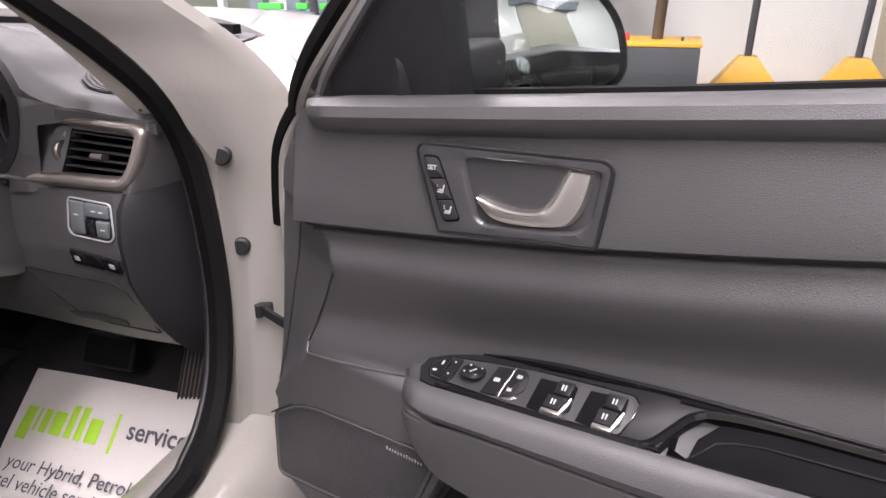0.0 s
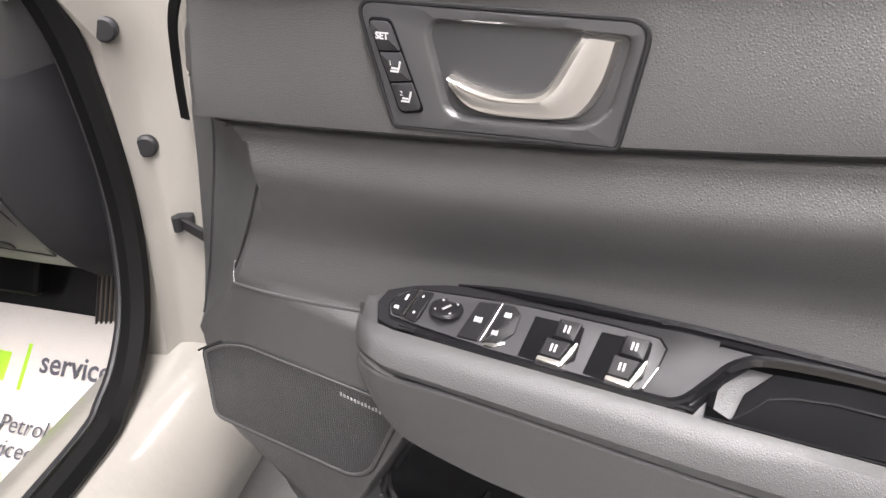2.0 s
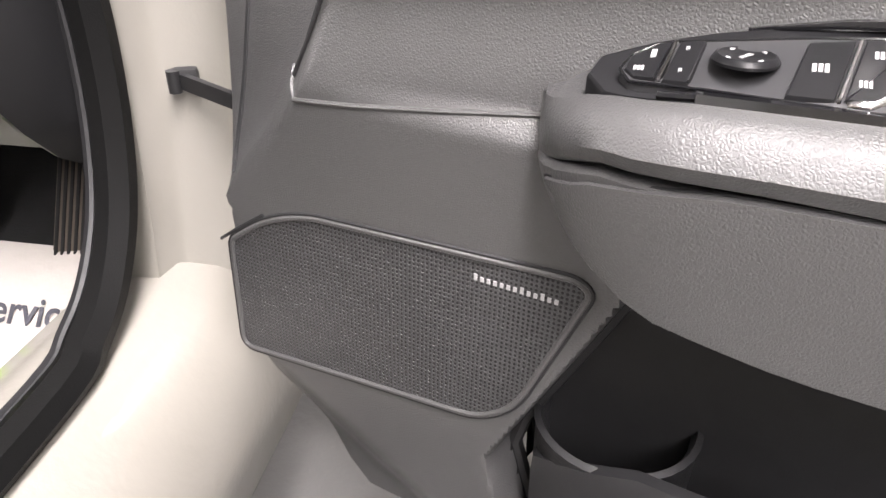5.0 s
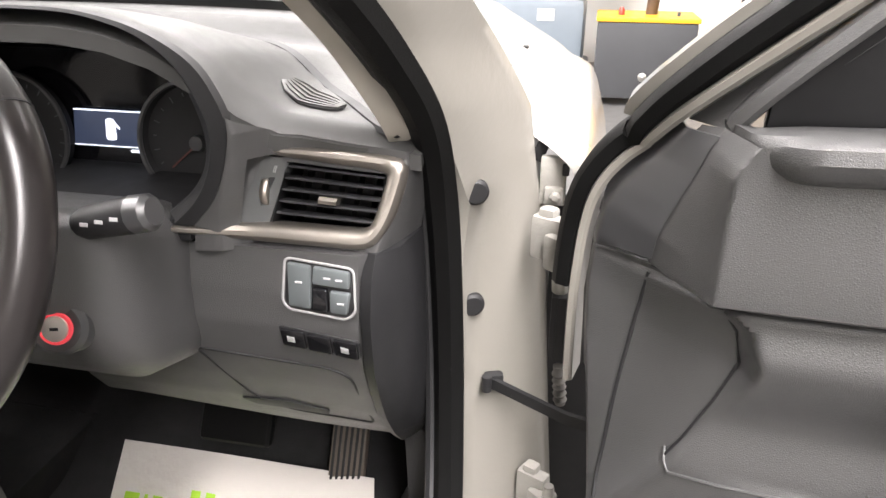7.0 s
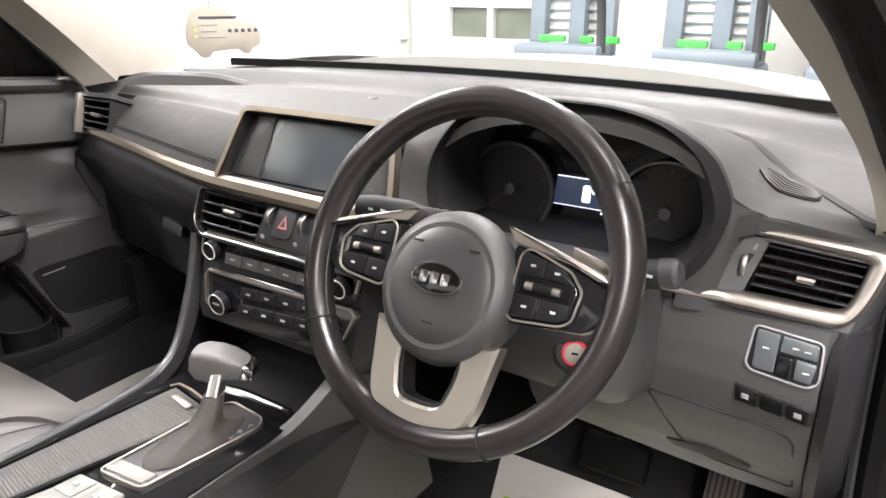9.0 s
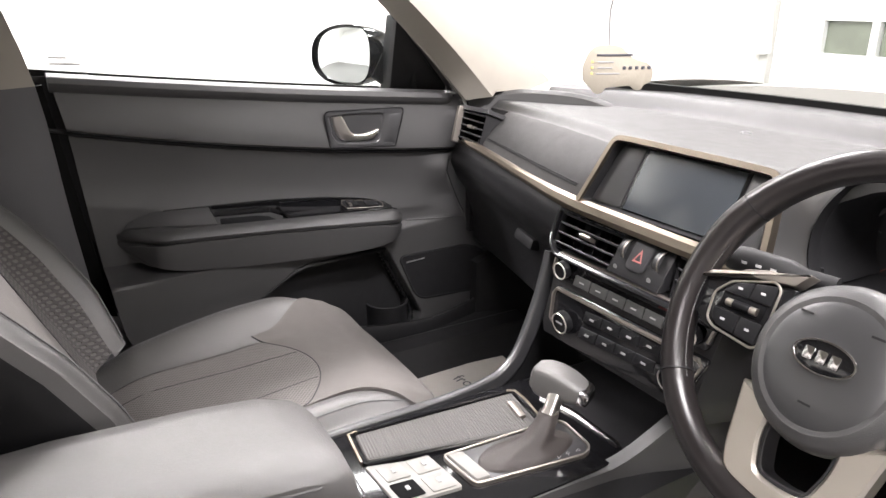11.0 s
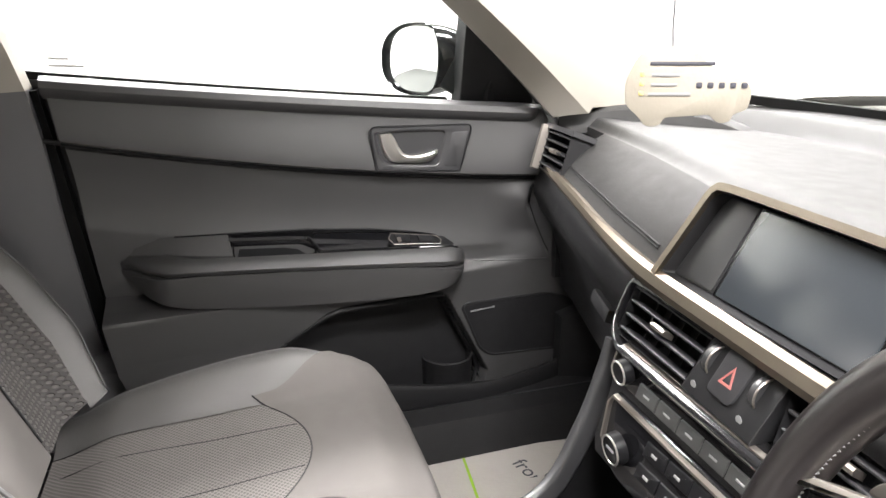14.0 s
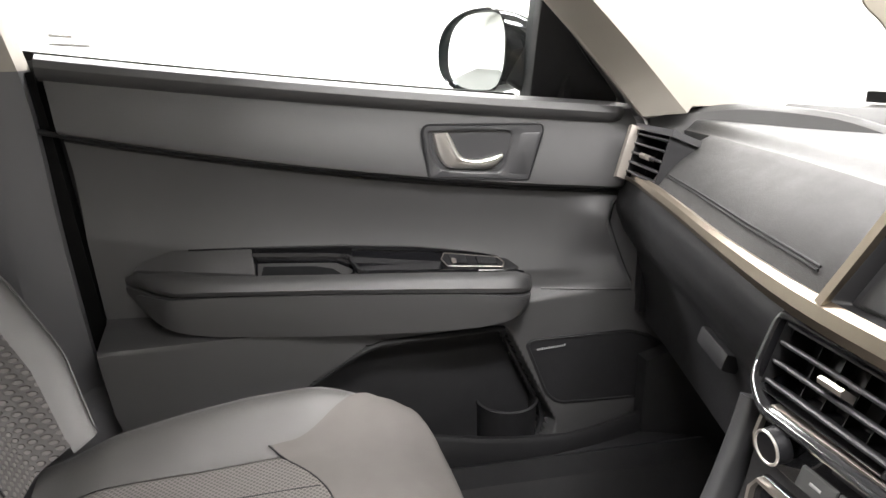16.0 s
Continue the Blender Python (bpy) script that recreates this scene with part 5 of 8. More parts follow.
    band = [[a + out * 0.004, b - out * 0.004] for a, b in zip(smooth_path([tf(p[0] + 0.006, p[1] + 0.004, p[2] - 0.006) for p in sash[10:19]], 4), smooth_path([tf(*p) for p in [(0.086, 0.062, 0.918), (0.108, 0.052, 0.944), (0.168, 0.034, 0.996), (0.252, 0.011, 1.10), (0.345, -0.014, 1.195), (0.455, -0.046, 1.275), (0.58, -0.076, 1.345), (0.75, -0.096, 1.392), (0.92, -0.10, 1.405)]], 4))]
    part("frame_cover", patch(lambda s2, t2: band[round(s2 * (len(band) - 1))][0].lerp(band[round(s2 * (len(band) - 1))][1], t2), len(band) - 1, 3, 0.012, tuple(out)), SOFT, d, "dark window frame cover")
    lean = lambda dv: (lambda u, v, w: tf(u, v + dv - 0.25 * (w - 0.94), w))
    sail = [(0.105, 0.915), (0.255, 0.925), (0.255, 1.10), (0.240, 1.095), (0.108, 0.955)]
    part("sail_panel", slab(rounded(sail, 0.006), lean(0.045), 0.0, 0.05, 0.003), DEEP, d, "black corner cover of the mirror")
    pane = [(0.25, 0.90), (0.99, 0.95), (0.95, 1.40), (0.75, 1.40), (0.57, 1.345), (0.25, 1.105)]
    gl = part("window_glass", slab(pane, lean(0.065), 0.0, 0.004, 0.001), GLASS, d, "clear raised window glass")
    gl.visible_shadow = False
    part("outer_waist_seal", sweep([tf(0.28 + 0.71 * i / 12, 0.055, belt(0.28 + 0.71 * i / 12) - 0.006) for i in range(13)], [(-0.012, -0.015), (0.012, -0.015), (0.006, 0.016), (-0.008, 0.016)]), RUBBER, d)

    part("rear_seal", sweep([tf(curve_at(RIGHT if driver else RIGHT_FAR, 0.27 + 0.034 * i) + 0.018, 0.045 if driver else 0.026, 0.27 + 0.034 * i) for i in range(22)], [(-0.022, -0.022), (0.022, -0.022), (0.03, 0.025), (-0.022, 0.025)] if driver else [(-0.014, -0.014), (0.012, -0.014), (0.016, 0.025), (-0.014, 0.025)], up=tuple(inw)), RUBBER, d, "black rubber rear edge seal")
    # door mirror outside
    if driver:
        mc, mdir = tf(0.288, 0.155, 0.980), V(0.06, -1.0, 0.0)
    else:
        mc, mdir = V(-0.938, -0.035, 1.022), V(0.31, -0.95, 0.02)
    mm = look(mc, mc - mdir)
    s = 1 if driver else -1
    lens = rounded([(-0.112, -0.030), (-0.105, 0.020), (-0.07, 0.058), (0.0, 0.066), (0.10, 0.060), (0.104, 0.02), (0.100, -0.045), (0.085, -0.060), (-0.02, -0.056), (-0.085, -0.050)], 0.03, 5)
    if driver:
        lens = [(-a * 0.92, b) for a, b in lens][::-1]
    else:
        lens = [(math.copysign(abs(math.cos(q)) ** (0.95 if math.cos(q) < 0 else 0.5), math.cos(q)) * (0.118 if math.cos(q) < 0 else 0.085), math.copysign(abs(math.sin(q)) ** 0.8, math.sin(q)) * 0.066 + 0.006 * math.cos(q)) for q in [2 * math.pi * k / 48 for k in range(48)]]
    local = lambda a, v, b: mm @ V(a, b, -v)
    mir = part("door_mirror", loft([[local(a, v, b) for a, b in shrink(lens, k)] for v, k in ((0.002, 0.0), (-0.010, -0.002), (-0.008, -0.004), (0.02, -0.002), (0.06, 0.006), (0.10, 0.03), (0.11, 0.05))]), GLOSS, d, "black-rimmed door mirror")
    part("mirror_glass", slab(shrink(lens, 0.003), local, -0.004, 0.004, 0.001), MIRROR, mir, "oval mirror glass")
    foot = [tf(0.16, 0.06, 0.945), tf(0.19, 0.11, 0.95), mc + V(-0.04 * s, 0.05, -0.02)]
    part("mirror_foot", sweep(foot, rounded([(-0.05, -0.03), (0.05, -0.03), (0.05, 0.03), (-0.05, 0.03)], 0.015)), DEEP, mir)
    if not driver:
        part("window_etching", join(slab([(0.88, 1.015), (0.93, 1.018), (0.93, 1.022), (0.88, 1.019)], tf, 0.038, 0.0395, 0.0001), slab([(0.90, 1.027), (0.93, 1.029), (0.93, 1.033), (0.90, 1.031)], tf, 0.038, 0.0395, 0.0001)), ETCH, d)
    return d


def radial(poly, c, ang):
    """Where the ray from c at that angle leaves the outline."""
    dx, dy, best = math.cos(ang), math.sin(ang), 0.0
    for i in range(len(poly)):
        (x1, y1), (x2, y2) = poly[i - 1], poly[i]
        ex, ey = x2 - x1, y2 - y1
        den = dx * ey - dy * ex
        if abs(den) < 1e-12:
            continue
        t = ((x1 - c[0]) * ey - (y1 - c[1]) * ex) / den
        q = ((x1 - c[0]) * dy - (y1 - c[1]) * dx) / den
        if -1e-6 <= q <= 1 + 1e-6 and t > best:
            best = t
    return c[0] + dx * best, c[1] + dy * best


GRILLE = material("perforated_grille", (0.03, 0.03, 0.032), 0.5, vary=0.1)


def perforate(m, pitch, plane=(1, 0, 1), turn=11.6, low=(0.004, 0.004, 0.004), high=(0.045, 0.045, 0.047), deep=0.001):
    """Rows of small round pits or bumps on a grid in that plane."""
    nodes, links = m.node_tree.nodes, m.node_tree.links
    b = nodes["Principled BSDF"]
    co = nodes.new("ShaderNodeTexCoord")
    sc = nodes.new("ShaderNodeVectorMath")
    sc.operation = "SCALE"
    sc.inputs["Scale"].default_value = 1 / pitch
    fr = nodes.new("ShaderNodeVectorMath")
    fr.operation = "FRACTION"
    sub = nodes.new("ShaderNodeVectorMath")
    sub.operation = "SUBTRACT"
    sub.inputs[1].default_value = (0.5, 0.5, 0.5)
    rot = nodes.new("ShaderNodeVectorRotate")
    rot.rotation_type = "Z_AXIS"
    rot.inputs["Angle"].default_value = radians(turn)
    flat = nodes.new("ShaderNodeVectorMath")
    flat.operation = "MULTIPLY"
    flat.inputs[1].default_value = plane
    ln = nodes.new("ShaderNodeVectorMath")
    ln.operation = "LENGTH"
    ramp = nodes.new("ShaderNodeMapRange")
    ramp.inputs["From Min"].default_value, ramp.inputs["From Max"].default_value = 0.28, 0.4
    bp = nodes.new("ShaderNodeBump")
    bp.inputs["Strength"].default_value, bp.inputs["Distance"].default_value = 1.0, deep
    mix = nodes.new("ShaderNodeMix")
    mix.data_type = "RGBA"
    mix.inputs["A"].default_value, mix.inputs["B"].default_value = (*low, 1), (*high, 1)
    links.new(co.outputs["Object"], rot.inputs["Vector"])
    links.new(rot.outputs[0], sc.inputs[0])
    links.new(sc.outputs[0], fr.inputs[0])
    links.new(fr.outputs[0], sub.inputs[0])
    links.new(sub.outputs[0], flat.inputs[0])
    links.new(flat.outputs[0], ln.inputs[0])
    links.new(ln.outputs["Value"], ramp.inputs["Value"])
    links.new(ramp.outputs[0], mix.inputs["Factor"])
    links.new(ramp.outputs[0], bp.inputs["Height"])
    links.new(mix.outputs["Result"], b.inputs["Base Color"])
    links.new(bp.outputs[0], b.inputs["Normal"])


perforate(GRILLE, 0.0030)
FABRIC = material("charcoal_seat_fabric", (0.24, 0.224, 0.21), 0.85, vary=0.1)
perforate(FABRIC, 0.0052, (1, 1, 0), 45.0, (0.098, 0.092, 0.086), (0.175, 0.164, 0.155), 0.0008)
NOSE_FABRIC = material("plain_charcoal_fabric", (0.142, 0.132, 0.124), 0.85, bump=0.8, scale=900)
front_door(tf_driver, True)
front_door(tf_passenger, False)

# ---------------------------------------------------------------- dashboard
dash = thing("dashboard", (0, 0.3, 0.32), "black dashboard with silver trim strip and round vents' surrounds", "dashboard")

STRIP = [(-0.76, 0.165, 0.838), (-0.68, 0.148, 0.842), (-0.5, 0.104, 0.842), (-0.35, 0.070, 0.838), (-0.2, 0.046, 0.833), (-0.05, 0.040, 0.831), (0.12, 0.040, 0.828), (0.2, 0.06, 0.82), (0.5, 0.085, 0.805), (0.6, 0.09, 0.795), (0.72, 0.105, 0.787)]
SY = [(x, y) for x, y, z in STRIP]
SZ = [(x, z) for x, y, z in STRIP]


LIPZ = [(-0.8, 0.922), (-0.6, 0.928), (-0.3, 0.934), (0.1, 0.936), (0.16, 0.940), (0.20, 0.952), (0.243, 0.977), (0.29, 0.993), (0.333, 0.999), (0.415, 0.999), (0.462, 0.993), (0.505, 0.980), (0.545, 0.955), (0.568, 0.925), (0.60, 0.902), (0.66, 0.894), (0.75, 0.886)]
LIPY = [(-0.8, 0.25), (-0.6, 0.215), (-0.43, 0.185), (-0.25, 0.142), (-0.19, 0.126), (0.13, 0.118), (0.17, 0.105), (0.243, 0.090), (0.333, 0.084), (0.5, 0.084), (0.55, 0.090), (0.58, 0.110), (0.62, 0.130), (0.75, 0.138)]


def top_z(x, t):
    """Height of the dash top; t from 0 at its rear lip to 1 at the windscreen."""
    far = 0.918 - 0.010 * step(abs(x), 0.45, 0.75) + 0.034 * step(t, 0.70, 0.80) + 0.004 * step(t, 0.86, 1.0)
    k = step(t, 0, 0.85)
    return curve_at(LIPZ, x) * (1 - k) + far * k


def lip_y(x):
    return curve_at(LIPY, x)


def front_y(x):
    return 0.475 + 0.17 * (1 - (x / 0.8) ** 2)


def dash_top(s, t):
    x = -0.765 + 1.50 * s
    y0 = lip_y(x)
    t = t ** 1.3
    pull = 0.9 * max(0.0, x - 0.655) * step(t, 0.45, 0.85)
    return V(x - pull, y0 + (front_y(x) - y0) * t, top_z(x, t) - 0.016 * (1 - step(t, 0, 0.07)))


part("dash_top", patch(dash_top, 110, 44, 0.015, (0, 0, -1)), DASHTOP, dash, "grained dark dash top")


def face_panel(x0, x1, zt, zb, name, mat, label="", proud=0.0, n=24):
    """A strip of the dash face between two heights (functions of x)."""
    def f(s, t):
        x = x0 + (x1 - x0) * s
        a, b = V(x, lip_y(x) - proud, zt(x)), V(x, curve_at(SY, x) - proud, zb(x))
        p = a + (b - a) * t
        return p + V(0, -0.010 * math.sin(math.pi * t), 0.004 * math.sin(math.pi * t))
    return part(name, patch(f, n, 8, 0.03, (0, 1, 0)), mat, dash, label)


# passenger's padded face, with its stitched line
face_panel(-0.64, -0.195, lambda x: top_z(x, 0) - 0.016, lambda x: curve_at(SZ, x) + 0.006, "padded_face", FACE, "soft padded dash face", n=40)
for k in (0.78, 0.815):
    def on_face(x):
        a, b = V(x, lip_y(x), top_z(x, 0) - 0.016), V(x, curve_at(SY, x), curve_at(SZ, x) + 0.006)
        return a + (b - a) * k + V(0, -0.010 * math.sin(math.pi * k) - 0.001, 0.004 * math.sin(math.pi * k) + 0.001)
    part("stitching", sweep([on_face(-0.60 + 0.385 * i / 40) for i in range(41)], circle2(0.0012, 5)), DEEP, dash, "dark double stitching")

# silver strip, from the passenger's vent to under the screen
left = [p for p in STRIP if p[0] <= 0.2]
strip_path = smooth_path([V(x, y - 0.006, z) for x, y, z in left], 5)
part("trim_strip", sweep(strip_path, [(-0.004, -0.009), (0.006, -0.009), (0.010, -0.004), (0.010, 0.004), (0.006, 0.009), (-0.004, 0.009)], up=(0, 0.45, 1), scale=[0.95 + 0.45 * step(p.x, -0.42, -0.16) for p in strip_path]), BRONZE, dash, "satin silver dash strip")


# lower face: glovebox side
def glove(s, t):
    x = -0.765 + (0.765 - 0.205) * s
    y0, z0 = curve_at(SY, x) - 0.004, curve_at(SZ, x) - 0.008
    prof = [(0, 0), (-0.010, -0.02), (-0.012, -0.05), (0.004, -0.085), (0.03, -0.12), (0.05, -0.19), (0.055, -0.25), (0.09, -0.285), (0.2, -0.29)]
    k = t * (len(prof) - 1)
    i = min(int(k), len(prof) - 2)
    a, b = prof[i], prof[i + 1]
    f = k - i
    return V(x, y0 + a[0] + (b[0] - a[0]) * f + 0.06 * step(x, -0.5, -0.765) * 0, z0 + a[1] + (b[1] - a[1]) * f)


gb = part("glovebox", patch(glove, 20, 24), PLASTIC, dash, "black glovebox and lower dash")
part("glovebox_latch", box(0.085, 0.02, 0.022, pose(-0.40, 0.105, 0.70, -15, 0, -14), 0.005), DEEP, gb, "recessed black glovebox latch")
part("latch_lever", box(0.05, 0.014, 0.008, pose(-0.385, 0.097, 0.695, -15, 0, -14), 0.003), SMOOTH, gb)
for s in (-1,):
    part("dash_end", patch(lambda a, b: V(s * 0.758, 0.20 + 0.30 * a, 0.60 + 0.32 * b), 4, 4, 0.02, (s, 0, 0)), PLASTIC, dash)


# passenger's end vent
def vent(name, tl, tr, bl, br, depth, n, silver, tab=0.5, mark=True):
    """A slatted air vent between four corners: box, slats, tab."""
    tl, tr, bl, br = (V(*p) for p in (tl, tr, bl, br))
    nrm = (tr - tl).cross(bl - tl).normalized()
    if nrm.y < 0:
        nrm = -nrm
    at = lambda a, d, b: tl + (tr - tl) * a + (bl + (br - bl) * a - tl - (tr - tl) * a) * b + nrm * d
    v = part(name, loft([[at(a, d, b) for a, b in ((0, 0), (1, 0), (1, 1), (0, 1))] for d in (0.0, depth)], True, False), DEEP, dash, "black slatted air vent")
    part("vent_hood", loft([[at(a, d, b) for a, b in ((-0.05, -0.10), (1.05, -0.10), (1.05, 0.02), (-0.05, 0.02))] for d in (-0.001, 0.004, depth * 0.9)]), SMOOTH, v)
    part("vent_back", loft([[at(a, depth, b) for a, b in ((0, 0), (1, 0), (1, 1), (0, 1))], [at(a, depth + 0.004, b) for a, b in ((0, 0), (1, 0), (1, 1), (0, 1))]]), DEEP, v)
    for i in range(n):
        b = (i + 0.5) / n
        h = 0.10 / n
        part("slat", loft([[at(a, 0.002, b - h), at(a, 0.001, b), at(a, 0.002, b + h), at(a, 0.022, b + h * 0.2), at(a, 0.022, b - h * 2.2)] for a in (0.01, 0.25, 0.5, 0.75, 0.99)]), BEZEL, v)
    part("vent_tab", loft([[at(a, d, 0.5 + h) for d, h in ((-0.004, -0.05), (-0.006, 0), (-0.004, 0.05), (0.01, 0.05), (0.01, -0.05))] for a in (tab - 0.09, tab + 0.09)]), SILVER, v, "small silver vent tab")
    for k in range(5):
        a = 0.14 + 0.18 * k
        part("vane", loft([[at(a + e, d, b) for e, d in ((-0.004, 0.026), (0.004, 0.026), (0.004, 0.05), (-0.004, 0.05))] for b in (0.02, 0.98)]), DEEP, v)
    return v, at


pv, pat = vent("air_vent", (-0.722, 0.153, 0.914), (-0.614, 0.146, 0.917), (-0.704, 0.126, 0.848), (-0.609, 0.123, 0.844), 0.05, 5, SILVER, 0.5)
part("vent_trim", sweep([pat(-0.04, -0.004, b) for b in (-0.02, 0.3, 0.6, 1.02, 1.1)], [(-0.005, -0.006), (0.005, -0.006), (0.005, 0.008), (-0.005, 0.008)], up=(0, 1, 0)), SILVER, pv, "silver vent edge")

# driver's end vent with a silver frame that runs on as the strip
dv, dat = vent("air_vent", (0.6065, 0.1284, 0.8614), (0.7033, 0.1325, 0.8542), (0.5917, 0.1084, 0.7966), (0.6916, 0.1125, 0.7925), 0.055, 6, SILVER, 0.50)
vat = lambda a, d, b: dat((a - 0.09) / 1.03, d + (0.024 * min(0.0, a + 0.1)), b)
RIM_OUT = [(-0.20, -0.09), (0.0, -0.16), (0.3, -0.21), (0.7, -0.235), (1.0, -0.25), (1.18, -0.245), (1.29, -0.18), (1.325, -0.05), (1.32, 0.25), (1.29, 0.6), (1.23, 0.9), (1.15, 1.07), (1.02, 1.145), (0.7, 1.16), (0.3, 1.17), (0.0, 1.175), (-0.3, 1.17), (-0.6, 1.16), (-0.9, 1.14)]
RIM_IN = [(-0.16, -0.05), (0.0, -0.04), (0.3, -0.025), (0.7, -0.015), (0.96, -0.01), (1.06, 0.01), (1.11, 0.05), (1.125, 0.12), (1.12, 0.35), (1.105, 0.6), (1.085, 0.74), (1.05, 0.81), (0.97, 0.845), (0.7, 0.86), (0.3, 0.875), (0.0, 0.90), (-0.3, 0.95), (-0.6, 1.00), (-0.9, 1.05)]
rim_o, rim_i = (smooth_path([V(a, 0, b) for a, b in q], 4) for q in (RIM_OUT, RIM_IN))
rim = []
for o, i in zip(rim_o, rim_i):
    on = lambda k, d: vat(o.x + (i.x - o.x) * k, d, o.z + (i.z - o.z) * k)
    rim.append([on(-0.03, 0.014), on(0.0, -0.001), on(0.08, -0.006), on(0.28, -0.0095), on(0.55, -0.0100), on(0.80, -0.0075), on(0.96, -0.002), on(1.0, 0.004), on(0.98, 0.020)])
part("vent_frame", loft(rim), SILVER, dv, "satin silver vent frame")
cheek = [(-0.17, -0.02), (0.10, -0.02), (0.05, 1.0), (-0.28, 1.0)]
part("vent_cheek", slab(cheek, lambda a, v, b: vat(a, v, b), 0.002, 0.02, 0.001), CHEEK, dv, "grey panel beside the slats")
part("cheek_return", slab([(-0.62, -0.06), (-0.15, -0.06), (-0.22, 1.04), (-0.75, 1.04)], vat, 0.006, 0.02, 0.001), SOFT, dv)
part("wheel_slot", slab(rounded([(-0.065, 0.27), (0.005, 0.26), (-0.055, 0.68), (-0.125, 0.70)], 0.02), vat, 0.0008, 0.01, 0.0004), DEEP, dv)
wc = vat(-0.060, 0.006, 0.475)
part("thumbwheel", turned([(0, -0.0035), (0.0125, -0.0035), (0.0135, -0.002), (0.0135, 0.002), (0.0125, 0.0035), (0, 0.0035)], Matrix.Translation(wc) @ pose(0, 0, 0, 0, 90, 4) @ pose(0, 0, 0, 0, 0, 12), 30), SILVER, dv, "ribbed vent thumbwheel")
for a, b in ((-0.030, 0.15), (-0.118, 0.82)):
    for k in range(3):
        part("marking", slab([(a - 0.028 + 0.02 * k, b - 0.05), (a - 0.014 + 0.02 * k, b - 0.05), (a - 0.018 + 0.02 * k, b + 0.05), (a - 0.032 + 0.02 * k, b + 0.05)], vat, 0.0012, 0.003, 0.0001), GREY_MARK, dv)


# driver's face round the vent, and the knee panel
HOOD_IN = [(0.205, 0.815), (0.19, 0.85), (0.19, 0.893), (0.208, 0.932), (0.245, 0.972), (0.29, 0.988), (0.333, 0.994), (0.415, 0.994), (0.46, 0.987), (0.495, 0.972), (0.52, 0.945), (0.535, 0.91), (0.54, 0.879), (0.532, 0.85), (0.513, 0.826), (0.49, 0.808)]
HOOD_OUT = [(0.200, 0.812), (0.185, 0.85), (0.185, 0.895), (0.203, 0.936), (0.242, 0.977), (0.288, 0.993), (0.333, 0.999), (0.415, 0.999), (0.462, 0.993), (0.505, 0.980), (0.545, 0.955), (0.566, 0.92), (0.570, 0.895), (0.562, 0.86), (0.548, 0.83), (0.525, 0.804)]
edge_in = smooth_path([V(x, 0.100, z) for x, z in HOOD_IN], 4)
edge_out = smooth_path([V(x, 0.084, z) for x, z in HOOD_OUT], 4)
OUT_X = sorted((z, x) for x, z in HOOD_OUT[10:]) 
IN_X = sorted((z, x) for x, z in HOOD_OUT[:5])


def driver_face(s, t):
    top = curve_at(LIPZ, 0.568 + 0.165 * s) - 0.014
    z = top + (0.778 - top) * t
    x0 = curve_at([(0.77, 0.522)] + OUT_X, z) if z < 0.955 else 0.545
    x = x0 + (0.743 - x0) * s
    back = min(lip_y(x), 0.132 - max(0.0, 0.868 - z) * 0.30)
    y = 0.084 + (back - 0.084) * step(s, 0.0, 0.18) + min(0.085, 0.07 * max(0.0, (x - 0.721 + max(0.0, 0.862 - z) * 0.30) / 0.024) ** 1.5)
    if 0.580 - (0.866 - z) * 0.24 < x < 0.716 - (0.862 - z) * 0.30 and 0.796 < z < 0.868:
        return None
    return V(x, y + 0.002, z)


part("driver_face", patch(driver_face, 200, 150), SOFT, dash, "dark dash face round the vent")


def inner_face(s, t):
    """The padded face between the screen and the dials."""
    za, zb = 0.826 + 0.112 * t, 0.818 + 0.157 * t
    a = V(0.135, 0.055 + 0.06 * t, za)
    b = V(curve_at(IN_X, zb), 0.086, zb)
    return a + (b - a) * s


part("padded_face", patch(inner_face, 10, 20, 0.01, (0, 1, 0)), SOFT, dash, "soft padded dash face")
part("padded_cap", patch(lambda s, t: inner_face(s, 1.0) + (V(0.135 + 0.115 * s, 0.13, 0.936 + 0.046 * s) - inner_face(s, 1.0)) * t, 8, 4), SOFT, dash)

KNEE = [(0.50, 0.195), (0.516, 0.181), (0.54, 0.160), (0.58, 0.132), (0.62, 0.112), (0.656, 0.098), (0.70, 0.089), (0.74, 0.090), (0.79, 0.098)]


def knee(s, t):
    x = 0.33 + (0.708 - 0.33) * s
    zb = 0.548 - 0.030 * step(x, 0.35, 0.62)
    z = 0.782 + (zb - 0.782) * min(1, t / 0.95)
    y = curve_at(KNEE, z) + 0.05 * step(s, 0.93, 1.0)
    if t > 0.95:
        y, z = y + 0.03 * (t - 0.95) / 0.05, z - 0.004
    return V(x, y, z)


kp = part("knee_panel", patch(knee, 60, 44, 0.02, (0, 1, 0)), SOFT, dash, "grained charcoal knee panel")
kf = lambda a, v, b: V(a, curve_at(KNEE, b) + v, b)
kp_sw = lambda a, v, b: kf(0.609 + (a - 0.598) * 0.84, v, 0.774 + (b - 0.766) * 0.90)
tray = rounded([(0.500, 0.660), (0.648, 0.652), (0.668, 0.640), (0.674, 0.548), (0.575, 0.556), (0.545, 0.575)], [0.008, 0.012, 0.012, 0.008, 0.02, 0.02], 4)
part("coin_tray_line", sweep([kf(a, -0.0005, b) for a, b in tray], circle2(0.0014, 6), closed=True, up=(0, 1, 0)), DEEP, kp, "dark outline of the tray lid")
pull = rounded([(0.522, 0.574), (0.575, 0.582), (0.627, 0.570), (0.622, 0.556), (0.570, 0.560), (0.534, 0.560)], 0.004)
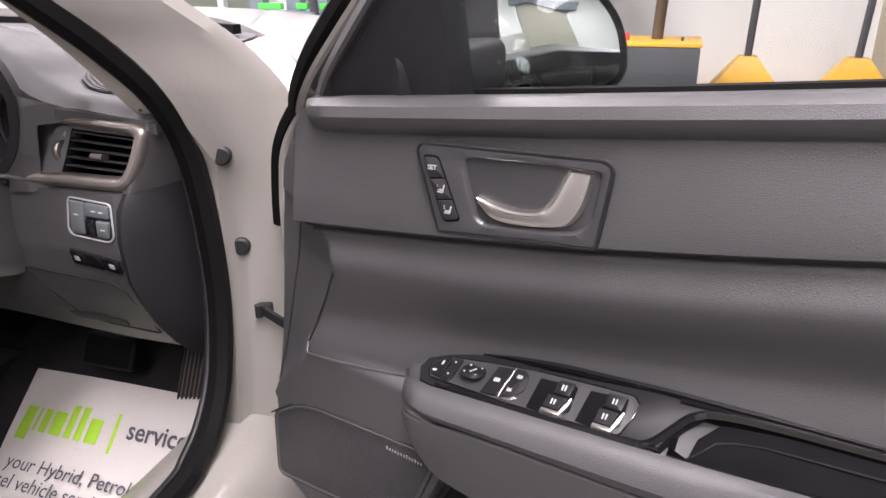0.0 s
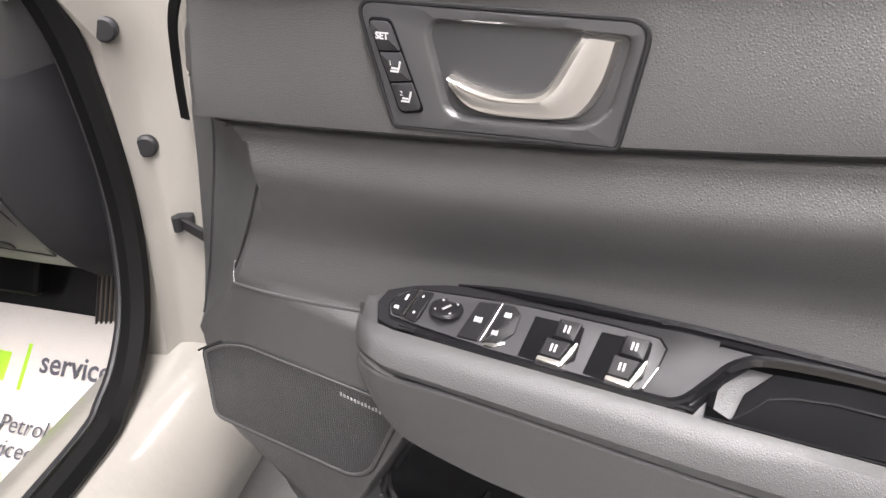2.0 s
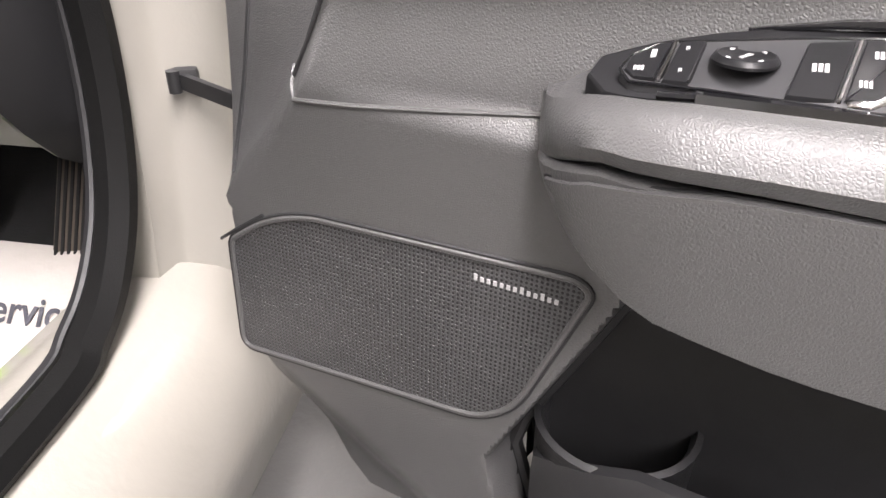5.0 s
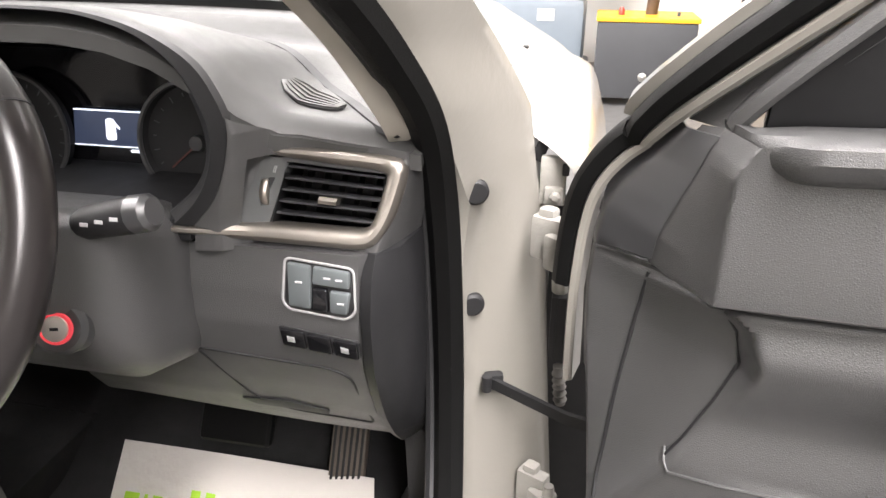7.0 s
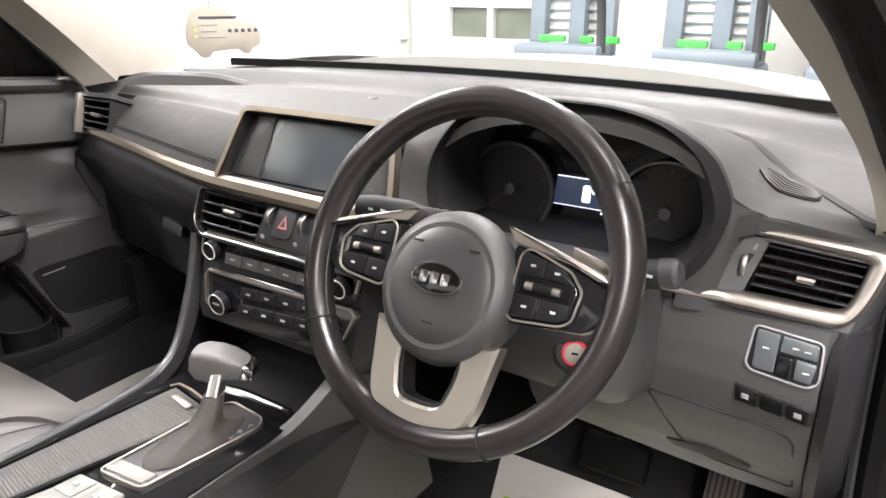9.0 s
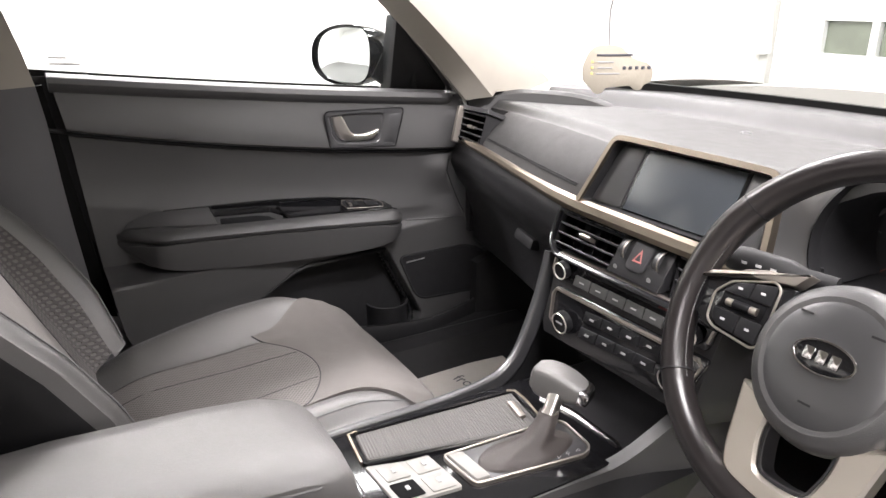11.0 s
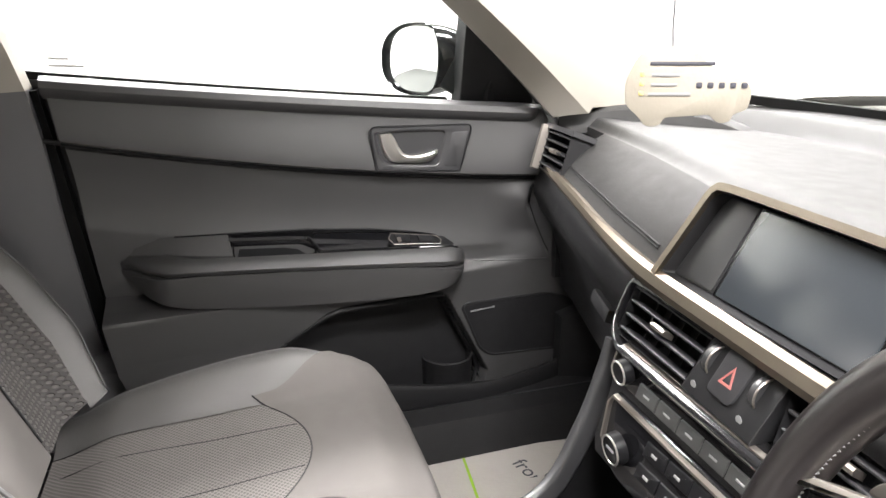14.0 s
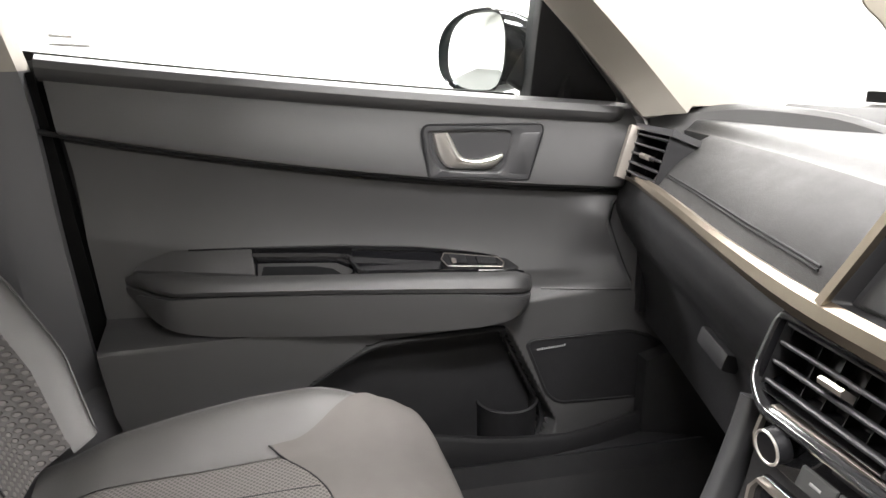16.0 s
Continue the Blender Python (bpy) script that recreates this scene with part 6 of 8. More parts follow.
part("coin_slot", slab(pull, kf, -0.003, 0.01, 0.001), DEEP, kp, "dark recessed tray pull")
# switch cluster
TILE = material("satin_grey_switch_tile", (0.10, 0.112, 0.115), 0.3, vary=0.1)
sw = part("switch_pack", slab(rounded([(0.602, 0.766), (0.680, 0.760), (0.682, 0.715), (0.672, 0.707), (0.604, 0.713), (0.598, 0.72)], 0.007), kp_sw, -0.002, 0.02, 0.002), DEEP, dash, "black driving-aid switch pack")
for q, mt in (([(0.604, 0.764), (0.632, 0.762), (0.631, 0.714), (0.605, 0.716)], TILE), ([(0.635, 0.762), (0.678, 0.759), (0.678, 0.741), (0.634, 0.743)], TILE), ([(0.655, 0.737), (0.679, 0.736), (0.675, 0.711), (0.655, 0.712)], TILE), ([(0.634, 0.739), (0.652, 0.738), (0.652, 0.712), (0.633, 0.713)], GLOSS)):
    part("button", slab(rounded(q, 0.003), kp_sw, -0.006, 0.01, 0.0015), mt, sw)
for a, b in ((0.618, 0.744), (0.652, 0.751), (0.666, 0.750), (0.668, 0.724)):
    part("marking", slab([(a - 0.004, b - 0.001), (a + 0.004, b - 0.001), (a + 0.004, b + 0.001), (a - 0.004, b + 0.001)], kp_sw, -0.0064, 0, 0.0002), WHITE_MARK, sw)
part("switch_rim", sweep([kp_sw(a, -0.002, b) for a, b in rounded([(0.600, 0.768), (0.682, 0.762), (0.684, 0.713), (0.673, 0.704), (0.603, 0.710), (0.596, 0.718)], 0.008)], circle2(0.0014, 6), closed=True, up=(0, 1, 0)), GREY_MARK, sw)
sw2 = part("switch_bar", slab(rounded([(0.600, 0.704), (0.683, 0.694), (0.683, 0.672), (0.602, 0.682)], 0.004), kf, -0.002, 0.02, 0.001), DEEP, dash, "row of black buttons")
for k in range(3):
    a = 0.603 + 0.027 * k
    part("button", slab(rounded([(a, 0.7015 - 0.0033 * k), (a + 0.024, 0.699 - 0.0033 * k), (a + 0.024, 0.678 - 0.0033 * k), (a, 0.681 - 0.0033 * k)], 0.002), kf, -0.005, 0.01, 0.001), GLOSS, sw2)
for a, b in ((0.613, 0.690), (0.668, 0.683)):
    part("marking", slab([(a - 0.004, b - 0.003), (a + 0.004, b - 0.004), (a + 0.004, b + 0.003), (a - 0.004, b + 0.004)], kf, -0.0056, 0, 0.0002), GREY_MARK, sw2)
# outer end of the dash, by the pillar
part("dash_end", loft([[V(0.703, 0.225, 0.90 - 0.43 * k), V(0.728, 0.235, 0.905 - 0.43 * k), V(0.732, 0.30, 0.905 - 0.43 * k), V(0.70, 0.30, 0.90 - 0.43 * k)] for k in (0, 0.3, 0.6, 1.0)]), DEEP, dash)
part("end_bolster", loft([[V(x, y, z) for x, y in ((0.680, 0.125 + dy), (0.686, 0.106 + dy), (0.698, 0.100 + dy), (0.716, 0.125 + dy), (0.726, 0.20), (0.728, 0.27), (0.70, 0.27))] for z, dy in ((0.782, 0.004), (0.76, -0.012), (0.72, -0.020), (0.66, -0.014), (0.62, 0.002), (0.58, 0.022), (0.54, 0.050), (0.505, 0.082), (0.490, 0.105))]), PLASTIC, dash, "dark rounded dash end")

# roll of the dash top at the foot of the far pillar
part("dash_corner", sweep(smooth_path([V(-0.775, 0.20, 0.920), V(-0.74, 0.268, 0.929), V(-0.70, 0.328, 0.935), V(-0.63, 0.42, 0.926), V(-0.56, 0.47, 0.905)], 4), [(-0.022, -0.03), (0.022, -0.03), (0.018, 0.006), (0.008, 0.013), (-0.008, 0.013), (-0.018, 0.006)]), DASHTOP, dash)

# raised dark strip: painted shade of the groove between dash top and demister channel
def on_dash(x, y, up):
    return V(x, y, top_z(x, max(0.0, min(1.0, (y - lip_y(x)) / (front_y(x) - lip_y(x))))) + up)


part("dash_groove_shade", sweep(smooth_path([on_dash(x, y, 0.0005) for x, y in ((0.20, 0.43), (0.32, 0.395), (0.42, 0.35), (0.49, 0.325), (0.545, 0.30), (0.60, 0.262), (0.645, 0.215), (0.690, 0.160), (0.715, 0.145))], 5), [(-0.007, -0.004), (0.007, -0.004), (0.0055, 0.0015), (-0.0055, 0.0015)]), DEEP, dash, "raised dark strip painting the dash groove's shade")
# demister vent on the dash top
on_top = lambda a, v, b: V(a, b, top_z(a, max(0.0, (b - lip_y(a)) / (front_y(a) - lip_y(a)))) - v)
def dm_at(f, q, up):
    """On the demister: f along it, q across it."""
    e = 0.5 - 0.5 * (1 - abs(2 * f - 1) ** 3) ** 0.5
    q = e + (1 - 2 * e) * q
    return on_top(0.571 + 0.068 * f + 0.007 * q, -up, 0.184 - 0.012 * f + (0.064 - 0.030 * f) * q)


dm = part("demister_vent", patch(lambda a, b: dm_at(a, b, 0.0022), 24, 8, 0.006, (0, 0, -1)), DEEP, dash, "oval slatted demister vent")
for k in range(6):
    q = (k + 0.35) / 5.7
    part("slat", sweep([dm_at(f, min(1, max(0, q + 0.16 * (f - 0.5))), 0.003) for f in (0.03, 0.2, 0.4, 0.6, 0.8, 0.97)], [(-0.0017, -0.002), (0.0017, -0.002), (0.0017, 0.001), (-0.0017, 0.001)]), DASHTOP, dm)
part("sun_sensor", turned([(0, 0.008), (0.008, 0.006), (0.013, 0.0), (0.014, -0.004), (0, -0.004)], pose(-0.157, 0.398, top_z(-0.157, 0.65)), 16), SMOOTH, dash, "small domed sun sensor")

# ---------------------------------------------------------------- instrument binnacle
part("hood_lip", loft([edge_in, [(a * 0.5 + b * 0.5) + V(0, -0.010, 0) for a, b in zip(edge_in, edge_out)], edge_out, [p + V(0, 0.012, 0) for p in edge_out]], False, False), DEEP, dash, "black hood edge round the dials")
part("binnacle_tunnel", loft([edge_in] + [[V(0.365 + (p.x - 0.365) * k, y, 0.89 + (p.z - 0.89) * k) for p in edge_in] for y, k in ((0.104, 0.99), (0.15, 0.96), (0.205, 0.93))], False, False), DEEP, dash, "black instrument hood")
part("cluster_base", patch(lambda s, t: V(0.19 + 0.33 * s, 0.085 + 0.14 * t, 0.808 + 0.010 * t), 8, 3, 0.02, (0, 0, -1)), DEEP, dash)
cl = part("instrument_panel", patch(lambda s, t: V(0.19 + 0.34 * s, 0.215 + 0.012 * t, 0.80 + 0.14 * t), 4, 4, 0.01, (0, 1, 0)), GLOSS, dash, "dark glossy instrument panel")
for x in (0.250, 0.472):
    mm = pose(x, 0.205, 0.850, 84, 0, 0)
    part("dial_ring", sweep([mm @ V(0.066 * math.cos(a), 0.066 * math.sin(a), 0.012) for a in [2 * math.pi * i / 40 for i in range(40)]], circle2(0.003, 6), closed=True, up=mm.to_3x3() @ V(0, 0, 1)), SMOOTH, cl, "dark dial ring")
    part("dial_face", turned([(0, 0.002), (0.062, 0.002), (0.066, 0.01), (0.066, 0.0), (0, 0.0)], mm, 40), DEEP, cl)
    for k in range(17):
        ang = radians(225 - 270 * k / 16)
        part("tick", box(0.007 if k % 2 == 0 else 0.004, 0.0012, 0.0006, mm @ pose(0.053 * math.cos(ang), 0.053 * math.sin(ang), 0.003, 0, 0, math.degrees(ang))), DIM_MARK, cl)
    part("needle", box(0.045, 0.002, 0.001, mm @ pose(-0.016, -0.014, 0.006, 0, 0, 41)), material("dim_red_needle", (0.09, 0.025, 0.02), 0.5), cl)
    part("needle_hub", turned([(0, 0.012), (0.008, 0.011), (0.009, 0.004), (0, 0.004)], mm, 18), SMOOTH, cl)
DISPLAY = material("lit_cluster_display", (0.02, 0.025, 0.04), 0.3, vary=0, emit=(0.10, 0.13, 0.22), power=0.25)
LIT = material("lit_white_symbol", (0.8, 0.8, 0.85), 0.4, vary=0, emit=(0.85, 0.9, 1.0), power=0.9)
cs = lambda a, v, b: V(a, 0.211 + v + (b - 0.87) * 0.1, b)
ds = part("driver_display", slab([(0.316, 0.878), (0.411, 0.878), (0.408, 0.838), (0.312, 0.838)], cs, 0.0, 0.004, 0.0005), DISPLAY, cl, "lit driver display with a car symbol")
part("display_line", slab([(0.316, 0.8780), (0.412, 0.8780), (0.412, 0.8768), (0.316, 0.8768)], cs, -0.001, 0.002, 0.0003), LIT, ds)
part("display_line", slab([(0.312, 0.8388), (0.408, 0.8388), (0.408, 0.8376), (0.312, 0.8376)], cs, -0.001, 0.002, 0.0003), LIT, ds)
part("car_symbol", join(slab(rounded([(0.355, 0.869), (0.366, 0.869), (0.367, 0.845), (0.354, 0.845)], 0.004), cs, -0.001, 0.001, 0.0003), slab([(0.367, 0.865), (0.372, 0.859), (0.3715, 0.857), (0.367, 0.861)], cs, -0.001, 0.001, 0.0002)), LIT, ds)
part("range_symbol", slab(rounded([(0.383, 0.8355), (0.401, 0.8355), (0.401, 0.8325), (0.383, 0.8325)], 0.002), cs, -0.001, 0.001, 0.0002), LIT, ds)

# ---------------------------------------------------------------- screen and centre stack
def tilted(y0, z0, lean):
    """Places on a leaning face: a across, v depth, b up."""
    return lambda a, v, b: V(a, y0 + (b - z0) * lean + v, b)


sf = tilted(0.036, 0.847, 0.50)
gf = tilted(0.050, 0.850, 0.53)
rad = [0.004, 0.020, 0.020, 0.004]
lipin = rounded([(-0.172, 0.846), (-0.1535, 0.940), (0.131, 0.940), (0.157, 0.846)], rad, 5)
deep_in = rounded([(-0.166, 0.846), (-0.149, 0.937), (0.127, 0.937), (0.151, 0.846)], rad, 5)
scr = part("screen_housing", loft([[sf(a, -0.002, b) for a, b in lipin], [gf(a, -0.002, b) for a, b in deep_in], [gf(a, 0.004, b) for a, b in deep_in]], True, False), DEEP, dash, "dark recessed central screen bay")
part("screen_back", slab(deep_in, gf, -0.0005, 0.01, 0.001), SMOOTH, scr)
rim_line = smooth_path([sf(a, -0.001, b) for a, b in ((-0.177, 0.842), (-0.167, 0.890), (-0.1585, 0.931), (-0.153, 0.940), (-0.140, 0.944), (-0.07, 0.945), (0.05, 0.945), (0.118, 0.944), (0.130, 0.940), (0.137, 0.930), (0.149, 0.890), (0.161, 0.842))], 4)
part("screen_rim", sweep(rim_line, [(-0.0042, -0.006), (0.0042, -0.006), (0.0042, 0.010), (-0.0042, 0.010)], up=(0, 0.89, -0.45)), BRONZE, scr, "satin bronze screen rim")
part("touch_screen", slab(rounded([(-0.093, 0.849), (-0.091, 0.935), (0.082, 0.935), (0.086, 0.849)], 0.002), gf, -0.0050, 0.002, 0.0008), SCREEN, scr, "blank dark touch screen")
part("screen_edge", slab(rounded([(-0.098, 0.8465), (-0.096, 0.9365), (0.087, 0.9365), (0.091, 0.8465)], 0.003), gf, -0.0030, 0.002, 0.001), GLOSS, scr)
for name, q in (("key_panel", [(-0.158, 0.849), (-0.1425, 0.934), (-0.099, 0.934), (-0.101, 0.849)]), ("key_column", [(0.094, 0.849), (0.090, 0.934), (0.121, 0.934), (0.143, 0.849)])):
    keys = part(name, slab(rounded(q, 0.004), gf, -0.0035, 0.002, 0.001), SMOOTH, scr, "dark key column beside the screen")
for z in (0.918, 0.898, 0.878, 0.860):
    part("marking", slab([(0.108, z - 0.0012), (0.116, z - 0.0012), (0.116, z + 0.0012), (0.108, z + 0.0012)], gf, -0.0040, -0.003, 0.0001), DIM_MARK, keys)

stk = thing("centre_stack", (0, 0.05, 0.32), "black centre stack with radio and climate controls", "centre stack")
part("stack_face", loft([[V(-0.245 + 0.018 * k, 0.10, z), V(-0.225 + 0.03 * k, y, z), V(0.175 - 0.022 * k, y, z), V(0.20 - 0.02 * k, 0.10, z)] for z, y, k in ((0.838, 0.115, 0), (0.80, 0.105, 0), (0.758, 0.085, 0.4), (0.764, 0.004, 1.3), (0.70, -0.014, 1.6), (0.65, -0.030, 1.7), (0.632, -0.032, 1.9), (0.60, 0.01, 2.4))]), PLASTIC, stk, "black stack face")
keep = dash
dash = stk
cf0 = tilted(0.018, 0.79, 0.65)
cf = lambda a, v, b: cf0(a + 0.027, v, b + 0.003)
ov = rounded([(-0.252, 0.822), (-0.236, 0.768), (-0.205, 0.752), (0.13, 0.752), (0.16, 0.765), (0.17, 0.820)], [0.015, 0.02, 0.01, 0.01, 0.02, 0.015])
part("vent_surround", frame_ring(ov, shrink(ov, 0.007), cf, -0.009, 0.03, 0.002), GLOSS, stk, "glossy oval vent surround")
for x0, x1 in ((-0.238, -0.094), (0.010, 0.150)):
    vent("air_vent", tuple(cf(x0, -0.006, 0.820)), tuple(cf(x1, -0.006, 0.818)), tuple(cf(x0 + 0.018, -0.006, 0.766)), tuple(cf(x1, -0.006, 0.764)), 0.04, 4, SILVER, 0.5)
part("vent_block", slab([(-0.093, 0.820), (0.008, 0.818), (0.008, 0.762), (-0.093, 0.764)], cf, -0.007, 0.02, 0.002), DEEP, stk)
hz = part("hazard_switch", slab(rounded([(-0.066, 0.818), (-0.028, 0.817), (-0.029, 0.776), (-0.065, 0.777)], 0.008), cf, -0.0105, 0.01, 0.002), BEZEL, stk, "square hazard warning switch")
tri_o = [(-0.047, 0.806), (-0.038, 0.789), (-0.056, 0.789)]
part("hazard_symbol", frame_ring(tri_o, [(-0.047, 0.8015), (-0.0415, 0.791), (-0.0525, 0.791)], cf, -0.0112, -0.009, 0.0002), material("red_symbol", (0.32, 0.10, 0.09), 0.5), hz)
for x in (-0.080, -0.014):
    part("thumbwheel", turned([(0, -0.004), (0.016, -0.004), (0.017, 0), (0.016, 0.004), (0, 0.004)], pose(x + 0.027, 0.026, 0.798, 0, 90, 0), 22), SMOOTH, stk, "ribbed vent thumbwheel")
    part("thumbwheel_rim", sweep([V(x + 0.0315, 0.026 + 0.0168 * math.cos(a), 0.798 + 0.0168 * math.sin(a)) for a in [2 * math.pi * i / 24 for i in range(24)]], circle2(0.0012, 5), closed=True, up=(1, 0, 0)), SILVER, stk)
    part("marking", turned([(0.003, 0), (0.004, 0), (0.004, 0.0005), (0.003, 0.0005)], Matrix.Translation(cf(x, -0.0085, 0.774)) @ pose(0, 0, 0, 90), 14), GREY_MARK, stk)

rf = tilted(-0.004, 0.736, 0.33)


def silver_loop(points, parent, open_ends):
    pts = [rf(a, -0.006, b) for a, b in points]
    return part("silver_outline", sweep(pts, [(-0.0018, -0.003), (0.0018, -0.003), (0.0018, 0.004), (-0.0018, 0.004)], up=(0, 1, 0.1)), SILVER, parent, "silver outline of the panel")


def knob(x, z, r, parent, name, label):
    m = Matrix.Translation(rf(x, -0.006, z)) @ pose(0, 0, 0, 96)
    k = part(name, turned([(0, 0.0118), (r * 0.78, 0.0118), (r * 0.84, 0.0125), (r * 0.93, 0.0115), (r, 0.001), (r, 0.0), (0, 0)], m, 32), SWITCH, parent, label)
    part("knob_ring", sweep([m @ V(r * 0.88 * math.cos(g), r * 0.88 * math.sin(g), 0.0120) for g in [2 * math.pi * i / 32 for i in range(32)]], circle2(0.0013, 6), closed=True, up=m.to_3x3() @ V(0, 0, 1)), HANDLE, k, "bright knob ring")
    return k


rf0 = rf
rf = lambda a, v, b: rf0(a - 0.004, v, b + 0.006)
TILE_GREY = material("satin_grey_key", (0.055, 0.056, 0.055), 0.4, spec=0.4, vary=0.06)
radio = part("radio_panel", slab(rounded([(-0.176, 0.757), (0.145, 0.757), (0.138, 0.716), (-0.172, 0.716)], 0.008), rf, -0.004, 0.02, 0.002), GLOSS, stk, "glossy black radio panel")
silver_loop([(-0.166, 0.722), (-0.173, 0.73), (-0.174, 0.75), (-0.168, 0.756), (-0.05, 0.7565), (0.08, 0.7565), (0.132, 0.756), (0.141, 0.75), (0.137, 0.728)], radio, True)
knob(-0.148, 0.735, 0.015, radio, "volume_knob", "round chrome-ringed volume knob")
knob(0.112, 0.733, 0.015, radio, "tuning_knob", "round chrome-ringed tuning knob")
for k in range(6):
    a = -0.122 + 0.037 * k
    part("button", slab(rounded([(a, 0.7335), (a + 0.035, 0.7335), (a + 0.035, 0.718), (a, 0.718)], 0.001), rf, -0.0062, 0.0, 0.0008), TILE_GREY, radio)
    part("marking", slab([(a + 0.012, 0.7270), (a + 0.023, 0.7270), (a + 0.023, 0.7248), (a + 0.012, 0.7248)], rf, -0.0065, -0.006, 0.0002), GREY_MARK, radio)
part("disc_slot", slab(rounded([(-0.10, 0.747), (0.085, 0.747), (0.085, 0.7405), (-0.10, 0.7405)], 0.003), rf, -0.0046, 0.0, 0.0006), DEEP, radio)
part("display_clock", slab([(0.045, 0.752), (0.09, 0.752), (0.09, 0.742), (0.045, 0.742)], rf, -0.005, 0.0, 0.0003), material("red_lit_digits", (0.1, 0.01, 0.01), 0.4, vary=0, emit=(0.9, 0.05, 0.06), power=0.0), radio)

rf = lambda a, v, b: rf0(a + 0.010, v, b + 0.008)
clim = part("climate_panel", slab(rounded([(-0.172, 0.704), (0.133, 0.706), (0.118, 0.658), (0.09, 0.640), (-0.125, 0.628), (-0.16, 0.645)], [0.008, 0.008, 0.012, 0.02, 0.02, 0.012]), rf, -0.004, 0.02, 0.002), GLOSS, stk, "glossy black climate panel")
silver_loop([(-0.152, 0.652), (-0.160, 0.655), (-0.170, 0.692), (-0.166, 0.701), (-0.05, 0.7005), (0.07, 0.7015), (0.118, 0.7025), (0.127, 0.696), (0.115, 0.664), (0.104, 0.652)], clim, True)
knob(-0.127, 0.661, 0.0185, clim, "temperature_knob", "round chrome-ringed temperature knob")
knob(0.092, 0.667, 0.0185, clim, "temperature_knob", "round chrome-ringed temperature knob")
part("marking", slab([(-0.135, 0.663), (-0.120, 0.663), (-0.120, 0.6595), (-0.135, 0.6595)], rf, -0.0185, -0.015, 0.0002), GREY_MARK, clim)
for row, (z, n, a0, w) in enumerate(((0.681, 4, -0.093, 0.036), (0.657, 4, -0.093, 0.036))):
    for k in range(n):
        a = a0 + (w + 0.002) * k
        dz = 0.002 * k
        part("button", slab(rounded([(a, z + dz + 0.008), (a + w, z + dz + 0.010), (a + w, z + dz - 0.006), (a, z + dz - 0.008)], 0.001), rf, -0.0058, 0.0, 0.0008), SWITCH, clim)
        part("marking", slab([(a + 0.013, z + dz + 0.002), (a + 0.022, z + dz + 0.002), (a + 0.022, z + dz - 0.001), (a + 0.013, z + dz - 0.001)], rf, -0.0061, -0.005, 0.0002), GREY_MARK, clim)
dash = keep

# ---------------------------------------------------------------- steering wheel
WC = V(0.3585, -0.121, 0.858)
WM = Matrix.Translation(WC) @ Matrix(((1, 0, 0, 0), (0, 0.453, -0.891, 0), (0, 0.891, 0.453, 0), (0, 0, 0, 1)))
wheel = thing("steering_wheel", tuple(WC), "worn black leather steering wheel with silver lower spoke", "steering wheel")
NR = 96
rim_rows = []
for i in range(NR + 1):
    a = 2 * math.pi * i / NR
    deg = math.degrees(a) % 360
    fat = 1 + 0.10 * max(math.exp(-((deg - 150) / 14) ** 2), math.exp(-((deg - 30) / 14) ** 2))
    rim_rows.append([WM @ V(math.cos(a) * (0.172 + 0.0155 * fat * math.cos(b)), math.sin(a) * (0.172 + 0.0155 * fat * math.cos(b)), 0.0185 * fat * math.sin(b)) for b in [2 * math.pi * k / 18 for k in range(18)]])
part("rim", loft(rim_rows, True, False), WHEEL_LEATHER, wheel, "worn black leather rim")
for deg in (35, 145, 212, 297):
    a = radians(deg)
    part("rim_seam", sweep([WM @ V(math.cos(a) * (0.172 + 0.0162 * math.cos(b)), math.sin(a) * (0.172 + 0.0162 * math.cos(b)), 0.0192 * math.sin(b)) for b in [2 * math.pi * k / 20 for k in range(20)]], circle2(0.0014, 5), closed=True, up=WM.to_3x3() @ V(-math.sin(a), math.cos(a), 0)), DEEP, wheel)
for k in range(60):
    deg = 140 + 75 * k / 59
    a = radians(deg)
    part("stitch", box(0.0035, 0.0012, 0.0012, WM @ pose(0.1575 * math.cos(a), 0.1575 * math.sin(a), 0.006, 0, 0, deg + 60)), THREAD, wheel)
hub_o = [(0.076 * math.cos(a), -0.020 + 0.076 * math.sin(a) * (1.0 if math.sin(a) > 0 else 1.06)) for a in [2 * math.pi * i / 40 for i in range(40)]]
hub_tf = lambda a, v, b: WM @ V(a, b, -v)
part("hub", loft([[hub_tf(a, v, b) for a, b in shrink(hub_o, k)] for v, k in ((0.05, 0.012), (0.0, 0.0), (-0.012, 0.003), (-0.021, 0.009), (-0.024, 0.016), (-0.0235, 0.0175))]), SOFT, wheel, "round padded hub")
disc = shrink(hub_o, 0.0185)
part("hub_pad", loft([[hub_tf(a, v, b) for a, b in shrink(disc, k)] for v, k in ((-0.018, -0.001), (-0.0225, 0.0), (-0.026, 0.008), (-0.028, 0.03), (-0.0285, 0.05))]), SMOOTH, wheel, "smooth airbag cover")
emb = [(0.028 * math.cos(a), -0.017 + 0.0145 * math.sin(a)) for a in [2 * math.pi * i / 32 for i in range(32)]]
bd = part("badge", slab(emb, hub_tf, -0.0305, -0.026, 0.001), GLOSS, wheel, "oval chrome-edged badge with plain silver bars")
part("badge_rim", sweep([hub_tf(a, -0.0307, b) for a, b in emb], circle2(0.0014, 6), closed=True, up=WM.to_3x3() @ V(0, 0, 1)), CHROME, bd)
for x in (-0.0135, -0.0015, 0.0105):
    part("badge_bar", slab(rounded([(x - 0.0045, -0.011), (x + 0.0045, -0.011), (x + 0.0045, -0.023), (x - 0.0045, -0.023)], 0.002), hub_tf, -0.0322, -0.030, 0.0004), CHROME, bd)
